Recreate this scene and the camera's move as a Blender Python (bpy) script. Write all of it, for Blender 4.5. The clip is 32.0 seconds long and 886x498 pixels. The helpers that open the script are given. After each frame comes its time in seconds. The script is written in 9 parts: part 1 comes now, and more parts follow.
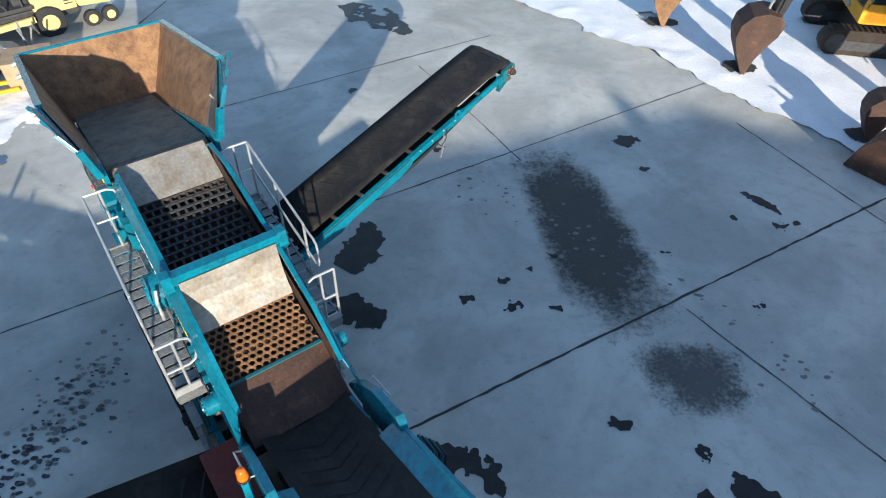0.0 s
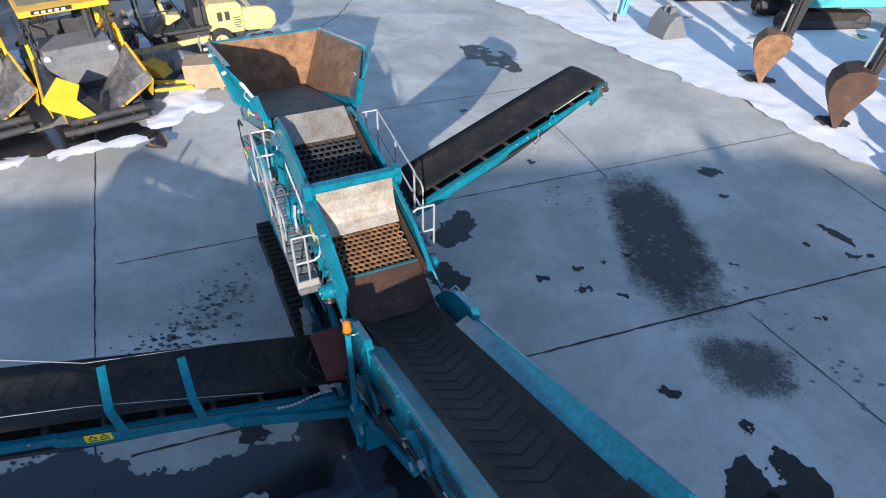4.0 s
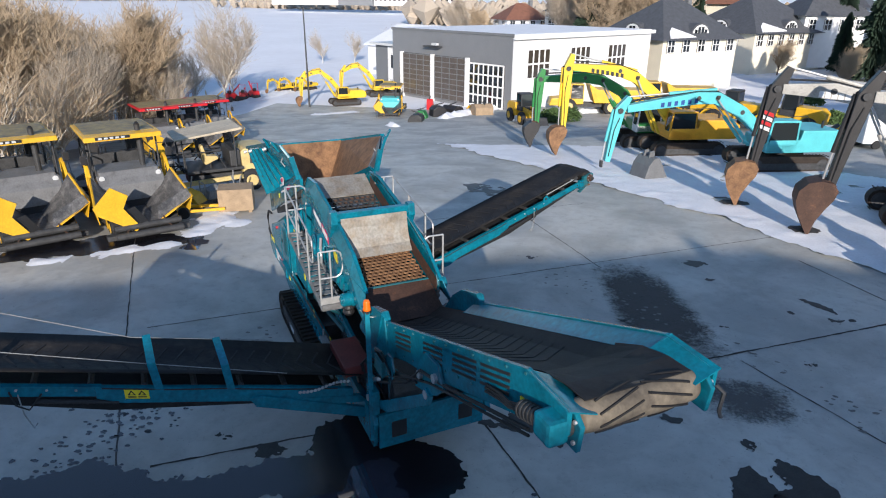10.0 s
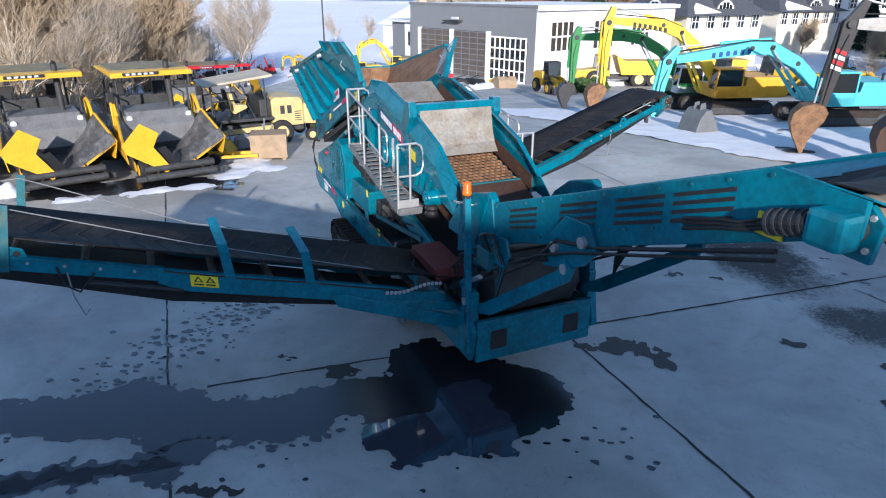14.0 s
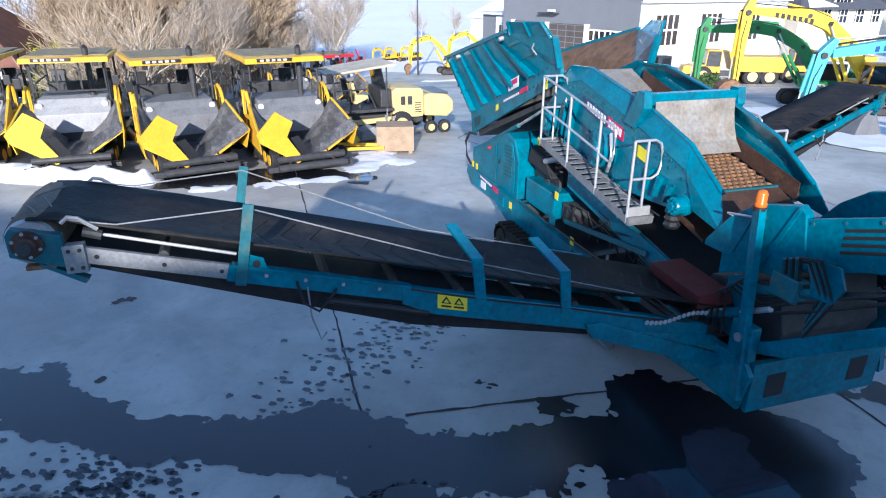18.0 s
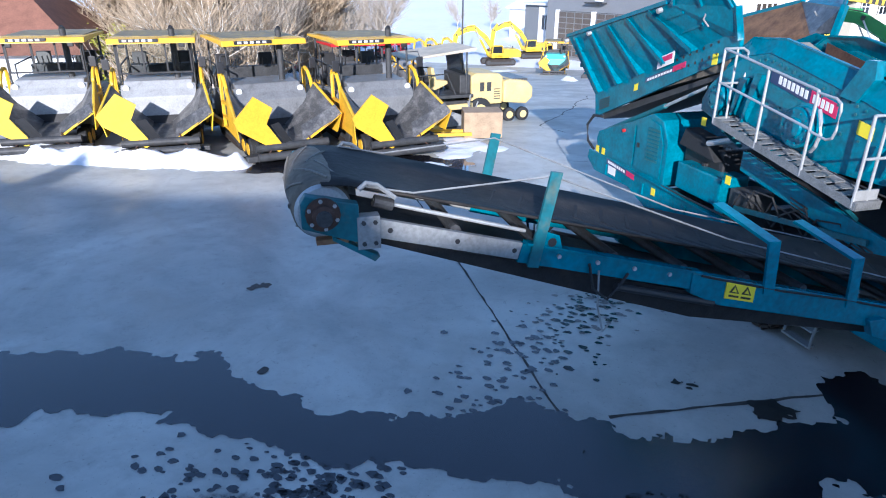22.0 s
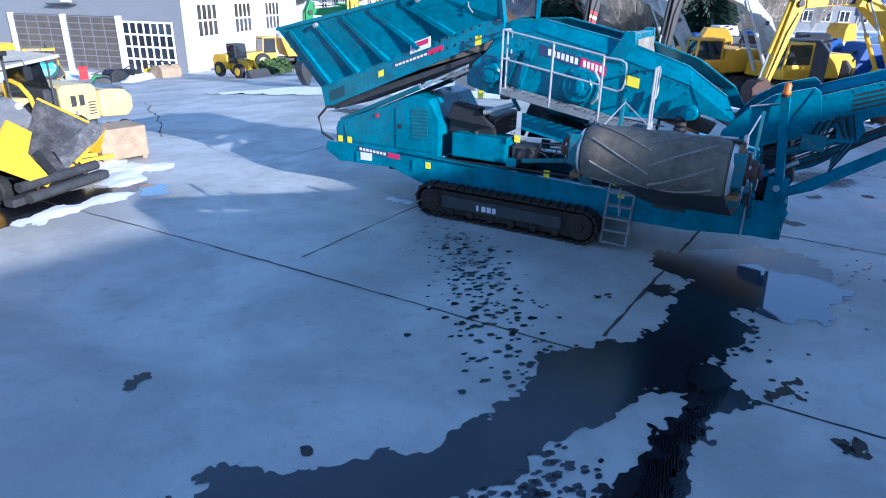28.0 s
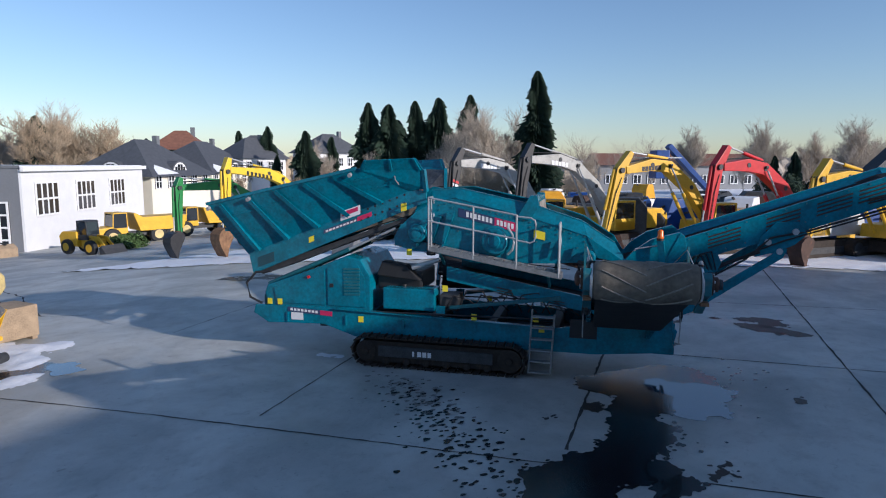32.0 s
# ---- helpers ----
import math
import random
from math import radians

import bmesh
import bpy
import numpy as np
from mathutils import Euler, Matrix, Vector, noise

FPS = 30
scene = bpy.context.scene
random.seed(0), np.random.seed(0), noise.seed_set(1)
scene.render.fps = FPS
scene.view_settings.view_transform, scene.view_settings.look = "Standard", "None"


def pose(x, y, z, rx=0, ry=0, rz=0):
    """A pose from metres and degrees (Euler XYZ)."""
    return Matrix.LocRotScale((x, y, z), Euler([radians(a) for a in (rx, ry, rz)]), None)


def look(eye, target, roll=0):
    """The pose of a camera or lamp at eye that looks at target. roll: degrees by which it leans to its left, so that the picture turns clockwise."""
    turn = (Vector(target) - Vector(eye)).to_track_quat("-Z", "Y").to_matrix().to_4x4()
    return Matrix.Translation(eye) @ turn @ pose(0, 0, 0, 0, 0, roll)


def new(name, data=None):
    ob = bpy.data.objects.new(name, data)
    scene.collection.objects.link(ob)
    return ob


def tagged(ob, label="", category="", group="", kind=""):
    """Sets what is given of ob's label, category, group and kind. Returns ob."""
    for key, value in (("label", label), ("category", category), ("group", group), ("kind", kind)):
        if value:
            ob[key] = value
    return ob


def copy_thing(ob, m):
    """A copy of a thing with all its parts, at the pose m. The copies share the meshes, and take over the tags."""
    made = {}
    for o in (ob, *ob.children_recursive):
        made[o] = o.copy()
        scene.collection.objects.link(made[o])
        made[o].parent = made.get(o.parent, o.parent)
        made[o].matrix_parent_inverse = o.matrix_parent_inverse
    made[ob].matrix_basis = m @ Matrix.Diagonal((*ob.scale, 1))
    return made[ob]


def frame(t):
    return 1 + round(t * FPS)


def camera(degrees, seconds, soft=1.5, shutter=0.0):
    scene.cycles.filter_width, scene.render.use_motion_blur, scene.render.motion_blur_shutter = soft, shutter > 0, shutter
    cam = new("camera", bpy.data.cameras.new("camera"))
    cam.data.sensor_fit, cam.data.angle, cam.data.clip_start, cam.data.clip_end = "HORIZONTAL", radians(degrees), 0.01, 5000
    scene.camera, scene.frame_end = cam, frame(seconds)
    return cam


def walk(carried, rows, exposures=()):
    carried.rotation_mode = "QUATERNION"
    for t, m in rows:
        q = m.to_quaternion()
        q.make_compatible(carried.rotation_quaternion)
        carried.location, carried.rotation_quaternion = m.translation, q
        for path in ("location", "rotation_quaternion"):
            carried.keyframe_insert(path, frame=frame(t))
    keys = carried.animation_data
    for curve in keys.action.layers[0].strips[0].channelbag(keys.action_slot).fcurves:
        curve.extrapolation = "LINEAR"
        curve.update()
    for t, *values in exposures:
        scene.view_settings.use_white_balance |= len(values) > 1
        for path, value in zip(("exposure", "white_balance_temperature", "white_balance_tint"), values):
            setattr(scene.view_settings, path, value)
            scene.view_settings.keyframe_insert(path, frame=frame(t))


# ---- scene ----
cam = camera(69.9, 32.0, soft=1.1)
PATH = [
    (0, (-1.581, -0.973, 11.218), (-1.586, 0.448, 9.811), 1.8),
    (0.5, (-1.646, -0.928, 11.311), (-1.8, 0.466, 9.885), 2.3),
    (1, (-1.746, -1.091, 11.308), (-1.94, 0.288, 9.872), 2.7),
    (1.5, (-1.713, -1.477, 11.266), (-1.928, -0.099, 9.832), 2.7),
    (2, (-1.667, -2.088, 11.269), (-1.895, -0.717, 9.831), 2.7),
    (2.5, (-1.468, -2.815, 11.259), (-1.72, -1.442, 9.827), 2.0),
    (4.5, (-1.121, -4.247, 10.821), (-1.449, -2.625, 9.699), 1.3),
    (5, (-1.109, -4.43, 10.764), (-1.461, -2.712, 9.802), 1.1),
    (5.5, (-1.088, -4.866, 10.791), (-1.454, -3.085, 9.958), 1.0),
    (6, (-0.939, -5.625, 10.758), (-1.308, -3.835, 9.946), 0.9),
    (6.5, (-0.751, -6.442, 10.783), (-1.126, -4.654, 9.969), 0.9),
    (7, (-0.545, -7.285, 10.59), (-0.924, -5.499, 9.774), 0.8),
    (7.5, (-0.45, -7.481, 10.287), (-0.831, -5.696, 9.47), 0.7),
    (8, (-0.379, -7.41, 9.941), (-0.764, -5.615, 9.147), 0.7),
    (8.5, (-0.354, -7.278, 9.657), (-0.746, -5.456, 8.931), 0.7),
    (9, (-0.391, -7.148, 9.339), (-0.784, -5.327, 8.612), 0.6),
    (9.5, (-0.455, -7.097, 9.068), (-0.847, -5.277, 8.338), 0.5),
    (10, (-0.53, -7.098, 8.733), (-0.922, -5.279, 8.001), 0.5),
    (10.5, (-0.57, -7.126, 8.428), (-0.962, -5.308, 7.693), 0.5),
    (11, (-0.606, -7.219, 8.089), (-0.997, -5.402, 7.351), 0.4),
    (11.5, (-0.673, -7.22, 7.803), (-1.061, -5.403, 7.063), 0.4),
    (12, (-0.896, -7.112, 7.483), (-1.282, -5.296, 6.739), 0.3),
    (12.5, (-1.211, -6.987, 7.206), (-1.598, -5.173, 6.459), 0.3),
    (13, (-1.623, -6.865, 6.891), (-2.01, -5.052, 6.141), 0.3),
    (13.5, (-1.94, -6.732, 6.634), (-2.326, -4.919, 5.883), 0.3),
    (14, (-2.295, -6.543, 6.405), (-2.708, -4.738, 5.651), 0.3),
    (14.5, (-2.538, -6.399, 6.276), (-3.055, -4.622, 5.52), 0.1),
    (16.5, (-3.821, -5.83, 6.116), (-4.381, -4.068, 5.352), 0.4),
    (17, (-4.256, -5.789, 6.082), (-4.828, -4.031, 5.319), 0.3),
    (17.5, (-4.745, -5.715, 6.045), (-5.331, -3.964, 5.277), 0.2),
    (18, (-5.249, -5.618, 5.992), (-5.857, -3.875, 5.224), 0.3),
    (18.5, (-5.723, -5.463, 5.951), (-6.348, -3.726, 5.18), 0.3),
    (19, (-6.156, -5.282, 5.947), (-6.795, -3.553, 5.171), 0.2),
    (19.5, (-6.572, -5.141, 5.962), (-7.218, -3.416, 5.184), 0.3),
    (20, (-6.945, -5.068, 5.94), (-7.599, -3.348, 5.158), 0.2),
    (20.5, (-7.291, -5.106, 5.647), (-7.951, -3.387, 4.865), 0.3),
    (21, (-7.571, -5.208, 5.519), (-8.235, -3.493, 4.734), 0.3),
    (21.5, (-7.815, -5.397, 5.511), (-8.483, -3.683, 4.727), 0.2),
    (22, (-7.919, -5.785, 5.499), (-8.588, -4.072, 4.714), 0.3),
    (22.5, (-8.126, -6.236, 5.5), (-8.755, -4.51, 4.709), 0.3),
    (23, (-8.464, -6.729, 5.531), (-9.033, -4.984, 4.737), 0.2),
    (23.5, (-8.938, -7.169, 5.588), (-9.448, -5.407, 4.789), 0.1),
    (24, (-9.35, -7.491, 5.643), (-9.743, -5.703, 4.837), 0.2),
    (24.5, (-9.629, -7.499, 5.502), (-9.894, -5.68, 4.715), 0.8),
    (26.5, (-11.652, -6.133, 5.474), (-11.554, -4.296, 4.688), 1.2),
    (27, (-12.831, -5.903, 5.277), (-12.527, -4.083, 4.505), 1.5),
    (27.5, (-13.83, -5.758, 5.187), (-13.216, -4.014, 4.424), 1.3),
    (28, (-14.6, -5.39, 5.155), (-13.81, -3.716, 4.396), 1.3),
    (28.5, (-15.11, -5.28, 5.135), (-14.173, -3.685, 4.375), 1.3),
    (29, (-15.479, -5.376, 5.109), (-14.409, -3.866, 4.35), 1.2),
    (29.5, (-15.741, -5.485, 5.072), (-14.615, -4.015, 4.317), 1.0),
    (30, (-16.078, -5.51, 5.031), (-14.912, -4.052, 4.313), 1.1),
    (30.5, (-16.314, -5.595, 5.044), (-15.132, -4.124, 4.38), 0.9),
    (31, (-16.588, -5.622, 5.064), (-15.377, -4.119, 4.542), 0.7),
    (31.5, (-16.731, -5.506, 5.111), (-15.502, -3.973, 4.74), 0.2),
    (32, (-17.156, -5.539, 5.224), (-15.904, -4.002, 4.957), 0.2),
]
EXPOSURES = [(0, 0.78, 6500, 8), (2.5, 0.91, 6200, 9), (4.5, 0.59, 6350, 15), (5, 0.43, 6370, 14), (6, 0.19, 6400, 13), (9, 0.17, 6350, 13), (13, 0.36, 6000, 14), (19, 0.73, 5550, 15), (24.5, 0.81, 5300, 15), (28, 0.89, 5100, 15), (29.5, 0.85, 5150, 15), (30.5, 0.85, 5300, 15), (31, 0.73, 5450, 15), (31.5, 0.23, 5650, 15), (32, -0.14, 5850, 16)]
walk(cam, [(t, look(eye, target, roll)) for t, eye, target, roll in PATH], EXPOSURES)


# ---- light ----
import collections

SUN_EL, SUN_AZ = 17.0, 163.0          # degrees; azimuth clockwise from +y
world = bpy.data.worlds.new("world")
scene.world = world
world.use_nodes = True
wn = world.node_tree
sky = wn.nodes.new("ShaderNodeTexSky")
sky.sky_type, sky.sun_disc = "NISHITA", False
sky.sun_elevation, sky.sun_rotation = radians(SUN_EL), radians(SUN_AZ)
sky.air_density, sky.dust_density, sky.ozone_density = 1.0, 0.4, 2.6
wn.links.new(sky.outputs[0], wn.nodes["Background"].inputs[0])
wn.nodes["Background"].inputs[1].default_value = 0.15
sun_data = bpy.data.lights.new("sun", "SUN")
sun_data.energy, sun_data.angle, sun_data.color = 4.9, radians(0.5), (1.0, 0.90, 0.77)
sun = new("sun", sun_data)
a, e = radians(SUN_AZ), radians(SUN_EL)
SUN_DIR = Vector((math.sin(a) * math.cos(e), math.cos(a) * math.cos(e), math.sin(e)))
sun.matrix_world = look(SUN_DIR * 60, (0, 0, 0))


# ---- materials ----
def rgb(r, g, b):
    return (r, g, b, 1.0)


def material(name, base, rough=0.6, metal=0.0, var=0.25, scale=3.0, bump=0.1, bump_scale=40.0, second=None, mix=0.5, sharp=0.15, per_object=0.0, spec=0.5):
    """Principled surface: base colour broken up by two noises, a fine relief, and an optional second colour in patches."""
    m = bpy.data.materials.new(name)
    m.use_nodes = True
    nt = m.node_tree
    bs = nt.nodes["Principled BSDF"]
    bs.inputs["Roughness"].default_value, bs.inputs["Metallic"].default_value = rough, metal
    bs.inputs["Specular IOR Level"].default_value = spec
    tc = nt.nodes.new("ShaderNodeTexCoord")
    n1 = nt.nodes.new("ShaderNodeTexNoise")
    n1.inputs["Scale"].default_value, n1.inputs["Detail"].default_value = scale, 5.0
    n2 = nt.nodes.new("ShaderNodeTexNoise")
    n2.inputs["Scale"].default_value, n2.inputs["Detail"].default_value = scale * 9, 3.0
    for n in (n1, n2):
        nt.links.new(tc.outputs["Object"], n.inputs["Vector"])
    add = nt.nodes.new("ShaderNodeMath")
    add.operation = "ADD"
    nt.links.new(n1.outputs["Fac"], add.inputs[0])
    nt.links.new(n2.outputs["Fac"], add.inputs[1])
    rng = nt.nodes.new("ShaderNodeMapRange")
    rng.inputs[1].default_value, rng.inputs[2].default_value = 0.7, 1.3
    rng.inputs[3].default_value, rng.inputs[4].default_value = 1.0 - var, 1.0 + var
    nt.links.new(add.outputs[0], rng.inputs[0])
    scalec = nt.nodes.new("ShaderNodeVectorMath")
    scalec.operation = "SCALE"
    colour = None
    if second:
        ramp = nt.nodes.new("ShaderNodeMapRange")
        ramp.inputs[1].default_value, ramp.inputs[2].default_value = 1 - mix - sharp / 2 + 0.0, 1 - mix + sharp / 2
        n3 = nt.nodes.new("ShaderNodeTexNoise")
        n3.inputs["Scale"].default_value, n3.inputs["Detail"].default_value, n3.inputs["Roughness"].default_value = scale * 1.7, 8.0, 0.65
        nt.links.new(tc.outputs["Object"], n3.inputs["Vector"])
        nt.links.new(n3.outputs["Fac"], ramp.inputs[0])
        mx = nt.nodes.new("ShaderNodeMix")
        mx.data_type = "RGBA"
        mx.inputs["A"].default_value, mx.inputs["B"].default_value = rgb(*base), rgb(*second)
        nt.links.new(ramp.outputs[0], mx.inputs["Factor"])
        nt.links.new(mx.outputs["Result"], scalec.inputs[0])
    else:
        scalec.inputs[0].default_value = base
    last = rng.outputs[0]
    if per_object:
        oi = nt.nodes.new("ShaderNodeObjectInfo")
        r2 = nt.nodes.new("ShaderNodeMapRange")
        r2.inputs[3].default_value, r2.inputs[4].default_value = 1 - per_object, 1 + per_object
        nt.links.new(oi.outputs["Random"], r2.inputs[0])
        mul = nt.nodes.new("ShaderNodeMath")
        mul.operation = "MULTIPLY"
        nt.links.new(last, mul.inputs[0])
        nt.links.new(r2.outputs[0], mul.inputs[1])
        last = mul.outputs[0]
    nt.links.new(last, scalec.inputs["Scale"])
    nt.links.new(scalec.outputs[0], bs.inputs["Base Color"])
    if bump:
        nb = nt.nodes.new("ShaderNodeTexNoise")
        nb.inputs["Scale"].default_value, nb.inputs["Detail"].default_value = bump_scale, 4.0
        nt.links.new(tc.outputs["Object"], nb.inputs["Vector"])
        bp = nt.nodes.new("ShaderNodeBump")
        bp.inputs["Strength"].default_value, bp.inputs["Distance"].default_value = bump, 0.02
        nt.links.new(nb.outputs["Fac"], bp.inputs["Height"])
        nt.links.new(bp.outputs[0], bs.inputs["Normal"])
    return m


M = {}
M["teal"] = material("teal_paint", (0.003, 0.165, 0.235), 0.25, var=0.26, scale=1.6, bump=0.12, bump_scale=5.0, second=(0.010, 0.100, 0.145), mix=0.38, sharp=0.3)
M["teal_dull"] = material("teal_paint_worn", (0.012, 0.125, 0.155), 0.45, var=0.25, scale=2.5, second=(0.08, 0.13, 0.12), mix=0.38)
M["steel"] = material("worn_steel", (0.36, 0.34, 0.30), 0.5, 0.35, var=0.25, scale=2.0, second=(0.29, 0.23, 0.16), mix=0.42, sharp=0.3)
M["rust"] = material("rusted_steel", (0.25, 0.135, 0.065), 0.75, 0.1, var=0.3, scale=2.2, second=(0.11, 0.055, 0.03), mix=0.42, sharp=0.3)
M["rust_dark"] = material("dark_rusted_steel", (0.075, 0.04, 0.028), 0.7, 0.2, var=0.35, scale=2.5, second=(0.16, 0.075, 0.04), mix=0.36)
M["tread"] = material("dull_galvanised_tread", (0.24, 0.25, 0.255), 0.5, 0.4, var=0.3, scale=5.0)
M["galv"] = material("galvanised_steel", (0.50, 0.51, 0.51), 0.42, 0.5, var=0.15, scale=6.0)
M["rubber"] = material("black_rubber", (0.018, 0.019, 0.021), 0.75, var=0.3, scale=3.0, bump=0.2)
M["belt"] = material("conveyor_belt_rubber", (0.016, 0.0165, 0.018), 0.7, var=0.35, scale=1.4, second=(0.034, 0.031, 0.028), mix=0.38, sharp=0.35, bump=0.25, spec=0.3)
M["belt_worn"] = material("worn_belt_rubber", (0.015, 0.0148, 0.0155), 0.72, var=0.4, scale=1.1, second=(0.048, 0.041, 0.034), mix=0.36, sharp=0.3, bump=0.4, bump_scale=18.0, spec=0.3)
M["belt_dusty"] = material("dusty_belt_rubber", (0.17, 0.145, 0.11), 0.85, var=0.25, scale=1.8, second=(0.07, 0.06, 0.05), mix=0.42, sharp=0.3, bump=0.2)
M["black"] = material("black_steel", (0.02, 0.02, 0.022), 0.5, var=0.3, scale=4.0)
M["dark"] = material("dark_grey_machinery", (0.05, 0.052, 0.055), 0.6, 0.2, var=0.4, scale=5.0)
M["track"] = material("dirty_steel_track", (0.035, 0.026, 0.02), 0.8, 0.2, var=0.4, scale=4.0, second=(0.08, 0.05, 0.03), mix=0.35)
M["yellow"] = material("yellow_paint", (0.72, 0.41, 0.02), 0.42, var=0.14, scale=2.0, second=(0.60, 0.36, 0.03), mix=0.36)
M["yellow_bright"] = material("bright_yellow_paint", (0.78, 0.52, 0.03), 0.4, var=0.12, scale=2.0)
M["orange_yellow"] = material("amber_yellow_paint", (0.75, 0.36, 0.02), 0.45, var=0.14, scale=2.0)
M["cream"] = material("cream_yellow_paint", (0.62, 0.48, 0.20), 0.5, var=0.16, scale=2.2, second=(0.50, 0.40, 0.22), mix=0.4)
M["cyan"] = material("pale_turquoise_paint", (0.10, 0.50, 0.54), 0.4, var=0.12, scale=2.0)
M["green"] = material("green_paint", (0.02, 0.20, 0.05), 0.42, var=0.2, scale=2.0)
M["red"] = material("red_paint", (0.55, 0.015, 0.02), 0.42, var=0.18, scale=2.0)
M["blue"] = material("blue_paint", (0.012, 0.06, 0.24), 0.45, var=0.2, scale=2.0)
M["grey_boom"] = material("dark_grey_paint", (0.15, 0.155, 0.16), 0.42, var=0.2, scale=2.0)
M["grey_paint"] = material("mid_grey_paint", (0.17, 0.175, 0.18), 0.45, var=0.18, scale=2.0, second=(0.11, 0.11, 0.11), mix=0.38)
M["hopper_steel"] = material("scuffed_hopper_steel", (0.10, 0.10, 0.10), 0.42, 0.45, var=0.3, scale=2.0, second=(0.26, 0.25, 0.24), mix=0.4, sharp=0.3)
M["pale_grey_paint"] = material("pale_grey_paint", (0.33, 0.335, 0.335), 0.45, var=0.16, scale=2.0, second=(0.24, 0.24, 0.235), mix=0.36)
M["canopy_skin"] = material("weathered_canopy_skin", (0.30, 0.23, 0.09), 0.6, var=0.3, scale=2.0, second=(0.14, 0.12, 0.09), mix=0.45, sharp=0.3)
M["boom_pale"] = material("pale_grey_boom_paint", (0.40, 0.39, 0.36), 0.45, var=0.2, scale=2.0, second=(0.27, 0.26, 0.235), mix=0.4)
M["light_grey"] = material("light_grey_paint", (0.55, 0.57, 0.58), 0.45, var=0.1, scale=2.0)
M["white"] = material("white_paint", (0.80, 0.80, 0.79), 0.45, var=0.06, scale=2.0)
M["wood"] = material("weathered_plywood", (0.34, 0.25, 0.16), 0.8, var=0.25, scale=3.0)
M["worn_rail"] = material("weathered_grey_rail", (0.28, 0.29, 0.29), 0.55, 0.2, var=0.25, scale=3.0, second=(0.20, 0.17, 0.14), mix=0.35)
M["magenta"] = material("magenta_print", (0.55, 0.02, 0.10), 0.45, var=0.05)
M["label_white"] = material("white_print", (0.75, 0.75, 0.75), 0.45, var=0.05)
M["label_blue"] = material("navy_print", (0.03, 0.05, 0.12), 0.45, var=0.05)
M["label_yellow"] = material("yellow_sticker", (0.85, 0.70, 0.03), 0.45, var=0.05)
M["beacon"] = material("orange_lens", (0.85, 0.16, 0.01), 0.25, var=0.05)
M["snow"] = material("snow", (0.84, 0.86, 0.89), 0.75, var=0.07, scale=1.2, bump=0.7, bump_scale=7.0, second=(0.66, 0.65, 0.63), mix=0.3, sharp=0.2)
M["field_snow"] = material("field_snow", (0.84, 0.86, 0.90), 0.8, var=0.05, scale=0.05, bump=0.3, bump_scale=1.0, second=(0.60, 0.57, 0.50), mix=0.30, sharp=0.08)
M["plaster_white"] = material("white_plaster", (0.74, 0.74, 0.74), 0.85, var=0.05, scale=0.8)
M["plaster_cream"] = material("cream_plaster", (0.78, 0.72, 0.58), 0.85, var=0.05, scale=0.8)
M["cladding"] = material("grey_metal_cladding", (0.21, 0.22, 0.235), 0.5, 0.15, var=0.06, scale=0.6)
M["cladding_dark"] = material("dark_grey_cladding", (0.16, 0.17, 0.18), 0.5, var=0.08, scale=0.6)
M["roof_dark"] = material("slate_roof", (0.085, 0.09, 0.10), 0.6, var=0.25, scale=1.5, bump=0.4, bump_scale=6.0)
M["roof_red"] = material("clay_tile_roof", (0.22, 0.10, 0.065), 0.75, var=0.25, scale=1.5, bump=0.4, bump_scale=8.0)
M["bark"] = material("bark", (0.16, 0.11, 0.075), 0.9, var=0.3, scale=4.0)
M["birch"] = material("pale_birch_bark", (0.62, 0.57, 0.49), 0.85, var=0.3, scale=4.0)
M["twig"] = material("bare_twigs", (0.40, 0.31, 0.21), 0.95, var=0.3, scale=3.0)
M["twig_grey"] = material("grey_bare_twigs", (0.42, 0.36, 0.29), 0.95, var=0.3, scale=3.0)
M["conifer"] = material("conifer_needles", (0.016, 0.036, 0.02), 0.9, var=0.5, scale=2.0)
M["hedge"] = material("evergreen_leaves", (0.06, 0.11, 0.03), 0.8, var=0.45, scale=3.0)
M["lime"] = material("yellow_green_leaves", (0.30, 0.30, 0.03), 0.8, var=0.4, scale=3.0)
M["skin"] = material("rendered_grey_wall", (0.5, 0.5, 0.5), 0.8, var=0.1)


def glass_material(name, tint, rough=0.03):
    m = bpy.data.materials.new(name)
    m.use_nodes = True
    bs = m.node_tree.nodes["Principled BSDF"]
    bs.inputs["Base Color"].default_value = rgb(*tint)
    bs.inputs["Roughness"].default_value = rough
    bs.inputs["Specular IOR Level"].default_value = 0.8
    return m


M["glass"] = glass_material("dark_window_glass", (0.02, 0.025, 0.03))
M["skirt"] = material("dark_red_rubber", (0.12, 0.02, 0.018), 0.7, var=0.3, scale=3.0)
M["gate"] = material("brown_glazed_gate_panels", (0.10, 0.085, 0.075), 0.25, var=0.3, scale=1.0, bump=0.0)
M["pale_glass"] = material("frosted_greenhouse_glass", (0.45, 0.5, 0.5), 0.25, var=0.2, scale=0.8, bump=0.0)
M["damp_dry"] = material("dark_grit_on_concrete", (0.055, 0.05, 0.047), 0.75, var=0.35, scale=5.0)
M["faint_damp"] = material("half_dry_damp", (0.19, 0.183, 0.172), 0.7, var=0.35, scale=4.0)
M["tread_dust"] = material("dusty_cleat", (0.22, 0.20, 0.17), 0.85, var=0.35, scale=5.0)
M["glass_warm"] = glass_material("showroom_glass", (0.06, 0.05, 0.04))


# ---- mesh helpers ----
def thing(name, m, label, category, group="", kind=""):
    ob = new(name)
    ob.empty_display_size = 0.3
    ob.matrix_world = m
    return tagged(ob, label, category, group, kind)


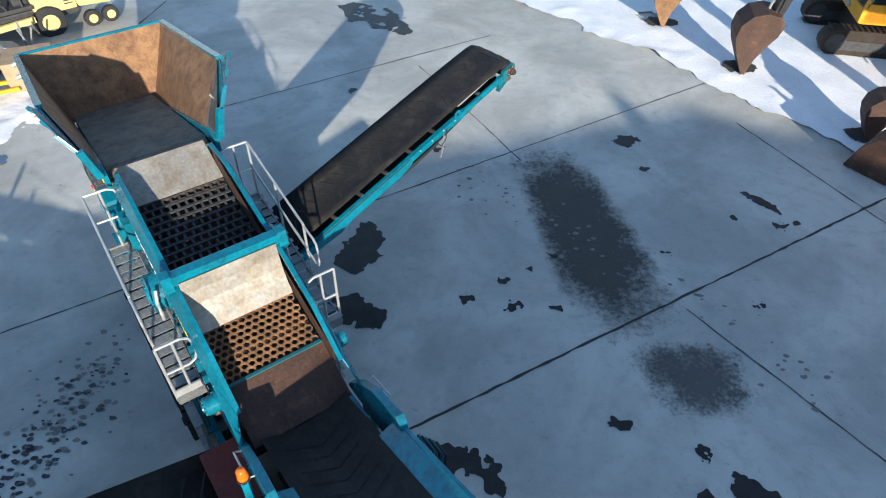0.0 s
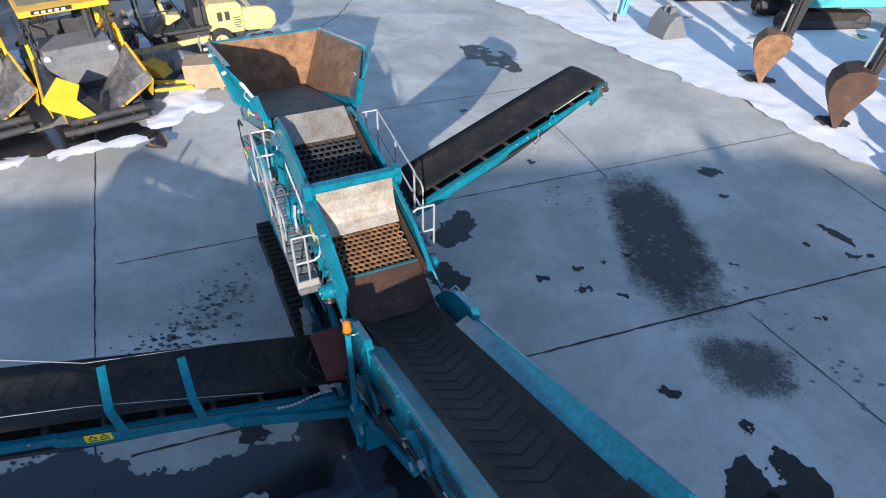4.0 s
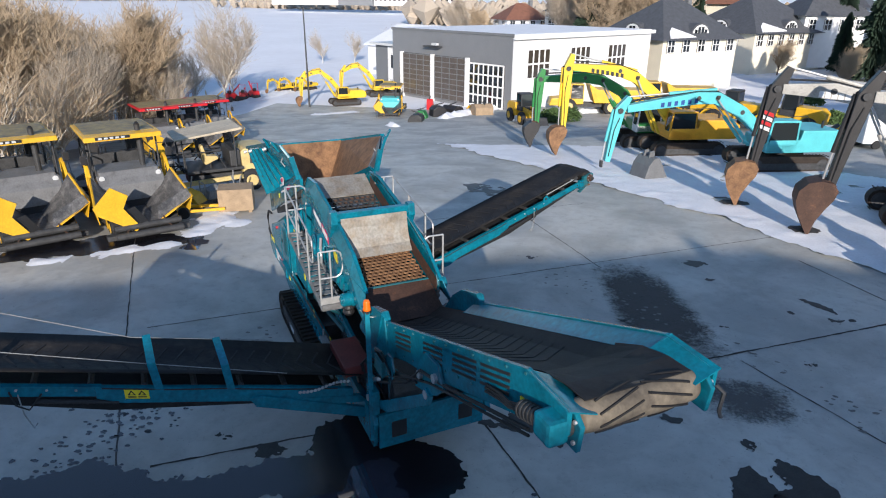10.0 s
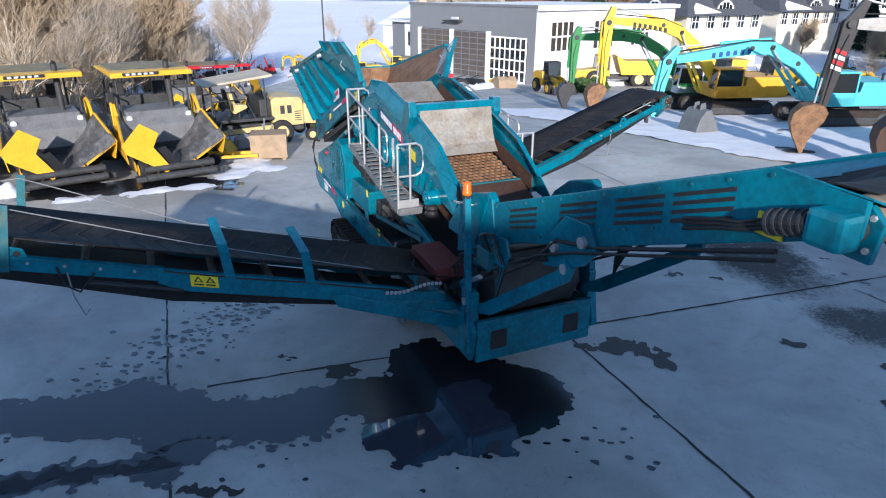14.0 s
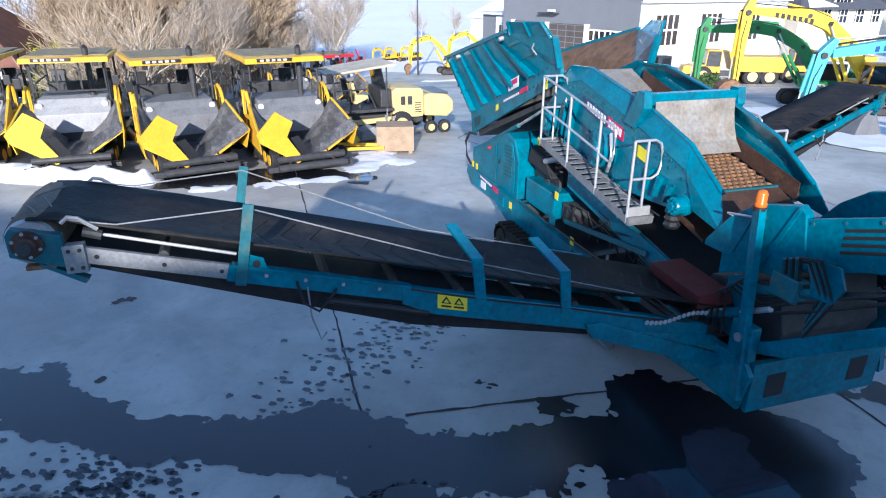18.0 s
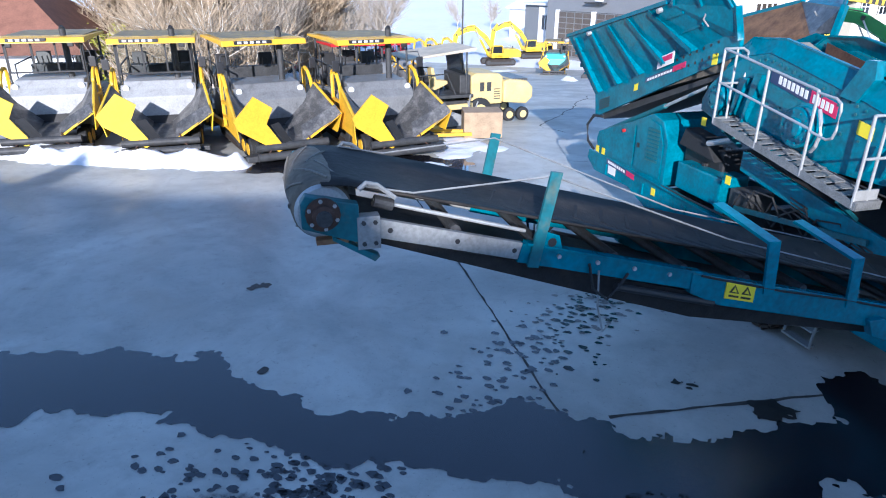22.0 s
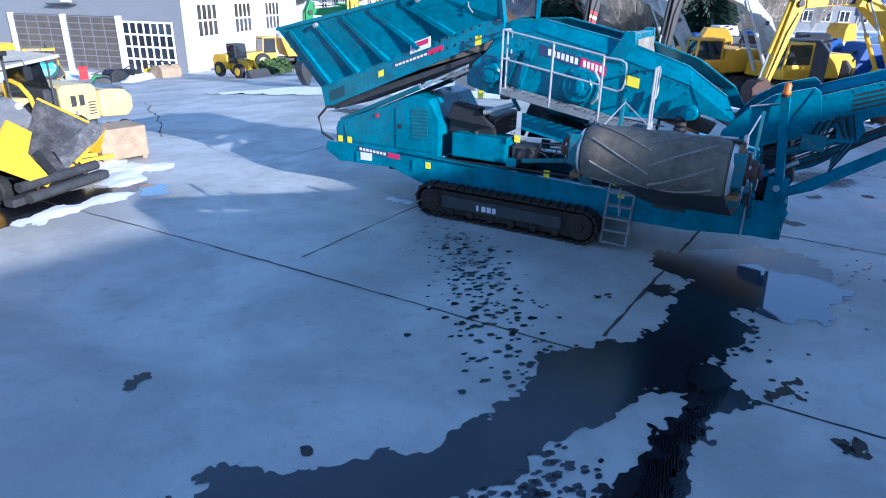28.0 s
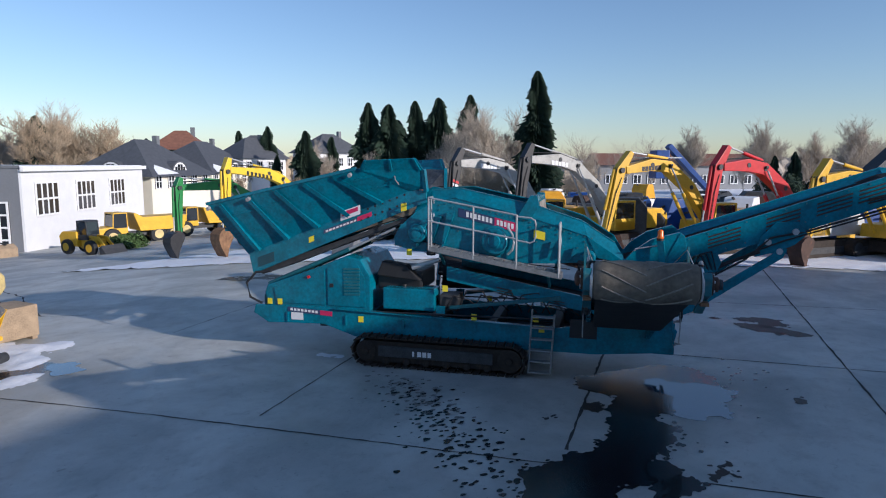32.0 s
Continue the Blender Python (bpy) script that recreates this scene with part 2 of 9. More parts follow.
def part(name, bm, mat, parent=None, label="", smooth=False):
    me = bpy.data.meshes.new(name)
    bmesh.ops.recalc_face_normals(bm, faces=bm.faces)
    bm.to_mesh(me)
    bm.free()
    me.materials.append(mat)
    if smooth:
        for p in me.polygons:
            p.use_smooth = True
    ob = new(name, me)
    if parent is not None:
        ob.parent = parent
    if label:
        ob["label"] = label
    return ob


def many(name, meshes, mat, parent=None):
    """One part for each of several meshes."""
    return [part(name, bm, mat, parent) for bm in meshes]


def share(name, ob, m, parent=None):
    """Another object on the same mesh."""
    c = new(name, ob.data)
    c.parent = parent
    c.matrix_basis = m
    return c


def hexa(bm, p):
    """A box from eight corners: bottom four in a ring, top four in the same ring."""
    v = [bm.verts.new(q) for q in p]
    for f in ((3, 2, 1, 0), (4, 5, 6, 7), (0, 1, 5, 4), (1, 2, 6, 5), (2, 3, 7, 6), (3, 0, 4, 7)):
        bm.faces.new([v[i] for i in f])
    return bm


def box(x0, x1, y0, y1, z0, z1, bm=None, bevel=0.0):
    made = bmesh.new()
    hexa(made, [(x0, y0, z0), (x1, y0, z0), (x1, y1, z0), (x0, y1, z0), (x0, y0, z1), (x1, y0, z1), (x1, y1, z1), (x0, y1, z1)])
    if bevel:
        bmesh.ops.bevel(made, geom=made.edges[:], offset=bevel, segments=2, affect="EDGES", profile=0.6)
    return joined(bm, made)


def joined(bm, made):
    if bm is None:
        return made
    me = bpy.data.meshes.new("join")
    made.to_mesh(me)
    bm.from_mesh(me)
    bpy.data.meshes.remove(me)
    made.free()
    return bm


def prism(profile, y0, y1, bm=None, bevel=0.0, axis="y"):
    """A closed profile of (x, z) points pushed from y0 to y1. axis x: the points are (y, z); axis z: (x, y)."""
    made = bmesh.new()
    put = {"y": lambda p, d: (p[0], d, p[1]), "x": lambda p, d: (d, p[0], p[1]), "z": lambda p, d: (p[0], p[1], d)}[axis]
    lo = [made.verts.new(put(p, y0)) for p in profile]
    hi = [made.verts.new(put(p, y1)) for p in profile]
    n = len(profile)
    made.faces.new(lo)
    made.faces.new(hi[::-1])
    for i in range(n):
        made.faces.new((lo[i], hi[i], hi[(i + 1) % n], lo[(i + 1) % n]))
    bmesh.ops.recalc_face_normals(made, faces=made.faces)
    if bevel:
        bmesh.ops.bevel(made, geom=made.edges[:], offset=bevel, segments=2, affect="EDGES", profile=0.6)
    return joined(bm, made)


def sheet(a, b, c, d, thick, bm=None):
    """A plate with the corners a, b, c, d, thick along its normal."""
    a, b, c, d = map(Vector, (a, b, c, d))
    n = (b - a).cross(d - a).normalized() * thick
    made = bmesh.new()
    hexa(made, [a, b, c, d, a + n, b + n, c + n, d + n])
    return joined(bm, made)


def rod(a, b, r, n=8, bm=None, r2=None):
    a, b = Vector(a), Vector(b)
    r2 = r if r2 is None else r2
    q = (b - a).to_track_quat("Z", "Y")
    bm = bm or bmesh.new()
    rings = []
    for p, rr in ((a, r), (b, r2)):
        rings.append([bm.verts.new(p + q @ Vector((rr * math.cos(2 * math.pi * i / n), rr * math.sin(2 * math.pi * i / n), 0))) for i in range(n)])
    for i in range(n):
        bm.faces.new((rings[0][i], rings[0][(i + 1) % n], rings[1][(i + 1) % n], rings[1][i]))
    bm.faces.new(rings[0][::-1])
    bm.faces.new(rings[1])
    return bm


def tube(points, r, n=6, bm=None):
    """A bent bar along points."""
    pts = [Vector(p) for p in points]
    bm = bm or bmesh.new()
    rings = []
    for i, p in enumerate(pts):
        d = (pts[min(i + 1, len(pts) - 1)] - pts[max(i - 1, 0)]).normalized()
        q = d.to_track_quat("Z", "Y")
        rings.append([bm.verts.new(p + q @ Vector((r * math.cos(2 * math.pi * k / n), r * math.sin(2 * math.pi * k / n), 0))) for k in range(n)])
    for s, t in zip(rings, rings[1:]):
        for k in range(n):
            bm.faces.new((s[k], s[(k + 1) % n], t[(k + 1) % n], t[k]))
    bm.faces.new(rings[0][::-1])
    bm.faces.new(rings[-1])
    return bm


def beam(a, b, w, h, bm=None, up=(0, 0, 1)):
    """A square bar from a to b, w wide and h high."""
    a, b = Vector(a), Vector(b)
    d = (b - a).normalized()
    s = d.cross(Vector(up)).normalized() * (w / 2)
    u = s.cross(d).normalized() * (h / 2)
    made = bmesh.new()
    hexa(made, [a - s - u, b - s - u, b + s - u, a + s - u, a - s + u, b - s + u, b + s + u, a + s + u])
    return joined(bm, made)


def lathe(profile, n=24, axis="y", at=(0, 0, 0), bm=None):
    """A turned body: (radius, along) points round an axis."""
    made = bmesh.new()
    put = {"y": lambda c, s, l: (c, l, s), "x": lambda c, s, l: (l, c, s), "z": lambda c, s, l: (c, s, l)}[axis]
    at = Vector(at)
    rings = [[made.verts.new(at + Vector(put(r * math.cos(2 * math.pi * i / n), r * math.sin(2 * math.pi * i / n), l))) for i in range(n)] for r, l in profile]
    for s, t in zip(rings, rings[1:]):
        for i in range(n):
            made.faces.new((s[i], s[(i + 1) % n], t[(i + 1) % n], t[i]))
    made.faces.new(rings[0])
    made.faces.new(rings[-1][::-1])
    bmesh.ops.recalc_face_normals(made, faces=made.faces)
    return joined(bm, made)


def stadium(x0, x1, z0, z1, n=8):
    """A profile with round ends."""
    r = (z1 - z0) / 2
    zc = z0 + r
    pts = [(x1 - r + r * math.sin(math.pi * i / n), zc - r * math.cos(math.pi * i / n)) for i in range(n + 1)]
    return pts + [(x0 + r - r * math.sin(math.pi * i / n), zc + r * math.cos(math.pi * i / n)) for i in range(n + 1)]


def ground_z(x, y):
    """The yard is level round the machine and falls off slowly towards the far side; the fields beyond rise again."""
    s = -0.45 * x + 0.9 * y
    drop = min(0.085 * 4.0 * math.log1p(math.exp(min((s - 21.0) / 4.0, 40))), 4.8)
    return -drop + max(0.0, math.hypot(x, y) - 130) * 0.012


# ---- ground ----
def ground_material():
    m = bpy.data.materials.new("yard_concrete")
    m.use_nodes = True
    nt = m.node_tree
    bs = nt.nodes["Principled BSDF"]
    tc = nt.nodes.new("ShaderNodeTexCoord")

    def noise(scale, detail=5.0, rough=0.55, dist=0.0):
        n = nt.nodes.new("ShaderNodeTexNoise")
        n.inputs["Scale"].default_value, n.inputs["Detail"].default_value, n.inputs["Roughness"].default_value, n.inputs["Distortion"].default_value = scale, detail, rough, dist
        nt.links.new(tc.outputs["Object"], n.inputs["Vector"])
        return n.outputs["Fac"]

    def mapped(src, a, b, c, d):
        r = nt.nodes.new("ShaderNodeMapRange")
        for i, v in enumerate((a, b, c, d)):
            r.inputs[i + 1].default_value = v
        nt.links.new(src, r.inputs[0])
        return r.outputs[0]

    def mixed(fac, ca, cb):
        mx = nt.nodes.new("ShaderNodeMix")
        mx.data_type = "RGBA"
        for key, c in (("A", ca), ("B", cb)):
            if isinstance(c, tuple):
                mx.inputs[key].default_value = rgb(*c)
            else:
                nt.links.new(c, mx.inputs[key])
        nt.links.new(fac, mx.inputs["Factor"])
        return mx.outputs["Result"]

    base = mixed(mapped(noise(0.28, 7, 0.6, 0.5), 0.40, 0.60, 0, 1), (0.53, 0.537, 0.50), (0.35, 0.357, 0.335))
    base = mixed(mapped(noise(2.2, 8, 0.7), 0.5, 0.72, 0, 0.5), base, (0.27, 0.262, 0.245))
    base = mixed(mapped(noise(1.1, 9, 0.75, 0.4), 0.66, 0.70, 0, 0.55), base, (0.14, 0.135, 0.125))
    base = mixed(mapped(noise(14.0, 4, 0.6), 0.4, 0.8, 0, 0.30), base, (0.46, 0.45, 0.42))
    base = mixed(mapped(noise(5.0, 6, 0.8, 0.8), 0.60, 0.66, 0, 0.45), base, (0.19, 0.188, 0.178))
    base = mixed(mapped(noise(26.0, 3, 0.7), 0.66, 0.72, 0, 0.7), base, (0.10, 0.097, 0.09))
    base = mixed(mapped(noise(0.55, 3, 0.5, 1.5), 0.55, 0.75, 0, 0.35), base, (0.36, 0.33, 0.28))
    nt.links.new(base, bs.inputs["Base Color"])
    nt.links.new(mapped(noise(0.8, 5), 0.35, 0.65, 0.42, 0.72), bs.inputs["Roughness"])
    bp = nt.nodes.new("ShaderNodeBump")
    bp.inputs["Strength"].default_value, bp.inputs["Distance"].default_value = 0.25, 0.01
    nt.links.new(noise(30.0, 5), bp.inputs["Height"])
    nt.links.new(bp.outputs[0], bs.inputs["Normal"])
    return m


M["concrete"] = ground_material()
M["oil"] = material("dark_oily_damp", (0.022, 0.021, 0.020), 0.45, var=0.45, scale=3.0, bump=0.2, spec=0.35)
# wet dark base, tinted blue to carry part of the sky's reflection
M["damp"] = material("damp_concrete_sky_tinted", (0.0125, 0.0132, 0.018), 0.22, var=0.4, scale=2.0, bump=0.12, bump_scale=25.0, spec=0.7)
M["damp"].node_tree.nodes["Principled BSDF"].inputs["IOR"].default_value = 1.6
# the water's bluish base colour stands in for some of the mirrored sky
M["puddle"] = material("wet_puddle_sky_tinted", (0.05, 0.056, 0.08), 0.05, var=0.25, scale=1.0, bump=0.0, spec=1.0)
M["puddle"].node_tree.nodes["Principled BSDF"].inputs["IOR"].default_value = 2.0
M["joint"] = material("joint_dirt", (0.05, 0.047, 0.043), 0.9, var=0.4, scale=6.0)


def grid_sheet(name, x0, x1, y0, y1, step, lift, keep, mat, kind="structure", label="", category="", height=None, field=None):
    """A sheet that follows the ground; keep(x, y) says which cells belong to it, height adds relief,
    and its rim is drawn to the line where field(x, y) is nought."""
    nx, ny = int((x1 - x0) / step), int((y1 - y0) / step)
    verts, index, faces = [], {}, []

    def vert(i, j):
        if (i, j) not in index:
            x, y = x0 + i * step, y0 + j * step
            index[i, j] = len(verts)
            verts.append((x, y, ground_z(x, y) + lift + (height(x, y) if height else 0.0)))
        return index[i, j]

    for i in range(nx):
        for j in range(ny):
            if keep is None or keep(x0 + (i + 0.5) * step, y0 + (j + 0.5) * step):
                faces.append((vert(i, j), vert(i + 1, j), vert(i + 1, j + 1), vert(i, j + 1)))
    if field:
        uses = collections.Counter(v for f in faces for v in f)
        h = step * 0.25
        for v, n in uses.items():
            if n == 4:
                continue
            x, y, z = verts[v]
            for _ in range(2):
                f = field(x, y)
                gx, gy = (field(x + h, y) - f) / h, (field(x, y + h) - f) / h
                g2 = max(gx * gx + gy * gy, 0.05)
                mx, my = -gx * f / g2, -gy * f / g2
                k = min(1.0, 0.45 * step / max(math.hypot(mx, my), 1e-9))
                x, y = x + mx * k, y + my * k
            verts[v] = (x, y, ground_z(x, y) + lift + (height(x, y) if height else 0.0))
    me = bpy.data.meshes.new(name)
    me.from_pydata(verts, [], faces)
    me.materials.append(mat)
    for p in me.polygons:
        p.use_smooth = True
    return tagged(new(name, me), label, category, kind=kind)


def make_ground():
    """One sheet to the horizon, fine near the yard and coarse far off."""
    xs = sorted({round(v, 2) for v in [*np.arange(-60, 81, 3.0), *np.geomspace(81, 2500, 22), *(-np.geomspace(63, 2500, 22))]})
    ys = sorted({round(v, 2) for v in [*np.arange(-60, 111, 3.0), *np.geomspace(112, 2500, 24), *(-np.geomspace(63, 1500, 16))]})
    verts = [(x, y, ground_z(x, y) - 0.004) for y in ys for x in xs]
    n = len(xs)
    faces = [(j * n + i, j * n + i + 1, (j + 1) * n + i + 1, (j + 1) * n + i) for j in range(len(ys) - 1) for i in range(n - 1)]
    me = bpy.data.meshes.new("ground")
    me.from_pydata(verts, [], faces)
    me.materials.append(M["concrete"])
    me.materials.append(M["field_snow"])
    for p in me.polygons:
        p.use_smooth = True
        c = p.center
        p.material_index = 0 if (-50 < c.x < 70 and c.y < 112 - 0.0 * c.x and not (c.x < -14 and c.y > 76) and not (c.x > 14 and c.y > 56) and not c.x < -36 - 0.1 * c.y) else 1
    return tagged(new("ground", me), "grey worn concrete yard running out into snowy fields", "ground", kind="structure")


make_ground()


# ---- the screening plant ----
PLANT = Matrix.Translation((-4.88, 5.64, 0)) @ Matrix.Rotation(radians(-53.3), 4, "Z")
plant = thing("screening_plant", PLANT, "teal tracked screening plant with three belt conveyors on wet concrete", "screening plant")


def track_unit(y0, y1):
    x0, x1 = -4.62, -0.08
    outline = stadium(x0, x1, 0.0, 0.78, 10)
    frame_ = part("track_frame", prism(stadium(x0 + 0.12, x1 - 0.12, 0.12, 0.66, 10), y0 + 0.06, y1 - 0.06), M["track"], plant, "mud-stained steel track frame")
    # shoes along the outline
    pts = [Vector((p[0], 0, p[1])) for p in outline]
    pts.append(pts[0])
    length = [0.0]
    for p, q in zip(pts, pts[1:]):
        length.append(length[-1] + (q - p).length)
    shoe = box(-0.085, 0.085, y0, y1, -0.045, 0.0)
    box(-0.085, -0.055, y0 + 0.01, y1 - 0.01, 0.0, 0.035, shoe)
    proto = part("track_shoe", shoe, M["track"], frame_)
    count = 48
    for k in range(count):
        s = length[-1] * k / count
        i = max(j for j in range(len(pts) - 1) if length[j] <= s)
        d = (pts[i + 1] - pts[i])
        p = pts[i] + d * ((s - length[i]) / max(d.length, 1e-6))
        ang = math.atan2(d.z, d.x)
        m = Matrix.Translation(p) @ Matrix.Rotation(-ang, 4, "Y") @ Matrix.Rotation(math.pi, 4, "X") @ Matrix.Translation((0, -(y0 + y1), 0))
        if k == 0:
            proto.matrix_basis = m
        else:
            share("track_shoe", proto, m, frame_)
    side = y0 if y0 < 0 else y1
    out = -1 if y0 < 0 else 1
    for x, r in ((x0 + 0.39, 0.27), (x1 - 0.39, 0.3)):
        part("idler_wheel", lathe([(r, 0.0), (r, 0.03), (r - 0.06, 0.05), (0.1, 0.05), (0.08, 0.09), (0.0, 0.09)] if out > 0 else [(0.0, -0.09), (0.08, -0.09), (0.1, -0.05), (r - 0.06, -0.05), (r, -0.03), (r, 0.0)], 20, "y", (x, side - out * 0.05, 0.39)), M["track"], frame_)
    for k in range(6):
        part("track_roller", lathe([(0.1, 0.0), (0.1, 0.05 * out), (0.05, 0.07 * out), (0, 0.07 * out)], 14, "y", (x0 + 0.95 + k * 0.53, side - out * 0.07, 0.17)), M["track"], frame_)
    part("side_plate", box(x0 + 0.75, x1 - 0.8, side - 0.02 if out < 0 else side - 0.03, side + 0.03 if out < 0 else side + 0.02, 0.28, 0.56, bevel=0.01), M["dark"], frame_)
    return frame_


near_track = track_unit(-1.5, -1.05)
track_unit(1.05, 1.5)
for k, w in enumerate((0.05, 0.10, 0.10, 0.09)):
    part("model_mark", box(-2.95 + k * 0.135, -2.95 + k * 0.135 + w, -1.532, -1.521, 0.34, 0.47), M["label_white"], near_track, "white model mark stencilled on the track frame")

# chassis
CH = [(-7.64, 1.13), (-7.58, 1.36), (-5.2, 1.38), (-2.1, 1.30), (0.6, 1.22), (1.6, 1.40), (3.1, 1.50), (3.32, 1.42), (3.22, 0.80), (1.6, 0.64), (-4.5, 0.60), (-5.55, 0.93), (-7.2, 0.88)]
for s in (-1, 1):
    part("chassis_side", prism(CH, s * 1.05, s * 1.15, bevel=0.012), M["teal"], plant)
many("cross_member", [box(x - 0.1, x + 0.1, -1.05, 1.05, 0.85, 1.25) for x in (-7.2, -5.6, -4.2, -2.6, -1.0, 0.6, 2.2, 3.05)], M["dark"], plant)
part("belly_pan", box(-4.2, 3.1, -1.04, 1.04, 0.80, 0.84), M["dark"], plant)
for s in (-1, 1):
    part("chassis_flange", beam((-5.2, s * 1.15, 1.385), (0.6, s * 1.15, 1.228), 0.16, 0.03), M["teal"], plant)
    for x in (-6.6, -4.9, -3.3, -1.4, 0.9):
        part("chassis_rib", box(x - 0.03, x + 0.03, min(s * 1.15, s * 1.185), max(s * 1.15, s * 1.185), 0.95, 1.2, bevel=0.006), M["teal"], plant)

# engine house
EH = [(-7.15, 1.30), (-7.3, 1.70), (-7.22, 1.92), (-5.68, 2.48), (-4.9, 2.80), (-4.5, 2.72), (-4.22, 2.26), (-4.22, 1.34)]
house = part("engine_housing", prism(EH, -1.12, 1.12, bevel=0.03), M["teal"], plant)
for s in (-1, 1):
    y = s * 1.125
    part("housing_door", prism([(-6.95, 1.45), (-7.0, 1.86), (-5.5, 2.42), (-5.5, 1.45)], y, y + s * 0.02, bevel=0.006), M["teal"], house)
    door = part("housing_door", prism([(-5.42, 1.45), (-5.42, 2.46), (-4.92, 2.66), (-4.56, 2.6), (-4.36, 2.2), (-4.36, 1.45)], y, y + s * 0.02, bevel=0.006), M["teal"], house)
    for k in range(9):
        part("louvre", prism([(-4.95, 1.75 + k * 0.085), (-4.95, 1.80 + k * 0.085), (-4.5, 1.82 + k * 0.085), (-4.5, 1.77 + k * 0.085)], y + s * 0.018, y + s * 0.04), M["teal_dull"], door)
    part("door_handle", box(-5.35, -5.25, y + (0.02 if s > 0 else -0.035), y + (0.035 if s > 0 else -0.02), 1.95, 2.05), M["black"], door)
    part("red_stop_button", lathe([(0.04, 0), (0.04, s * 0.05), (0, s * 0.05)], 10, "y", (-5.95, y + s * 0.02, 2.2)), M["red"], house)
part("rear_lamp_box", box(-7.45, -7.25, -0.9, 0.9, 1.32, 1.6, bevel=0.02), M["teal_dull"], plant)
part("side_hose", tube([(-7.1, -1.1, 2.3), (-7.55, -1.12, 2.25), (-7.85, -1.12, 1.95), (-7.75, -1.12, 1.55), (-7.4, -1.12, 1.4)], 0.035, 8), M["rubber"], plant)

# machinery between chassis and screen
tank = part("hydraulic_tank", box(-3.9, -2.5, -1.05, -0.4, 1.43, 2.0, bevel=0.04), M["teal"], plant)
part("filler_cap", lathe([(0.07, 2.0), (0.07, 2.06), (0, 2.06)], 12, "z", (-3.4, -0.75, 0)), M["black"], tank)
part("exhaust_box", box(-4.15, -2.9, -0.75, 0.6, 1.9, 2.42, bevel=0.08), M["black"], plant)
part("radiator_cowl", prism([(-4.1, 2.3), (-3.95, 2.68), (-3.3, 2.6), (-2.9, 2.2)], -0.95, -0.6, bevel=0.03), M["rubber"], plant)
part("pump_block", box(-2.4, -1.9, -0.9, -0.3, 1.45, 1.85, bevel=0.03), M["dark"], plant)
part("support_leg", beam((-2.3, -1.08, 1.45), (-2.3, -1.08, 3.05), 0.14, 0.14), M["teal"], plant)
part("support_leg", beam((-2.3, 1.08, 1.45), (-2.3, 1.08, 3.05), 0.14, 0.14), M["teal"], plant)
part("support_leg", beam((1.0, -1.0, 1.5), (1.0, -1.0, 2.75), 0.16, 0.16), M["teal"], plant)
part("support_leg", beam((1.0, 1.0, 1.5), (1.0, 1.0, 2.75), 0.16, 0.16), M["teal"], plant)
rng = random.Random(4)
for k in range(14):
    x = -2.2 + 0.35 * k
    y = -0.98 + rng.uniform(0, 0.15)
    part("hydraulic_hose", tube([(x, y, 1.5 + rng.uniform(0, 0.2)), (x + 0.2, y - 0.05, 1.75 + rng.uniform(0, 0.3)), (x + 0.6, y, 1.7 + rng.uniform(0, 0.4)), (x + 0.9, y + 0.1, 1.5)], 0.018, 6), M["rubber"], plant, "black hydraulic hose")
for s in (-1, 1):
    # under-screen collecting chute with slotted plates
    ch = part("collecting_chute", prism([(-2.2, 2.25), (-2.2, 2.62), (1.6, 1.95), (1.8, 1.65), (1.5, 1.6)], s * 0.86, s * 0.94, bevel=0.01), M["teal"], plant)
    for k in range(2):
        for j in range(4):
            x = -0.9 + k * 1.3 + j * 0.02
            z = 2.12 - (x + 0.9) * 0.18 - j * 0.07
            part("slot", prism([(x, z), (x, z + 0.03), (x + 0.4, z - 0.04), (x + 0.4, z - 0.07)], s * 0.935, s * 0.945), M["black"], ch)
    part("tie_bar", beam((-2.1, s * 0.98, 1.55), (0.7, s * 0.98, 1.95), 0.05, 0.09), M["teal_dull"], plant)
part("collecting_belt", prism([(-2.2, 2.3), (-2.2, 2.36), (1.7, 1.7), (1.7, 1.64)], -0.8, 0.8), M["belt"], plant)

# screen box: upright panels below a fold, leaning panels above it
SB = [(-3.60, 3.12), (-3.62, 3.32), (-3.45, 3.62), (-3.05, 3.98), (-2.6, 4.24), (-2.0, 4.36), (0.05, 3.87), (1.28, 3.50), (1.5, 3.30), (1.62, 3.05), (1.45, 2.88), (0.6, 2.80), (-1.4, 2.72), (-2.6, 2.96), (-3.1, 2.98)]
FOLD = [(-3.05, 3.98), (-2.6, 4.24), (-2.0, 4.36), (0.05, 3.87), (1.28, 3.50), (1.62, 3.22)]
CREST = [(-2.95, 4.30), (-2.6, 4.56), (-1.85, 4.60), (0.0, 4.22), (1.15, 3.86), (1.95, 3.34)]
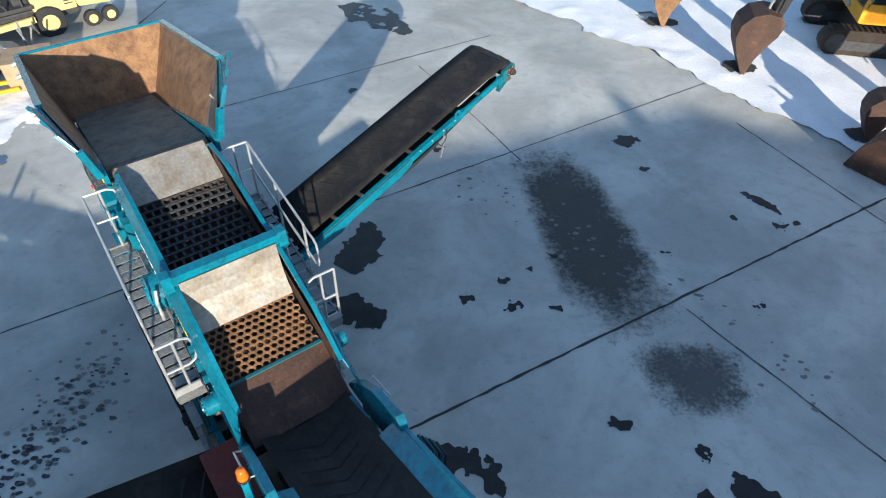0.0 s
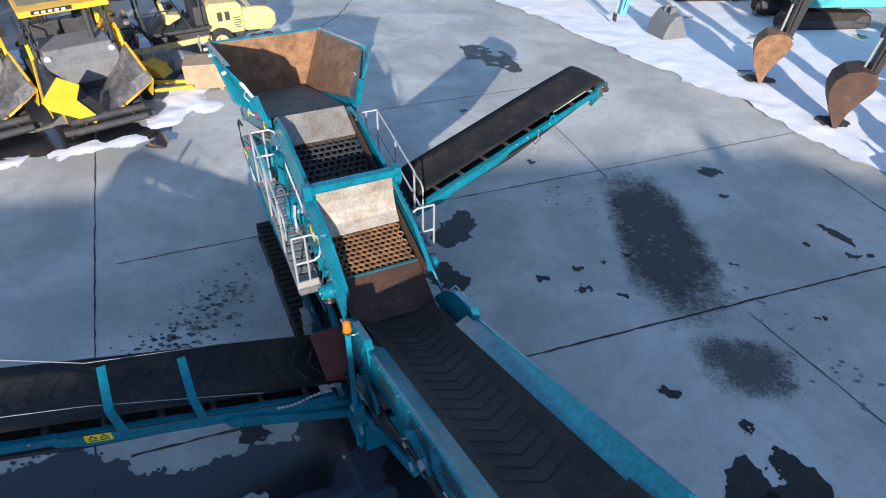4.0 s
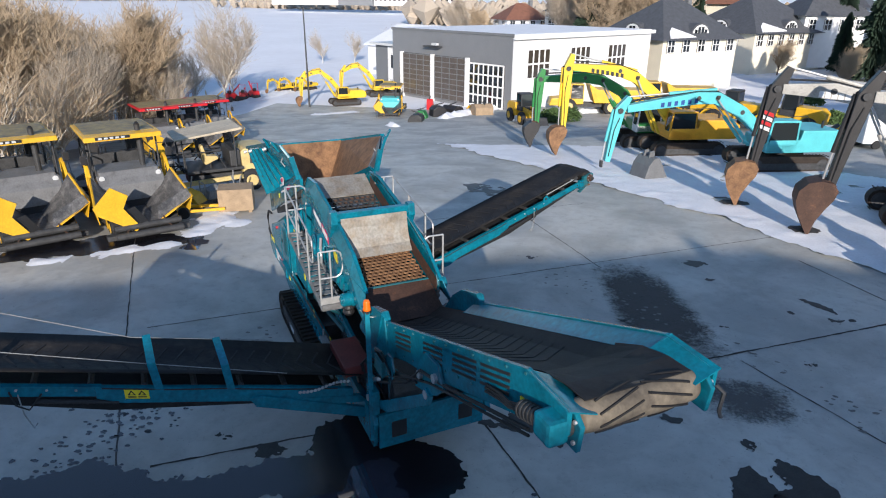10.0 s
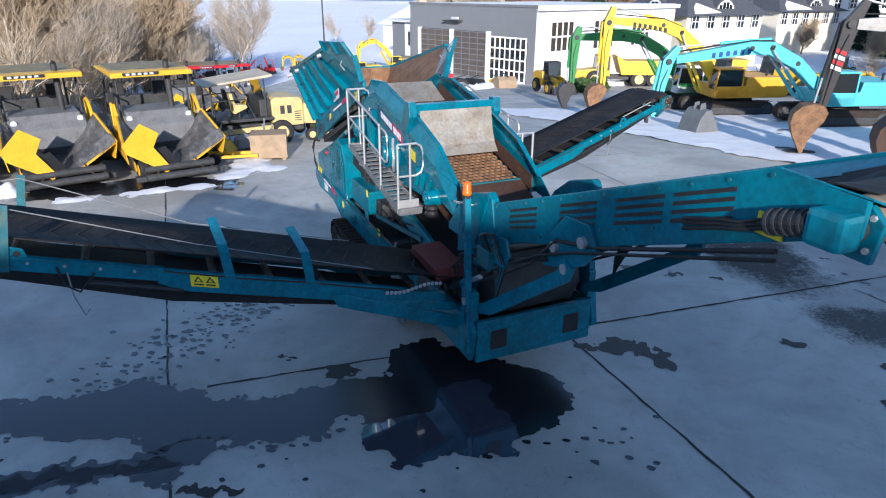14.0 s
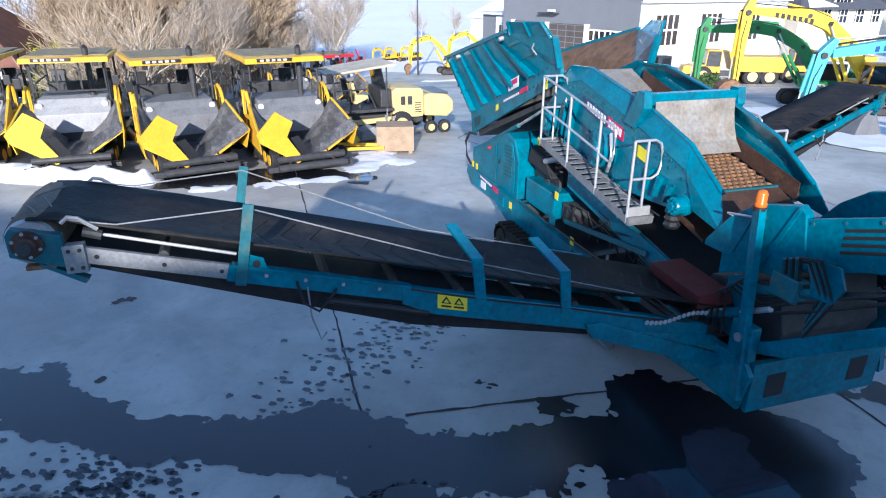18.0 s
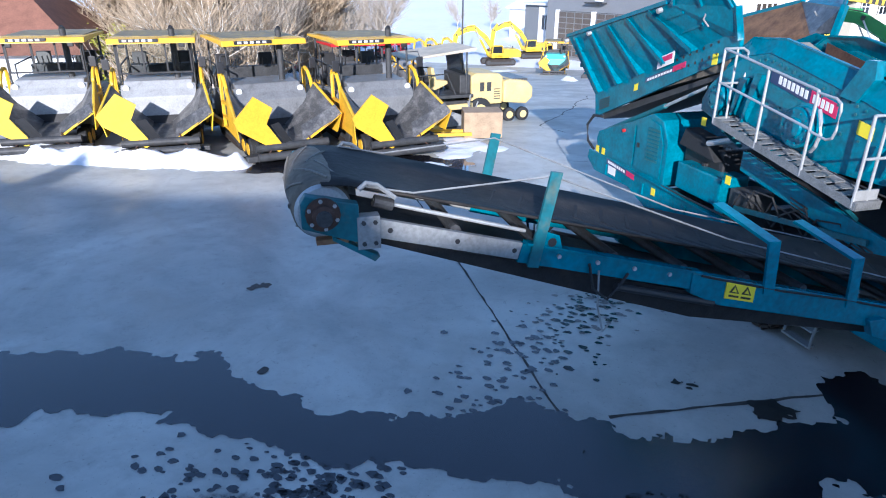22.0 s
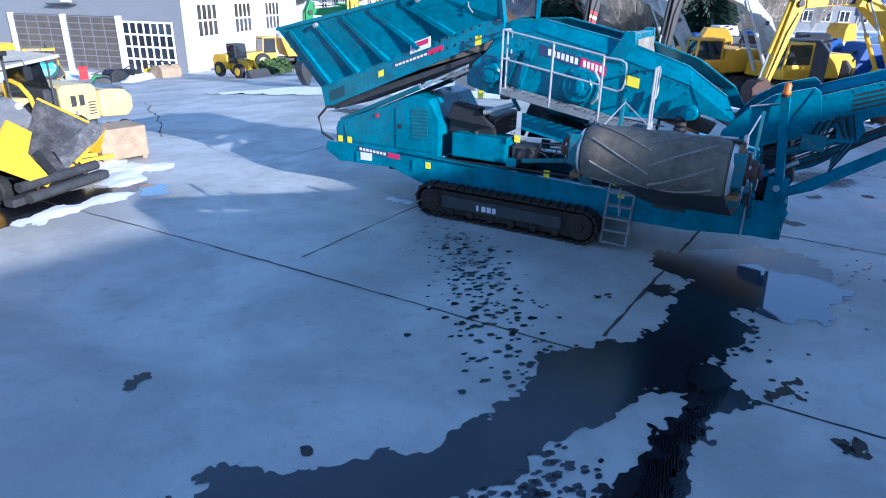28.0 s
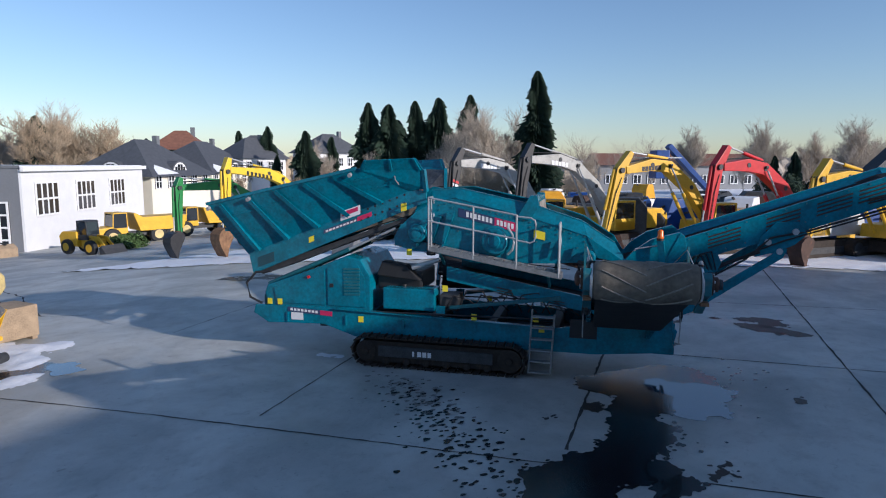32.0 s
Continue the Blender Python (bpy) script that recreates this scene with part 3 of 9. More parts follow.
for s in (-1, 1):
    wall = part("screen_side", prism(SB, s * 0.88, s * 0.92, bevel=0.006), M["teal"], plant)
    for (fa, fb), (ca, cb) in zip(zip(FOLD, FOLD[1:]), zip(CREST, CREST[1:])):
        part("leaning_panel", sheet((fa[0], s * 0.92, fa[1]), (fb[0], s * 0.92, fb[1]), (cb[0], s * 0.80, cb[1]), (ca[0], s * 0.80, ca[1]), -0.02 * s), M["teal"], wall)
    top = bmesh.new()
    for p, q in zip(CREST, CREST[1:]):
        beam((p[0], s * 0.80, p[1]), (q[0], s * 0.80, q[1]), 0.07, 0.03, top)
    part("top_flange", top, M["teal"], wall)
    for k in range(3):
        x = -3.0 + k * 0.34
        part("gusset", prism([(x, 3.12), (x + 0.04, 3.12), (x + 0.34, 3.80 + 0.1 * k), (x + 0.14, 3.80 + 0.1 * k)], s * 0.92, s * 1.04, bevel=0.006), M["teal"], wall)
    for k in range(4):
        x = 0.35 + k * 0.27
        part("gusset", prism([(x, 2.95 - 0.02 * k), (x + 0.04, 2.95 - 0.02 * k), (x + 0.18, 3.32 - 0.07 * k), (x + 0.08, 3.34 - 0.07 * k)], s * 0.92, s * 1.0, bevel=0.006), M["teal"], wall)
    for x, z, r in ((-2.95, 3.46, 0.24), (-0.95, 3.32, 0.33), (1.35, 3.0, 0.14)):
        hub = lathe([(r * 1.15, s * 0.92), (r * 1.15, s * 0.95), (r, s * 0.96), (r, s * 1.12), (r * 0.9, s * 1.15), (r * 0.5, s * 1.15), (r * 0.45, s * 1.19), (0, s * 1.19)], 32, "y", (x, 0, z))
        bh = part("bearing_housing", hub, M["teal"], wall)
        for k in range(10):
            an = k * math.pi / 5
            part("bolt", lathe([(0.02, s * 1.15), (0.02, s * 1.17), (0, s * 1.17)], 6, "y", (x + r * 0.75 * math.cos(an), 0, z + r * 0.75 * math.sin(an))), M["teal"], bh)
    part("drive_guard", tube([(-0.62, s * 1.05, 3.66), (-0.5, s * 1.10, 3.5), (-0.46, s * 1.10, 3.3), (-0.5, s * 1.10, 3.12), (-0.62, s * 1.05, 3.0)], 0.03, 8), M["galv"], wall)
    for x, z in ((-2.6, 3.25), (1.2, 2.95)):
        part("spring", lathe([(0.11, 0), (0.13, 0.05), (0.10, 0.1), (0.13, 0.15), (0.10, 0.2), (0.13, 0.25), (0.11, 0.3)], 14, "z", (x, s * 0.98, z - 0.35)), M["black"], wall)
    bolts = bmesh.new()
    for k in range(24):
        x = -2.4 + k * 0.165
        zt = 4.36 - 0.24 * (x + 2.0) if x > -2.0 else 4.36 - 0.2 * (-2.0 - x)
        for y_, z_ in ((0.922, zt - 0.1), (0.922, 3.36 - 0.11 * (x + 0.3)) if k % 2 else (0.922, zt - 0.22)):
            lathe([(0.024, s * y_), (0.024, s * (y_ + 0.018)), (0, s * (y_ + 0.018))], 6, "y", (x, 0, z_), bolts)
    tagged(part("bolt_pattern", bolts, M["teal_dull"], wall), kind="stuff")
    part("deflector_wing", sheet((1.28, s * 0.92, 3.50), (1.95, s * 0.82, 3.34), (2.25, s * 0.95, 2.86), (1.55, s * 0.93, 2.98), 0.02 * s), M["teal"], wall, "bright teal deflector wing")


def deck_z(x):
    return 4.09 - 0.262 * (x + 2.4)


def punched_deck(name, x0, x1, kind, mat, label):
    """A perforated plate: every land between the openings is real."""
    bm = bmesh.new()
    z = lambda x: deck_z(x)
    if kind == "square":
        pitch, bar = 0.155, 0.05
        n = int((x1 - x0) / pitch)
        for i in range(n + 1):
            x = x0 + i * pitch
            hexa(bm, [(x - bar / 2, -0.78, z(x) - 0.03), (x + bar / 2, -0.78, z(x) - 0.03), (x + bar / 2, 0.78, z(x) - 0.03), (x - bar / 2, 0.78, z(x) - 0.03),
                      (x - bar / 2, -0.78, z(x)), (x + bar / 2, -0.78, z(x)), (x + bar / 2, 0.78, z(x)), (x - bar / 2, 0.78, z(x))])
            if i == n:
                break
            for k in range(12):
                y = -0.78 + k * 0.142 + (0.071 if i % 2 else 0.0)
                if y > 0.76:
                    continue
                xa, xb = x + bar / 2, x + pitch - bar / 2
                hexa(bm, [(xa, y, z(xa) - 0.03), (xb, y, z(xb) - 0.03), (xb, y + 0.045, z(xb) - 0.03), (xa, y + 0.045, z(xa) - 0.03),
                          (xa, y, z(xa) - 0.002), (xb, y, z(xb) - 0.002), (xb, y + 0.045, z(xb) - 0.002), (xa, y + 0.045, z(xa) - 0.002)])
    else:
        r, w = 0.068, 0.017
        dx, dy = r * 1.5, r * math.sqrt(3)
        n = int((x1 - x0) / dx)
        for i in range(n + 1):
            for k in range(int(1.56 / dy) + 1):
                cx, cy = x0 + i * dx, -0.76 + k * dy + (dy / 2 if i % 2 else 0)
                if abs(cy) > 0.77:
                    continue
                ring = [[bm.verts.new((cx + q * math.cos(math.pi / 3 * j), cy + q * math.sin(math.pi / 3 * j), z(cx + q * math.cos(math.pi / 3 * j)) + lift)) for j in range(6)] for q, lift in ((r, 0.0), (r - w, 0.0), (r - w, -0.03), (r, -0.03))]
                for a_, b_ in ((0, 1), (1, 2), (2, 3)):
                    for j in range(6):
                        bm.faces.new((ring[a_][j], ring[a_][(j + 1) % 6], ring[b_][(j + 1) % 6], ring[b_][j]))
    return part(name, bm, mat, plant, label)


punched_deck("upper_screen_mesh", -2.25, -0.1, "square", M["dark"], "dark steel screen plate with square holes")
punched_deck("lower_screen_mesh", 0.1, 1.3, "hex", M["rust"], "rusty screen plate with hexagonal holes")
part("second_deck", prism([(-2.6, deck_z(-2.6) - 0.45), (1.7, deck_z(1.7) - 0.45), (1.7, deck_z(1.7) - 0.5), (-2.6, deck_z(-2.6) - 0.5)], -0.79, 0.79), M["rust_dark"], plant)
many("deck_bearer", [box(x - 0.04, x + 0.04, -0.79, 0.79, deck_z(x) - 0.2, deck_z(x) - 0.05) for x in (-2.3 + k * 0.62 for k in range(7))], M["rust_dark"], plant)
part("feed_lip", sheet((-3.0, -0.78, 4.40), (-2.22, -0.78, deck_z(-2.22) + 0.03), (-2.22, 0.78, deck_z(-2.22) + 0.03), (-3.0, 0.78, 4.40), 0.02), M["steel"], plant, "dusty steel feed plate")
part("crossbar", box(-0.1, 0.08, -0.9, 0.9, 4.24, 4.42, bevel=0.015), M["teal"], plant, "bright teal square crossbar")
for s in (-1, 1):
    part("crossbar_post", prism([(-0.42, 3.9), (-0.1, 4.46), (0.08, 4.46), (0.12, 4.2), (-0.1, 3.85)], s * 0.82, s * 0.97, bevel=0.008), M["teal"], plant)
cur = bmesh.new()
cz = [(0.1, 4.30), (0.13, 4.08), (0.19, 3.86), (0.29, 3.64), (0.44, 3.47)]
for (xa, za), (xb, zb) in zip(cz, cz[1:]):
    sheet((xa, -0.76, za), (xb, -0.76, zb), (xb, 0.76, zb), (xa, 0.76, za), 0.015, cur)
part("dust_curtain", cur, M["steel"], plant, "dusty pale rubber curtain hanging under the crossbar")
part("discharge_lip", sheet((1.3, -0.79, deck_z(1.3)), (2.2, -0.79, 2.72), (2.2, 0.79, 2.72), (1.3, 0.79, deck_z(1.3)), 0.02), M["rust_dark"], plant, "dark worn discharge plate")
part("lip_edge", beam((1.31, -0.78, deck_z(1.31) + 0.015), (1.31, 0.78, deck_z(1.31) + 0.015), 0.05, 0.04), M["teal_dull"], plant)
for s in (-1, 1):
    part("side_liner", sheet((-2.6, s * 0.795, deck_z(-2.6)), (1.7, s * 0.795, deck_z(1.7)), (1.7, s * 0.795, deck_z(1.7) + 0.28), (-2.6, s * 0.795, deck_z(-2.6) + 0.3), -0.012 * s), M["rust_dark"], plant)

# feeder with hopper
FB = [(-7.7, 2.18), (-7.82, 2.75), (-3.05, 4.58), (-2.72, 4.52), (-2.72, 4.25), (-3.1, 4.1)]
for s in (-1, 1):
    side = part("feeder_side", prism(FB, s * 0.92, s * 1.0, bevel=0.01), M["teal"], plant)
    holes = bmesh.new()
    for k in range(14):
        x = -4.5 + (k % 7) * 0.2
        z = 3.75 + 0.384 * (x + 4.5) + (k // 7) * 0.22
        lathe([(0.03, s * 1.0), (0.03, s * 1.008), (0, s * 1.008)], 8, "y", (x, 0, z), holes)
    tagged(part("hole_row", holes, M["black"], side), kind="stuff")
    vents = bmesh.new()
    for k in range(5):
        prism([(-7.55, 2.38 + k * 0.055), (-7.55, 2.41 + k * 0.055), (-7.05, 2.6 + k * 0.055), (-7.05, 2.57 + k * 0.055)], s * 0.998, s * 1.006, vents)
    tagged(part("vent_grille", vents, M["black"], side), kind="stuff")
    part("feeder_ram", rod((-7.3, s * 0.85, 1.9), (-4.9, s * 0.85, 2.95), 0.06, 12), M["teal_dull"], plant)
    part("ram_rod", rod((-4.9, s * 0.85, 2.95), (-3.6, s * 0.85, 3.55), 0.035, 10), M["galv"], plant)
part("feeder_belt", prism([(-7.7, 2.95), (-3.3, 4.3), (-3.05, 4.25), (-3.0, 4.0), (-3.2, 3.9), (-7.6, 2.5), (-7.85, 2.7)], -0.9, 0.9, bevel=0.02), M["belt_dusty"], plant, "dusty worn feeder belt")
part("head_drum", lathe([(0.0, -0.84), (0.2, -0.84), (0.22, -0.6), (0.22, 0.6), (0.2, 0.84), (0.0, 0.84)], 28, "y", (-3.05, 0, 4.16)), M["belt_dusty"], plant, smooth=True)
part("feeder_belly", prism([(-7.6, 2.3), (-3.3, 3.85), (-3.3, 3.75), (-7.5, 2.15)], -0.85, 0.85), M["dark"], plant)

YL, YR = -1.42, 1.80
lo = lambda x: 2.75 + 0.384 * (x + 7.82)
hi = lambda x: 4.12 + 0.226 * (x + 8.76)


def hopper_wall(s, ytop):
    bm = bmesh.new()
    sheet((-7.82, s * 0.98, lo(-7.82)), (-3.15, s * 0.98, lo(-3.15)), (-4.45, ytop, hi(-4.45)), (-8.76, ytop, hi(-8.76)), -0.02 * s, bm)
    w = part("hopper_wall", bm, M["teal"], plant, "teal hopper wall, ribbed outside")
    part("liner", sheet((-7.75, s * 0.955, lo(-7.7)), (-3.2, s * 0.955, lo(-3.2)), (-4.47, ytop - s * 0.03, hi(-4.47)), (-8.7, ytop - s * 0.03, hi(-8.7)), 0.012 * s), M["rust"], w, "rust-brown hopper lining")
    nrm = Vector((0.0, s * 1.37, -0.44)).normalized()
    for k in range(5):
        u = 0.08 + 0.19 * k
        p = Vector((-7.82 + u * 4.67, s * 0.98, lo(-7.82 + u * 4.67)))
        q = Vector((-8.76 + u * 4.31, ytop, hi(-8.76 + u * 4.31))).lerp(p, 0.06)
        h_ = Vector((0.03, 0, 0))
        rib = bmesh.new()
        hexa(rib, [p - h_, p + h_, q + h_, q - h_, p - h_ + nrm * 0.17, p + h_ + nrm * 0.17, q + h_ + nrm * 0.07, q - h_ + nrm * 0.07])
        part("rib", rib, M["teal"], w)
        part("rib_cap", beam(p + nrm * 0.18, q + nrm * 0.08, 0.12, 0.015, up=nrm), M["teal"], w)
    for v in (0.36, 0.70):
        a_ = Vector((-7.82, s * 0.98, lo(-7.82))).lerp(Vector((-8.76, ytop, hi(-8.76))), v) + nrm * 0.03
        b_ = Vector((-3.15, s * 0.98, lo(-3.15))).lerp(Vector((-4.45, ytop, hi(-4.45))), v) + nrm * 0.03
        part("wall_stiffener", beam(a_, b_, 0.05, 0.06, up=nrm), M["teal"], w)
    part("top_rim", beam((-8.78, ytop, hi(-8.76)), (-4.45, ytop, hi(-4.45)), 0.12, 0.08), M["teal"], w)
    for u in (0.02, 0.3, 0.97):
        p = Vector((-8.76 + u * 4.31, ytop + s * 0.05, hi(-8.76 + u * 4.31) - 0.12))
        part("latch", rod(p, p + nrm * 0.1, 0.05, 10), M["galv"], w)
    # front end of the wall: upright cheek, folded ear on top, thick leading edge
    ck = part("front_cheek", sheet((-4.45, ytop, hi(-4.45)), (-3.15, s * 0.99, lo(-3.15)), (-2.72, s * 1.02, 4.60), (-2.75, s * 1.16, 5.06), -0.025 * s), M["teal"], w)
    ear = part("ear", sheet((-4.35, ytop, hi(-4.4) - 0.02), (-2.75, s * 1.16, 5.06), (-2.9, s * 1.34, 5.36), (-4.2, ytop + s * 0.14, 5.30), -0.02 * s), M["teal"], w, "folded teal ear on the hopper wall")
    for u in (0.05, 0.5, 0.95):
        p = Vector((-4.35, ytop, 5.05)).lerp(Vector((-2.75, s * 1.16, 5.06)), u)
        q = Vector((-4.2, ytop + s * 0.14, 5.30)).lerp(Vector((-2.9, s * 1.34, 5.36)), u)
        part("ear_rib", beam(p + nrm * 0.03, q + nrm * 0.03, 0.05, 0.06, up=(1, 0, 0)), M["teal"], ear)
    part("leading_edge", beam((-2.72, s * 1.02, 4.52), (-2.75, s * 1.16, 5.08), 0.09, 0.12), M["teal"], ck)
    part("cheek_liner", sheet((-4.45, ytop - s * 0.03, hi(-4.47)), (-3.2, s * 0.955, lo(-3.2)), (-2.75, s * 0.98, 4.60), (-2.78, s * 1.12, 5.04), 0.012 * s), M["hopper_steel"], ck, "dark scuffed steel lining")
    part("clamp_chain", tube([(-3.5, s * 1.22, 4.95), (-3.45, s * 1.3, 4.82), (-3.38, s * 1.22, 4.70)], 0.016, 6), M["worn_rail"], ck)
    return w


hopper_wall(-1, YL)
hopper_wall(1, YR)
rear = part("hopper_rear_wall", sheet((-7.84, -0.98, 2.72), (-7.84, 0.98, 2.72), (-8.78, YR, 4.12), (-8.78, YL, 4.12), 0.02), M["teal"], plant)
part("liner", sheet((-7.8, -0.96, 2.76), (-7.8, 0.96, 2.76), (-8.74, YR - 0.03, 4.12), (-8.74, YL + 0.03, 4.12), -0.012), M["rust"], rear, "orange rusted rear lining")
part("top_rim", beam((-8.78, YL, 4.12), (-8.78, YR, 4.12), 0.08, 0.08), M["teal"], rear)
part("rear_rib", beam((-8.35, YL * 0.85, 3.42), (-8.35, YR * 0.85, 3.42), 0.1, 0.1), M["teal"], rear)


# walkways with railings
def walkway(s):
    xs = (-2.55, 0.72)
    za, zb = 3.19, 2.62
    zz = lambda x: za + (zb - za) * (x - xs[0]) / (xs[1] - xs[0])
    yi, yo = s * 0.98, s * 1.42
    w = part("walkway", sheet((xs[0], yi, za - 0.12), (xs[1], yi, zb - 0.12), (xs[1], yi + s * 0.015, zb), (xs[0], yi + s * 0.015, za), 0.01), M["galv"], plant, "galvanised walkway along the screen")
    frame_ = bmesh.new()
    for y in (yi, yo):
        beam((xs[0], y, za - 0.06), (xs[1], y, zb - 0.06), 0.03, 0.12, frame_)
    for x in xs:
        beam((x, yi, zz(x) - 0.06), (x, yo, zz(x) - 0.06), 0.03, 0.12, frame_)
    part("toe_frame", frame_, M["tread"], w)
    n = 16
    proto = None
    for k in range(n):
        x = xs[0] + (k + 0.5) * (xs[1] - xs[0]) / n
        if proto is None:
            tread = box(-0.09, 0.09, min(yi, yo) + 0.02, max(yi, yo) - 0.02, -0.03, -0.015)
            for j in range(5):
                y = min(yi, yo) + 0.06 + j * 0.1
                box(-0.05, 0.05, y, y + 0.035, -0.015, -0.008, tread)
            proto = part("tread", tread, M["tread"], w)
            proto.matrix_basis = Matrix.Translation((x, 0, zz(x)))
        else:
            share("tread", proto, Matrix.Translation((x, 0, zz(x))), w)
    H = 1.2
    xe = xs[1] - 0.06
    for x in (xs[0], -1.42, -0.36, xe):
        part("railing_post", tube([(x, yo, zz(x) - 0.1), (x, yo, zz(x) + H)], 0.024, 8), M["galv"], w)
    for h_ in (H, H * 0.52):
        part("handrail", tube([(x, yo, zz(x) + h_) for x in (xs[0], -1.42, -0.36)], 0.022, 8), M["galv"], w)
    for x, wide in ((xs[0], 0.38), (xe, 0.36)):
        z, q = zz(x), yo - s * wide
        part("end_post", tube([(x, q + s * 0.12, z - 0.05), (x, q + s * 0.12, z + H)], 0.022, 8), M["galv"], w)
        loop = [(x, yo, z + H), (x, q, z + H), (x, q - s * 0.10, z + H - 0.06), (x, q - s * 0.14, z + H - 0.18), (x, q - s * 0.14, z + H - 0.42), (x, q - s * 0.10, z + H - 0.54), (x, q, z + H - 0.6), (x, yo, z + H - 0.6)]
        part("end_loop", tube(loop, 0.022, 8), M["galv"], w)
    # hoop beside the gap at the foot of the walkway
    z = zz(-0.36)
    part("gap_hoop", tube([(-0.36, yo, z + H - 0.03), (-0.02, yo, z + H - 0.06), (0.08, yo, z + H - 0.12), (0.10, yo, z + H - 0.22), (0.10, yo, z + H - 0.5), (0.06, yo, z + H - 0.62), (-0.04, yo, z + H - 0.66), (-0.36, yo, z + H - 0.6)], 0.02, 8), M["galv"], w)
    part("kick_plate", box(xe - 0.01, xe + 0.02, min(yo, yo - s * 0.4), max(yo, yo - s * 0.4), zz(xe), zz(xe) + 0.15), M["galv"], w)
    for x in (xs[0] + 0.3, xs[1] - 0.3):
        part("bracket", beam((x, yi, zz(x) - 0.45), (x, yo, zz(x) - 0.12), 0.06, 0.06), M["teal_dull"], w)
    return w


walkway(-1)
walkway(1)

# access ladder
for s in (-1, 1):
    lad = part("ladder", tube([(-0.02, s * 1.34, 0.1), (0.05, s * 1.28, 1.7)], 0.025, 6), M["worn_rail"], plant, "grey steel access ladder")
    part("stile", tube([(0.52, s * 1.34, 0.1), (0.59, s * 1.28, 1.6)], 0.025, 6), M["worn_rail"], lad)
    for k in range(6):
        part("rung", box(-0.01 + 0.012 * k, 0.53 + 0.012 * k, s * 1.32 - 0.08, s * 1.32 + 0.08, 0.12 + k * 0.28, 0.15 + k * 0.28), M["worn_rail"], lad)

# main conveyor
mt = lambda x: 3.53 + 0.364 * (x - 3.51)
mb = lambda x: mt(x) - (0.62 if x < 6 else 0.55)
for s in (-1, 1):
    sidep = part("conveyor_side", prism([(2.3, mb(2.3) - 0.15), (2.3, mt(2.3) - 0.25), (3.4, mt(3.4)), (8.0, mt(8.0)), (8.75, mt(8.75) - 0.32), (8.75, mb(8.6)), (5.6, mb(5.6) - 0.06), (4.4, mb(4.4))], s * 0.90, s * 0.96, bevel=0.008), M["teal"], plant, "teal conveyor side plate with slots")
    for c in (3.15, 4.35, 5.55, 6.55, 7.35):
        for j in range(4):
            w = 0.34 - 0.0 * j
            z = mt(c) - 0.42 + j * 0.085
            part("slot", prism([(c - w, z - 0.364 * w), (c - w, z + 0.04 - 0.364 * w), (c + w, z + 0.04 + 0.364 * w), (c + w, z + 0.364 * w)], s * 0.955, s * 0.966), M["black"], sidep)
    skirt = bmesh.new()
    sheet((3.3, s * 0.955, mt(3.3)), (8.05, s * 0.955, mt(8.05)), (8.05, s * 0.64, mt(8.05) - 0.18), (3.3, s * 0.64, mt(3.3) - 0.18), 0.012 * s, skirt)
    part("skirt", skirt, M["teal"], sidep)
    part("end_cap", sheet((8.02, s * 0.96, mt(8.0) + 0.01), (8.78, s * 0.96, mt(8.75) - 0.30), (8.78, s * 0.62, mt(8.75) - 0.42), (8.02, s * 0.62, mt(8.0) - 0.16), 0.015 * s), M["teal"], sidep)
    gx = [(1.96, 2.62), (1.98, 2.72), (2.37, 3.19), (2.77, 3.48), (3.39, 3.66), (3.5, 3.58), (3.64, 2.94), (3.17, 2.66)]
    gd = part("feed_boot_guard", prism(gx, s * 0.86, s * 0.985, bevel=0.015), M["teal"], plant)
    for p_, q_ in (((2.5, 2.72), (2.8, 3.46)), ((3.0, 2.72), (3.42, 3.62))):
        part("guard_fold", beam((p_[0], s * 0.99, p_[1]), (q_[0], s * 0.99, q_[1]), 0.03, 0.05), M["teal"], gd)
    db = part("drum_bracket", prism([(8.4, 4.66), (8.42, 5.02), (8.72, 5.06), (8.84, 4.95), (8.80, 4.64)], s * 0.80, s * 0.86, bevel=0.012), M["teal"], sidep)
    part("bearing", lathe([(0.11, s * 0.86), (0.11, s * 0.92), (0.05, s * 0.95), (0, s * 0.95)], 16, "y", (8.64, 0, 4.87)), M["dark"], db)
    for bx_, bz_ in ((8.5, 4.74), (8.5, 5.0), (8.76, 4.74), (8.76, 4.98)):
        part("bolt", lathe([(0.024, s * 0.86), (0.024, s * 0.885), (0, s * 0.885)], 6, "y", (bx_, 0, bz_)), M["galv"], db)
    if s > 0:
        part("scraper_hanger", tube([(8.86, s * 0.84, 5.0), (8.95, s * 0.86, 4.96), (8.93, s * 0.86, 4.72), (8.97, s * 0.86, 4.66)], 0.022, 6), M["dark"], db)
    br = bmesh.new()
    for k in range(12):
        x = 3.6 + k * 0.4
        lathe([(0.02, s * 0.958), (0.02, s * 0.975), (0, s * 0.975)], 6, "y", (x, 0, mt(x) - 0.06), br)
        lathe([(0.02, s * 0.958), (0.02, s * 0.975), (0, s * 0.975)], 6, "y", (x, 0, mb(x) + 0.08), br)
    tagged(part("bolt_pattern", br, M["teal_dull"], sidep), kind="stuff")
bel = bmesh.new()
prof = [(-0.68, -0.10), (-0.62, -0.14), (-0.4, -0.26), (0.0, -0.29), (0.4, -0.26), (0.62, -0.14), (0.68, -0.10), (0.68, -0.13), (0.4, -0.29), (0.0, -0.32), (-0.4, -0.29), (-0.68, -0.13)]
rings = []
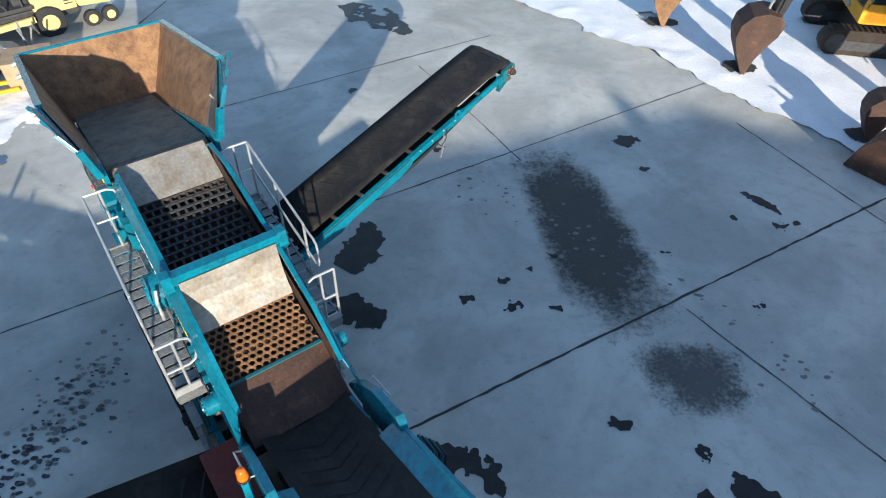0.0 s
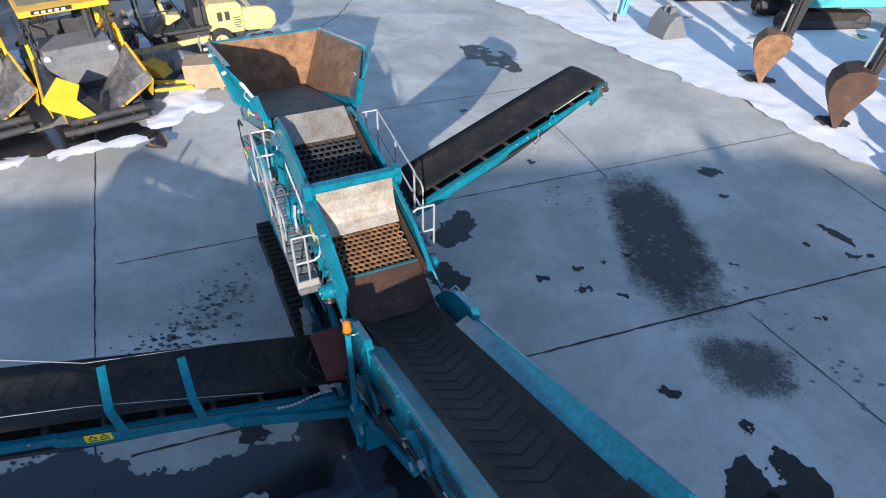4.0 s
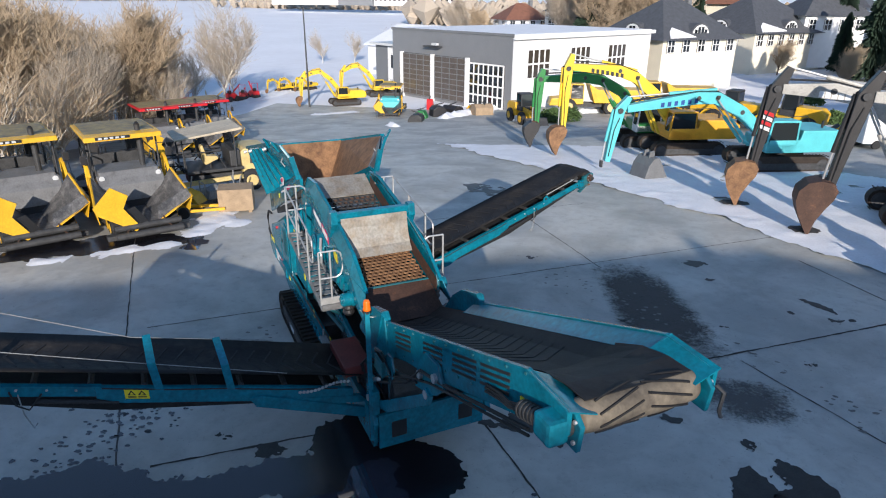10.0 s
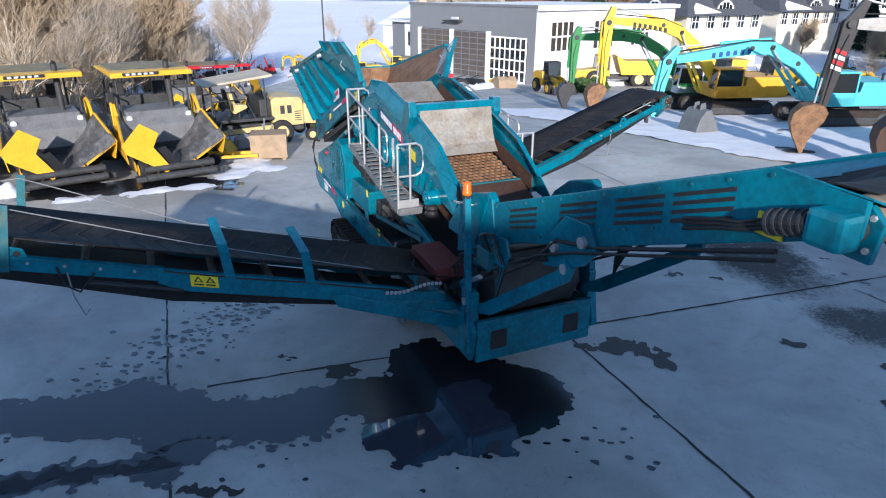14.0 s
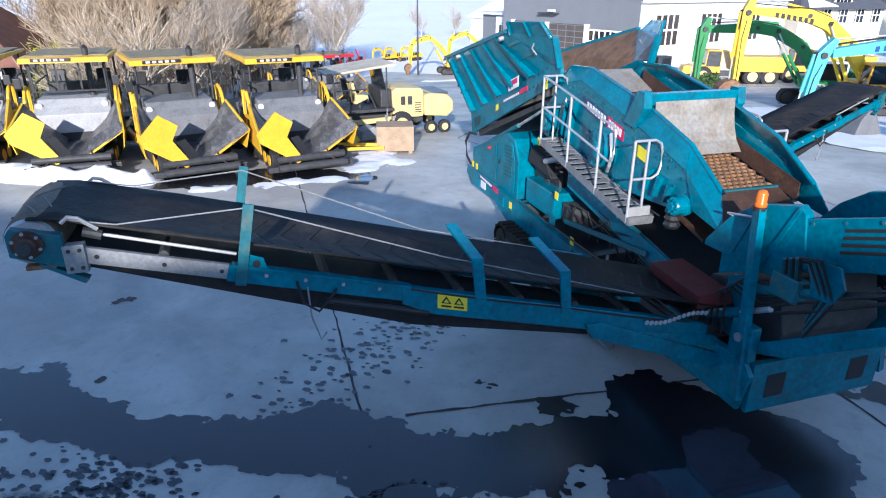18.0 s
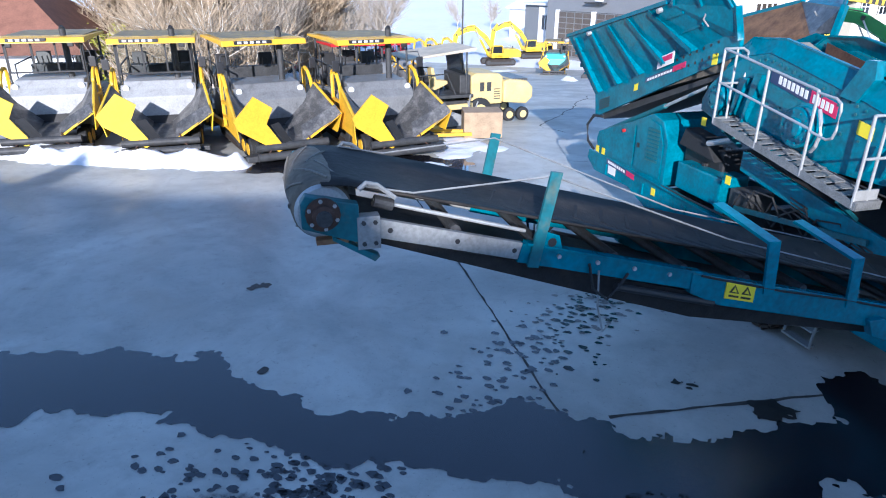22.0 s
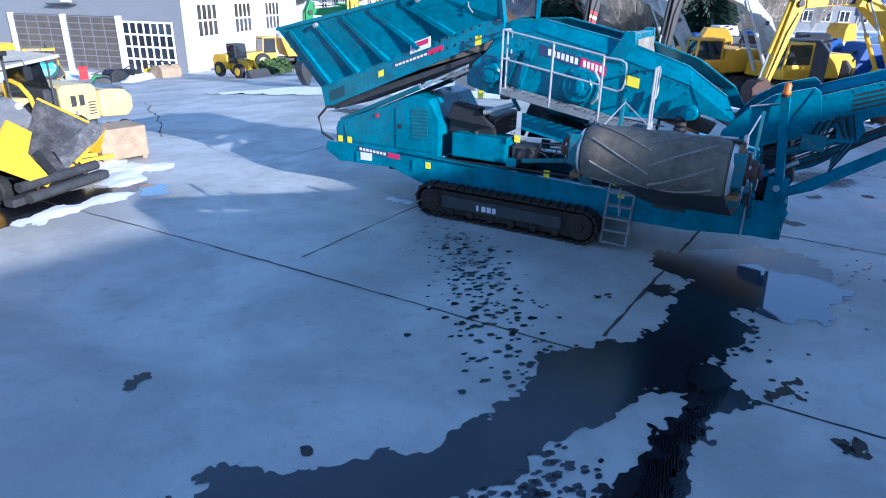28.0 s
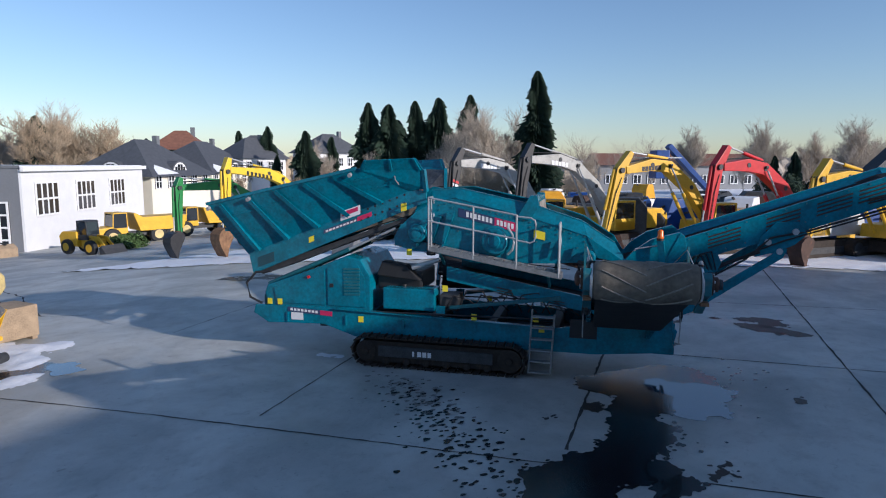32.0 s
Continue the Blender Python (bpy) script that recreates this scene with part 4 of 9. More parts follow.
for x in (2.2, 4.0, 6.0, 7.4, 7.9, 8.3, 8.64):
    flat = max(0.0, (x - 7.4) / 1.24)
    flat = flat * flat * (3 - 2 * flat)
    top_ = 5.10 - 0.03 * (8.64 - x)
    rings.append([bel.verts.new((x, y, (mt(x) - 0.06 + z) * (1 - flat) + (top_ - (0.012 if i > 6 else 0.0)) * flat)) for i, (y, z) in enumerate(prof)])
for p, q in zip(rings, rings[1:]):
    for i in range(len(prof)):
        bel.faces.new((p[i], q[i], q[(i + 1) % len(prof)], p[(i + 1) % len(prof)]))
bel.faces.new(rings[0])
bel.faces.new(rings[-1][::-1])
mbelt = part("main_belt", bel, M["belt"], plant, "black troughed belt with chevron cleats", smooth=False)
chev = bmesh.new()
for k in range(17):
    x = 2.8 + k * 0.26
    for s in (-1, 1):
        z0, z1 = mt(x) - 0.06 - 0.275, mt(x - 0.22) - 0.06 - 0.2
        beam((x, 0, z0 - 0.012), (x - 0.22, s * 0.45, z1 - 0.02), 0.014, 0.006, chev)
tagged(part("cleat_pattern", chev, M["belt"], mbelt), kind="stuff")
drum = part("head_drum", lathe([(0.0, -0.74), (0.16, -0.74), (0.178, -0.70), (0.187, -0.6), (0.196, 0.0), (0.187, 0.6), (0.178, 0.70), (0.16, 0.74), (0.0, 0.74)], 36, "y", (8.60, 0, 4.90)), M["belt_dusty"], plant, "belt wrapped round the head drum", smooth=True)
cl = bmesh.new()
for k in range(7):
    for s in (-1, 1):
        pts = []
        for j in range(7):
            y = s * (0.04 + 0.09 * j)
            an = -1.6 + k * 0.72 + (0.3 if s > 0 else 0.0) - 0.13 * j
            pts.append((8.60 + 0.197 * math.cos(an), y, 4.90 + 0.197 * math.sin(an)))
        tube(pts, 0.014, 5, cl)
tagged(part("cleat_pattern", cl, M["belt"], drum), kind="stuff")
part("return_belt", prism([(2.6, mb(2.6) - 0.05), (8.5, mb(8.5) - 0.02), (8.5, mb(8.5) - 0.05), (2.6, mb(2.6) - 0.08)], -0.68, 0.68), M["belt"], plant)
motor = part("drive_motor", box(8.46, 8.76, -1.16, -0.92, 4.74, 5.02, bevel=0.05), M["teal"], plant, "teal gearbox with a black drive motor")
part("motor_body", rod((8.46, -1.05, 4.87), (8.12, -1.05, 4.77), 0.10, 18), M["black"], motor, "black ribbed motor")
for k in range(5):
    c_ = Vector((8.42, -1.05, 4.86)).lerp(Vector((8.15, -1.05, 4.78)), k / 4)
    d_ = Vector((0.48, 0, 0.14)).normalized() * 0.012
    part("cooling_fin", rod(c_ - d_, c_ + d_, 0.108, 18), M["dark"], motor)
for k in range(3):
    part("motor_hose", tube([(8.12, -1.05, 4.80 - 0.04 * k), (7.85, -1.06, 4.68 - 0.03 * k), (7.6, -1.02, 4.62 - 0.04 * k), (7.2, -0.99, 4.5 - 0.05 * k)], 0.018, 6), M["rubber"], motor)
many("idler", [rod((x, -0.9, mb(x) + 0.05), (x, 0.9, mb(x) + 0.05), 0.055, 10) for x in (3.4 + k * 0.52 for k in range(10))], M["dark"], plant)
for s in (-1, 1):
    arm = part("lift_arm", prism([(3.2, 1.58), (3.2, 1.74), (3.5, 1.92), (5.35, 3.22), (5.5, 3.42), (5.66, 3.36), (5.58, 3.16), (3.72, 1.80)], s * 0.99, s * 1.06, bevel=0.012), M["teal"], plant)
    part("lift_ram", rod((3.1, s * 1.02, 2.45), (4.1, s * 1.02, 2.85), 0.07, 14), M["teal_dull"], arm)
    part("ram_rod", rod((4.1, s * 1.02, 2.85), (5.1, s * 1.02, 3.28), 0.04, 12), M["black"], arm)
    part("hinge_plate", prism([(5.0, 3.15), (5.1, 3.6), (5.4, 3.95), (5.85, 3.98), (6.05, 3.7), (5.8, 3.45), (5.5, 3.3)], s * 0.965, s * 1.02, bevel=0.01), M["teal"], plant)
    for x, z in ((5.25, 3.5), (5.8, 3.75), (5.5, 3.3)):
        part("pin", lathe([(0.07, s * 1.02), (0.07, s * 1.07), (0, s * 1.07)], 14, "y", (x, 0, z)), M["galv"], plant)
    part("hose", tube([(3.3, s * 1.05, 2.2), (4.0, s * 1.08, 2.6), (4.8, s * 1.08, 3.1), (5.3, s * 1.05, 3.6), (6.0, s * 1.0, 3.75), (8.2, s * 1.02, 4.55)], 0.025, 6), M["rubber"], plant)
    part("hose", tube([(3.3, s * 1.05, 2.3), (4.2, s * 1.1, 2.85), (5.0, s * 1.08, 3.3), (5.6, s * 1.03, 3.55), (8.2, s * 1.01, 4.47)], 0.02, 6), M["rubber"], plant)
# end frame, beacon column
part("end_column", beam((3.28, -1.2, 0.95), (2.95, -1.12, 3.5), 0.09, 0.15), M["teal"], plant)
part("end_column", beam((3.28, 1.2, 0.95), (3.0, 1.12, 2.9), 0.14, 0.18), M["teal"], plant)
bc = part("beacon", lathe([(0.075, 3.5), (0.075, 3.56), (0.065, 3.58), (0.065, 3.68), (0.045, 3.72), (0, 3.73)], 16, "z", (2.95, -1.12, 0)), M["beacon"], plant, "orange warning beacon", smooth=True)
part("beacon_base", lathe([(0.085, 3.47), (0.085, 3.52), (0, 3.52)], 14, "z", (2.95, -1.12, 0)), M["black"], bc)
part("end_box", prism([(1.6, 0.78), (1.6, 1.5), (3.3, 1.5), (3.42, 1.35), (3.3, 0.78)], -1.2, -1.12, bevel=0.01), M["teal"], plant)
part("end_plate", box(3.3, 3.38, -1.1, 1.1, 0.76, 1.5, bevel=0.01), M["teal"], plant)
part("boot", prism([(1.7, 1.5), (2.0, 2.15), (3.2, 2.55), (3.4, 1.9), (3.2, 1.5)], -0.8, 0.8, bevel=0.03), M["dark"], plant)
for s in (-1, 1):
    part("boot_plate", prism([(2.35, 1.5), (2.45, 2.35), (2.75, 2.5), (2.85, 1.95), (2.7, 1.5)], s * 0.82, s * 0.90, bevel=0.01), M["teal"], plant)
    part("fold_ram", rod((2.2, s * 1.02, 1.62), (2.95, s * 1.06, 2.05), 0.075, 14), M["teal"], plant)
    part("ram_rod", rod((2.95, s * 1.06, 2.05), (3.4, s * 1.08, 2.32), 0.04, 10), M["galv"], plant)
    part("ram_pin", lathe([(0.08, s * 1.0), (0.08, s * 1.14), (0, s * 1.14)], 14, "y", (2.2, 0, 1.62)), M["dark"], plant)
    part("valve_block", box(3.35, 3.75, min(s * 0.98, s * 1.14), max(s * 0.98, s * 1.14), 2.55, 2.85, bevel=0.02), M["teal_dull"], plant)
    for k in range(6):
        part("hydraulic_hose", tube([(3.45 + 0.05 * k, s * 1.08, 2.84), (3.5 + 0.06 * k, s * (1.16 + 0.02 * k), 3.05 + 0.03 * k), (3.8 + 0.05 * k, s * (1.14 + 0.02 * k), 3.12 + 0.03 * k), (4.0 + 0.04 * k, s * 1.1, 2.8), (3.9, s * 1.06, 2.45 - 0.05 * k)], 0.02, 6), M["rubber"] if k % 2 else M["teal_dull"], plant, "hydraulic hose")
    part("hose_guard", prism([(3.9, 2.75), (3.85, 3.0), (4.0, 3.2), (4.2, 3.22), (4.3, 3.0), (4.2, 2.78)], s * 1.08, s * 1.12, bevel=0.01), M["teal"], plant)
part("red_skirt", prism([(1.5, 2.05), (1.52, 2.22), (2.6, 2.18), (2.65, 2.0)], -1.5, -0.95, bevel=0.02), M["skirt"], plant, "dark red rubber skirt")


# near tail conveyor, towards -y
def side_conveyor(m, length, width, rise, z0, label, motor_side, dusty=True, brackets=(), drum=0.28, posts=True, rail="worn_rail"):
    """A stacker that runs along its own +x from the machine; z is the top of the side frames."""
    root = part("side_conveyor", bmesh.new(), M["teal"], plant, label)
    root.matrix_basis = m
    zf = lambda x: z0 + rise * x
    hw = width / 2
    step_ = length - 3.5
    for s in (-1, 1):
        y = s * hw
        low = min(1.4, length * 0.2)
        part("frame_rail", prism([(0.3, zf(0.3) - 0.22), (0.3, zf(0.3)), (low, zf(low) + 0.03), (step_ + 0.1, zf(step_) + 0.05), (step_ + 0.1, zf(step_) - 0.16), (step_ - 0.25, zf(step_ - 0.25) - 0.27), (low + 0.5, zf(low + 0.5) - 0.26), (low + 0.2, zf(low + 0.2) - 0.34)], y - 0.05, y + 0.05, bevel=0.008), M["teal"], root, "teal plated frame rail")
        sl = part("sliding_rail", beam((step_ - 0.1, y, zf(step_ - 0.1) - 0.06), (length - 1.65, y, zf(length - 1.65) - 0.06), 0.07, 0.17), M["teal"], root)
        for k in range(4):
            x = step_ + 0.35 + k * 0.38
            part("bolt", lathe([(0.02, s * 0.035), (0.02, s * 0.055), (0, s * 0.055)], 6, "y", (x, y, zf(x) - 0.03)), M["galv"], sl)
        part("rail_lip", beam((step_, y + s * 0.02, zf(step_) + 0.04), (length - 1.7, y + s * 0.02, zf(length - 1.7) + 0.04), 0.10, 0.02), M["teal"], sl)
        part("slide_ram", rod((step_ - 0.2, y + s * 0.03, zf(step_ - 0.2) - 0.26), (length - 2.6, y + s * 0.03, zf(length - 2.6) - 0.24), 0.035, 10), M["black"], sl)
        part("ear_plate", prism([(length - 2.05, zf(length - 2.05) - 0.02), (length - 2.0, zf(length - 2) + 0.16), (length - 1.88, zf(length - 1.9) + 0.18), (length - 1.78, zf(length - 1.8) + 0.04)], y + s * 0.02, y + s * 0.05, bevel=0.006), M["teal"], root)
        part("ear_hole", lathe([(0.04, s * 0.051), (0.04, s * 0.056), (0, s * 0.056)], 12, "y", (length - 1.93, y, zf(length - 1.93) + 0.09)), M["black"], root)
        er = part("extension_rail", beam((length - 1.9, y, zf(length - 1.9) - 0.05), (length - 0.42, y, zf(length - 0.42) - 0.05), 0.05, 0.15), M[rail], root, "weathered grey extension rail" if rail != "teal" else "teal extension rail")
        for x in (length - 0.55, length - 1.1, length - 1.6):
            part("rail_hole", lathe([(0.022, s * 0.026), (0.022, s * 0.030), (0, s * 0.030)], 8, "y", (x, y, zf(x) - 0.05)), M["black"], er)
        tb = part("tail_bracket", prism([(length - 0.31, zf(length - 0.31) - 0.19), (length - 0.31, zf(length - 0.31) + 0.13), (length + 0.08, zf(length) + 0.14), (length + 0.12, zf(length) + 0.08), (length + 0.12, zf(length) - 0.12)], y - 0.05, y + 0.05, bevel=0.012), M["teal_dull"], root)
        part("take_up_plate", box(length - 0.47, length - 0.29, y - 0.055, y + 0.055, zf(length - 0.4) - 0.22, zf(length - 0.4) + 0.05, bevel=0.008), M[rail], tb, "bolted take-up plate")
        for bx_, bz_ in ((-0.43, 0.0), (-0.34, 0.0), (-0.43, -0.17), (-0.34, -0.17)):
            part("bolt", lathe([(0.018, s * 0.055), (0.018, s * 0.07), (0, s * 0.07)], 6, "y", (length + bx_, y, zf(length - 0.4) + bz_)), M["dark"], tb)
        part("lower_lip", prism([(length - 0.46, zf(length) - 0.40), (length - 0.1, zf(length) - 0.20), (length - 0.1, zf(length) - 0.23), (length - 0.42, zf(length) - 0.44)], y - 0.05, y + 0.05), M["teal_dull"], tb)
        part("scraper_blade", box(length - 0.22, length + 0.02, y - 0.045, y + 0.045, zf(length) - 0.26, zf(length) - 0.22), M["rust"], tb)
        part("motor_flange", lathe([(0.13, s * 0.05), (0.13, s * 0.075), (0.085, s * 0.085), (0.085, s * 0.13), (0.045, s * 0.15), (0, s * 0.15)], 18, "y", (length - 0.04, y, zf(length) - 0.01)), M["rust_dark"], tb)
        for k in range(6):
            an = k * math.pi / 3 + 0.4
            part("bolt", lathe([(0.016, s * 0.07), (0.016, s * 0.09), (0, s * 0.09)], 6, "y", (length - 0.04 + 0.11 * math.cos(an), y, zf(length) - 0.01 + 0.11 * math.sin(an))), M["galv"], tb)
        part("take_up_screw", rod((length - 1.75, y - s * 0.12, zf(length - 1.75) + 0.10), (length - 0.45, y - s * 0.12, zf(length - 0.45) + 0.13), 0.018, 8), M["galv"], root)
        part("screw_nut", rod((length - 0.6, y - s * 0.12, zf(length - 0.6) + 0.12), (length - 0.45, y - s * 0.12, zf(length - 0.45) + 0.13), 0.05, 10), M["dark"], root)
        hang = tube([(length - 2.3, y + s * 0.06, zf(length - 2.3) - 0.05), (length - 2.35, y + s * 0.08, zf(length - 2.35) - 0.28), (length - 2.5, y + s * 0.08, zf(length - 2.5) - 0.36), (length - 2.62, y + s * 0.08, zf(length - 2.6) - 0.2), (length - 2.7, y + s * 0.06, zf(length - 2.7) - 0.08)], 0.014, 6)
        part("hose_loop", hang, M["rubber"], root)
        part("hose_loop", tube([(length - 2.4, y + s * 0.06, zf(length - 2.4) - 0.1), (length - 2.42, y + s * 0.07, zf(length - 2.4) - 0.45), (length - 2.5, y + s * 0.07, zf(length - 2.5) - 0.7), (length - 2.56, y + s * 0.07, zf(length - 2.5) - 0.62)], 0.010, 6), M["worn_rail"], root)
        part("cable", tube([(x, y + s * 0.055, zf(x) + 0.01 - 0.02 * (k % 2)) for k, x in enumerate((0.6, 1.6, 2.6, 3.4, step_))], 0.012, 6), M["rubber"], root)
    n = int(length / 0.75)
    for k in range(n):
        x = 0.8 + k * 0.75
        if x > length - 0.6:
            break
        part("idler", rod((x, -hw + 0.04, zf(x) + 0.02), (x, hw - 0.04, zf(x) + 0.02), 0.05, 8), M["dark"], root)
    # belt: shallow trough that flattens towards the drum
    bm = bmesh.new()
    prof = [(-hw * 0.98, 0.28), (-hw * 0.6, 0.20), (0, 0.16), (hw * 0.6, 0.20), (hw * 0.98, 0.28), (hw * 0.98, 0.26), (hw * 0.6, 0.18), (0, 0.14), (-hw * 0.6, 0.18), (-hw * 0.98, 0.26)]
    rings = []
    for x in (0.1, length * 0.3, length * 0.5, length * 0.7, length - 1.2, length - 0.6, length - 0.25, length - 0.05):
        fl = max(0.0, min(1.0, (x - length + 1.4) / 1.2))
        rings.append([bm.verts.new((x, y, zf(x) + z * (1 - fl) + (0.25 if x < length - 0.1 else 0.212) * fl - (0.012 if i > 4 and fl else 0.0))) for i, (y, z) in enumerate(prof)])
    for p, q in zip(rings, rings[1:]):
        for i in range(len(prof)):
            bm.faces.new((p[i], q[i], q[(i + 1) % len(prof)], p[(i + 1) % len(prof)]))
    bm.faces.new(rings[0])
    bm.faces.new(rings[-1][::-1])
    belt_ = part("belt", bm, M["belt_worn"], root, "black rubber belt with worn chevron cleats", smooth=True)
    ch = bmesh.new()
    for k in range(int(length / 0.3)):
        x = 0.4 + 0.3 * k
        for s in (-1, 1):
            if x < length - 1.5:
                beam((x + 0.2, 0, zf(x + 0.2) + 0.160), (x, s * hw * 0.58, zf(x) + 0.197), 0.034, 0.016, ch)
    tagged(part("cleat_pattern", ch, M["belt"], belt_), kind="stuff")
    part("return_belt", prism([(0.5, zf(0.5) - 0.3), (length - 0.2, zf(length) - 0.22), (length - 0.2, zf(length) - 0.25), (length * 0.55, zf(length * 0.55) - 0.5), (0.5, zf(0.5) - 0.33)], -hw + 0.1, hw - 0.1), M["belt"], root)
    dr = part("tail_drum", lathe([(0.0, -hw + 0.06), (drum - 0.04, -hw + 0.06), (drum - 0.008, -hw + 0.09), (drum, -hw + 0.22), (drum + 0.006, 0.0), (drum, hw - 0.22), (drum - 0.008, hw - 0.09), (drum - 0.04, hw - 0.06), (0, hw - 0.06)], 36, "y", (length - 0.05, 0, zf(length) + 0.21 - drum)), M["belt_dusty"] if dusty else M["belt"], root, "belt wrapped round the tail drum", smooth=True)
    for s in (-1, 1) if dusty else ():
        part("drum_rim", lathe([(drum - 0.10, s * (hw - 0.06)), (drum - 0.10, s * (hw - 0.03)), (drum - 0.045, s * (hw - 0.03)), (drum - 0.02, s * (hw - 0.06))], 30, "y", (length - 0.05, 0, zf(length) + 0.21 - drum)), M["galv"], dr, "bright worn rim of the drum")
    cl = bmesh.new()
    for k in range(5):
        for s in (-1, 1):
            tube([(length - 0.05 + (drum + 0.007) * math.cos(-1.9 + k * 0.8 + (0.3 if s > 0 else 0) + 0.2 * j), s * (hw - 0.16) * j / 5, zf(length) + 0.21 - drum + (drum + 0.007) * math.sin(-1.9 + k * 0.8 + (0.3 if s > 0 else 0) + 0.2 * j)) for j in range(6)], 0.010, 5, cl)
    tagged(part("cleat_pattern", cl, M["tread_dust"] if dusty else M["belt"], dr), kind="stuff")
    for x in brackets:
        st_p = part("belt_guard_strap", beam((x, hw + 0.05, zf(x) - 0.05), (x + 0.06, hw + 0.05, zf(x) + 0.50), 0.13, 0.03, up=(0, 1, 0)), M["teal"], root, "bent flat teal strap over the belt")
        part("strap_arm", beam((x + 0.06, hw + 0.05, zf(x) + 0.49), (x + 0.10, hw - 0.75, zf(x) + 0.62), 0.13, 0.03), M["teal"], st_p)
    for s in (-1, 1) if posts else ():
        part("marker_post", beam((length - 1.76, s * (hw + 0.06), zf(length - 1.8) - 0.15), (length - 1.92, s * (hw + 0.06), zf(length - 1.9) + 0.70), 0.03, 0.10, up=(1, 0, 0)), M["teal_dull"], root)
    part("drive_motor", rod((length - 0.04, motor_side * (hw + 0.15), zf(length) - 0.01), (length - 0.04, motor_side * (hw + 0.18), zf(length) - 0.01), 0.06, 14), M["dark"], root)
    if posts:
        for s in (-1, 1):
            part("stay_rope", tube([(length - 0.35, s * (hw - 0.02), zf(length) + 0.16), (length - 0.75, s * (hw - 0.02), zf(length - 0.75) + 0.28), (length - 1.9, s * (hw + 0.04), zf(length - 1.9) + 0.66), (length * 0.5, s * hw * 0.7, zf(length * 0.5) + 0.36), (1.5, s * hw, zf(1.5) + 0.3)], 0.008, 4), M["worn_rail"], root)
            part("rope_hook", tube([(length - 0.32, s * (hw + 0.0), zf(length) + 0.14), (length - 0.38, s * (hw + 0.0), zf(length) + 0.19), (length - 0.46, s * (hw + 0.0), zf(length) + 0.17), (length - 0.6, s * (hw + 0.0), zf(length - 0.6) + 0.22)], 0.02, 6), M["worn_rail"], root)
    return root


tail_m = Matrix.Translation((2.05, -1.1, 0)) @ Matrix.Rotation(radians(-90 + 0.6), 4, "Z")
tail = side_conveyor(tail_m, 7.9, 1.3, 0.275, 1.72, "long black belt conveyor on a teal frame", 1, brackets=(2.47, 3.58), drum=0.235)
dz = lambda x: 1.72 + 0.275 * x
st = part("folding_link", prism([(0.0, 1.45), (0.15, 1.62), (1.6, 1.95), (1.75, 1.9), (1.6, 1.75)], 0.62, 0.72, bevel=0.01), M["teal"], tail)
part("lower_strut", prism([(-0.1, 1.05), (-0.15, 1.25), (2.0, 2.15), (2.2, 2.15), (2.1, 1.95)], 0.66, 0.76, bevel=0.01), M["teal"], tail)
chn = bmesh.new()
for k in range(14):
    lathe([(0.025, -0.01), (0.035, 0), (0.025, 0.01)], 8, "y", (0.4 + k * 0.07, 0.74, 2.02 + 0.03 * math.sin(k * 0.5)), chn)
part("chain", chn, M["galv"], st)
far_m = Matrix.Translation((-2.35, 1.15, 0)) @ Matrix.Rotation(radians(101.5), 4, "Z")
side_conveyor(far_m, 7.15, 1.25, 0.245, 1.75, "black belt conveyor on a teal frame, half lit by the sun", -1, dusty=False, drum=0.2, posts=False, rail="teal")

# black plate painting the shade under the tail drum; perforated legs, chute pipes, cable runs
part("drum_shade_plate", box(0.95, 2.75, -1.168, -1.152, 1.02, 1.48), M["black"], plant, "flat black plate painted as the shade in the hollow under the tail drum")
for s in (-1, 1):
    for z in (2.05, 2.2, 2.35, 2.5, 2.65, 2.8):
        for dx in (-0.03, 0.03):
            part("leg_hole", lathe([(0.018, s * 1.149), (0.018, s * 1.154), (0, s * 1.154)], 8, "y", (-2.3 + dx, 0, z)), M["black"], plant)
    part("leg_foot", box(-2.42, -2.18, s * 1.16 - 0.012, s * 1.16 + 0.012, 1.42, 1.62, bevel=0.005), M["teal"], plant)
    part("cable_duct", tube([(-4.2, s * 1.17, 1.36), (-2.0, s * 1.17, 1.40), (0.6, s * 1.17, 1.44)], 0.02, 6), M["black"], plant)
    part("grease_line", tube([(-2.9, s * 0.97, 3.3), (-2.2, s * 0.99, 2.95), (-1.0, s * 0.99, 2.85), (0.9, s * 0.99, 2.68)], 0.014, 6), M["rubber"], plant)
    for k in range(5):
        part("hydraulic_hose", tube([(2.2 + 0.12 * k, s * 1.08, 1.6), (2.35 + 0.1 * k, s * 1.18, 2.0 + 0.08 * k), (2.75 + 0.06 * k, s * 1.14, 2.35 + 0.06 * k), (3.2, s * 1.04, 2.2 + 0.09 * k), (3.6 + 0.1 * k, s * 1.05, 2.5 + 0.1 * k)], 0.018, 6), M["rubber"], plant, "black hydraulic hose")
    part("end_cutout", box(3.381, 3.388, min(s * 0.55, s * 0.85), max(s * 0.55, s * 0.85), 0.95, 1.3), M["black"], plant)
    part("pivot_block", box(2.95, 3.32, s * 1.12 - 0.07, s * 1.12 + 0.07, 1.5, 2.0, bevel=0.02), M["teal"], plant)
    part("pivot_pin", lathe([(0.06, s * 1.19), (0.06, s * 1.24), (0, s * 1.24)], 14, "y", (3.13, 0, 1.8)), M["galv"], plant)
    part("grab_handle", tube([(2.4, s * 0.99, 3.2), (2.4, s * 1.08, 3.25), (2.9, s * 1.08, 3.35), (2.9, s * 0.99, 3.32)], 0.014, 6), M["galv"], plant)
part("chute_cylinder", rod((-3.1, -1.0, 2.55), (-2.35, -1.02, 2.8), 0.06, 12), M["galv"], plant)

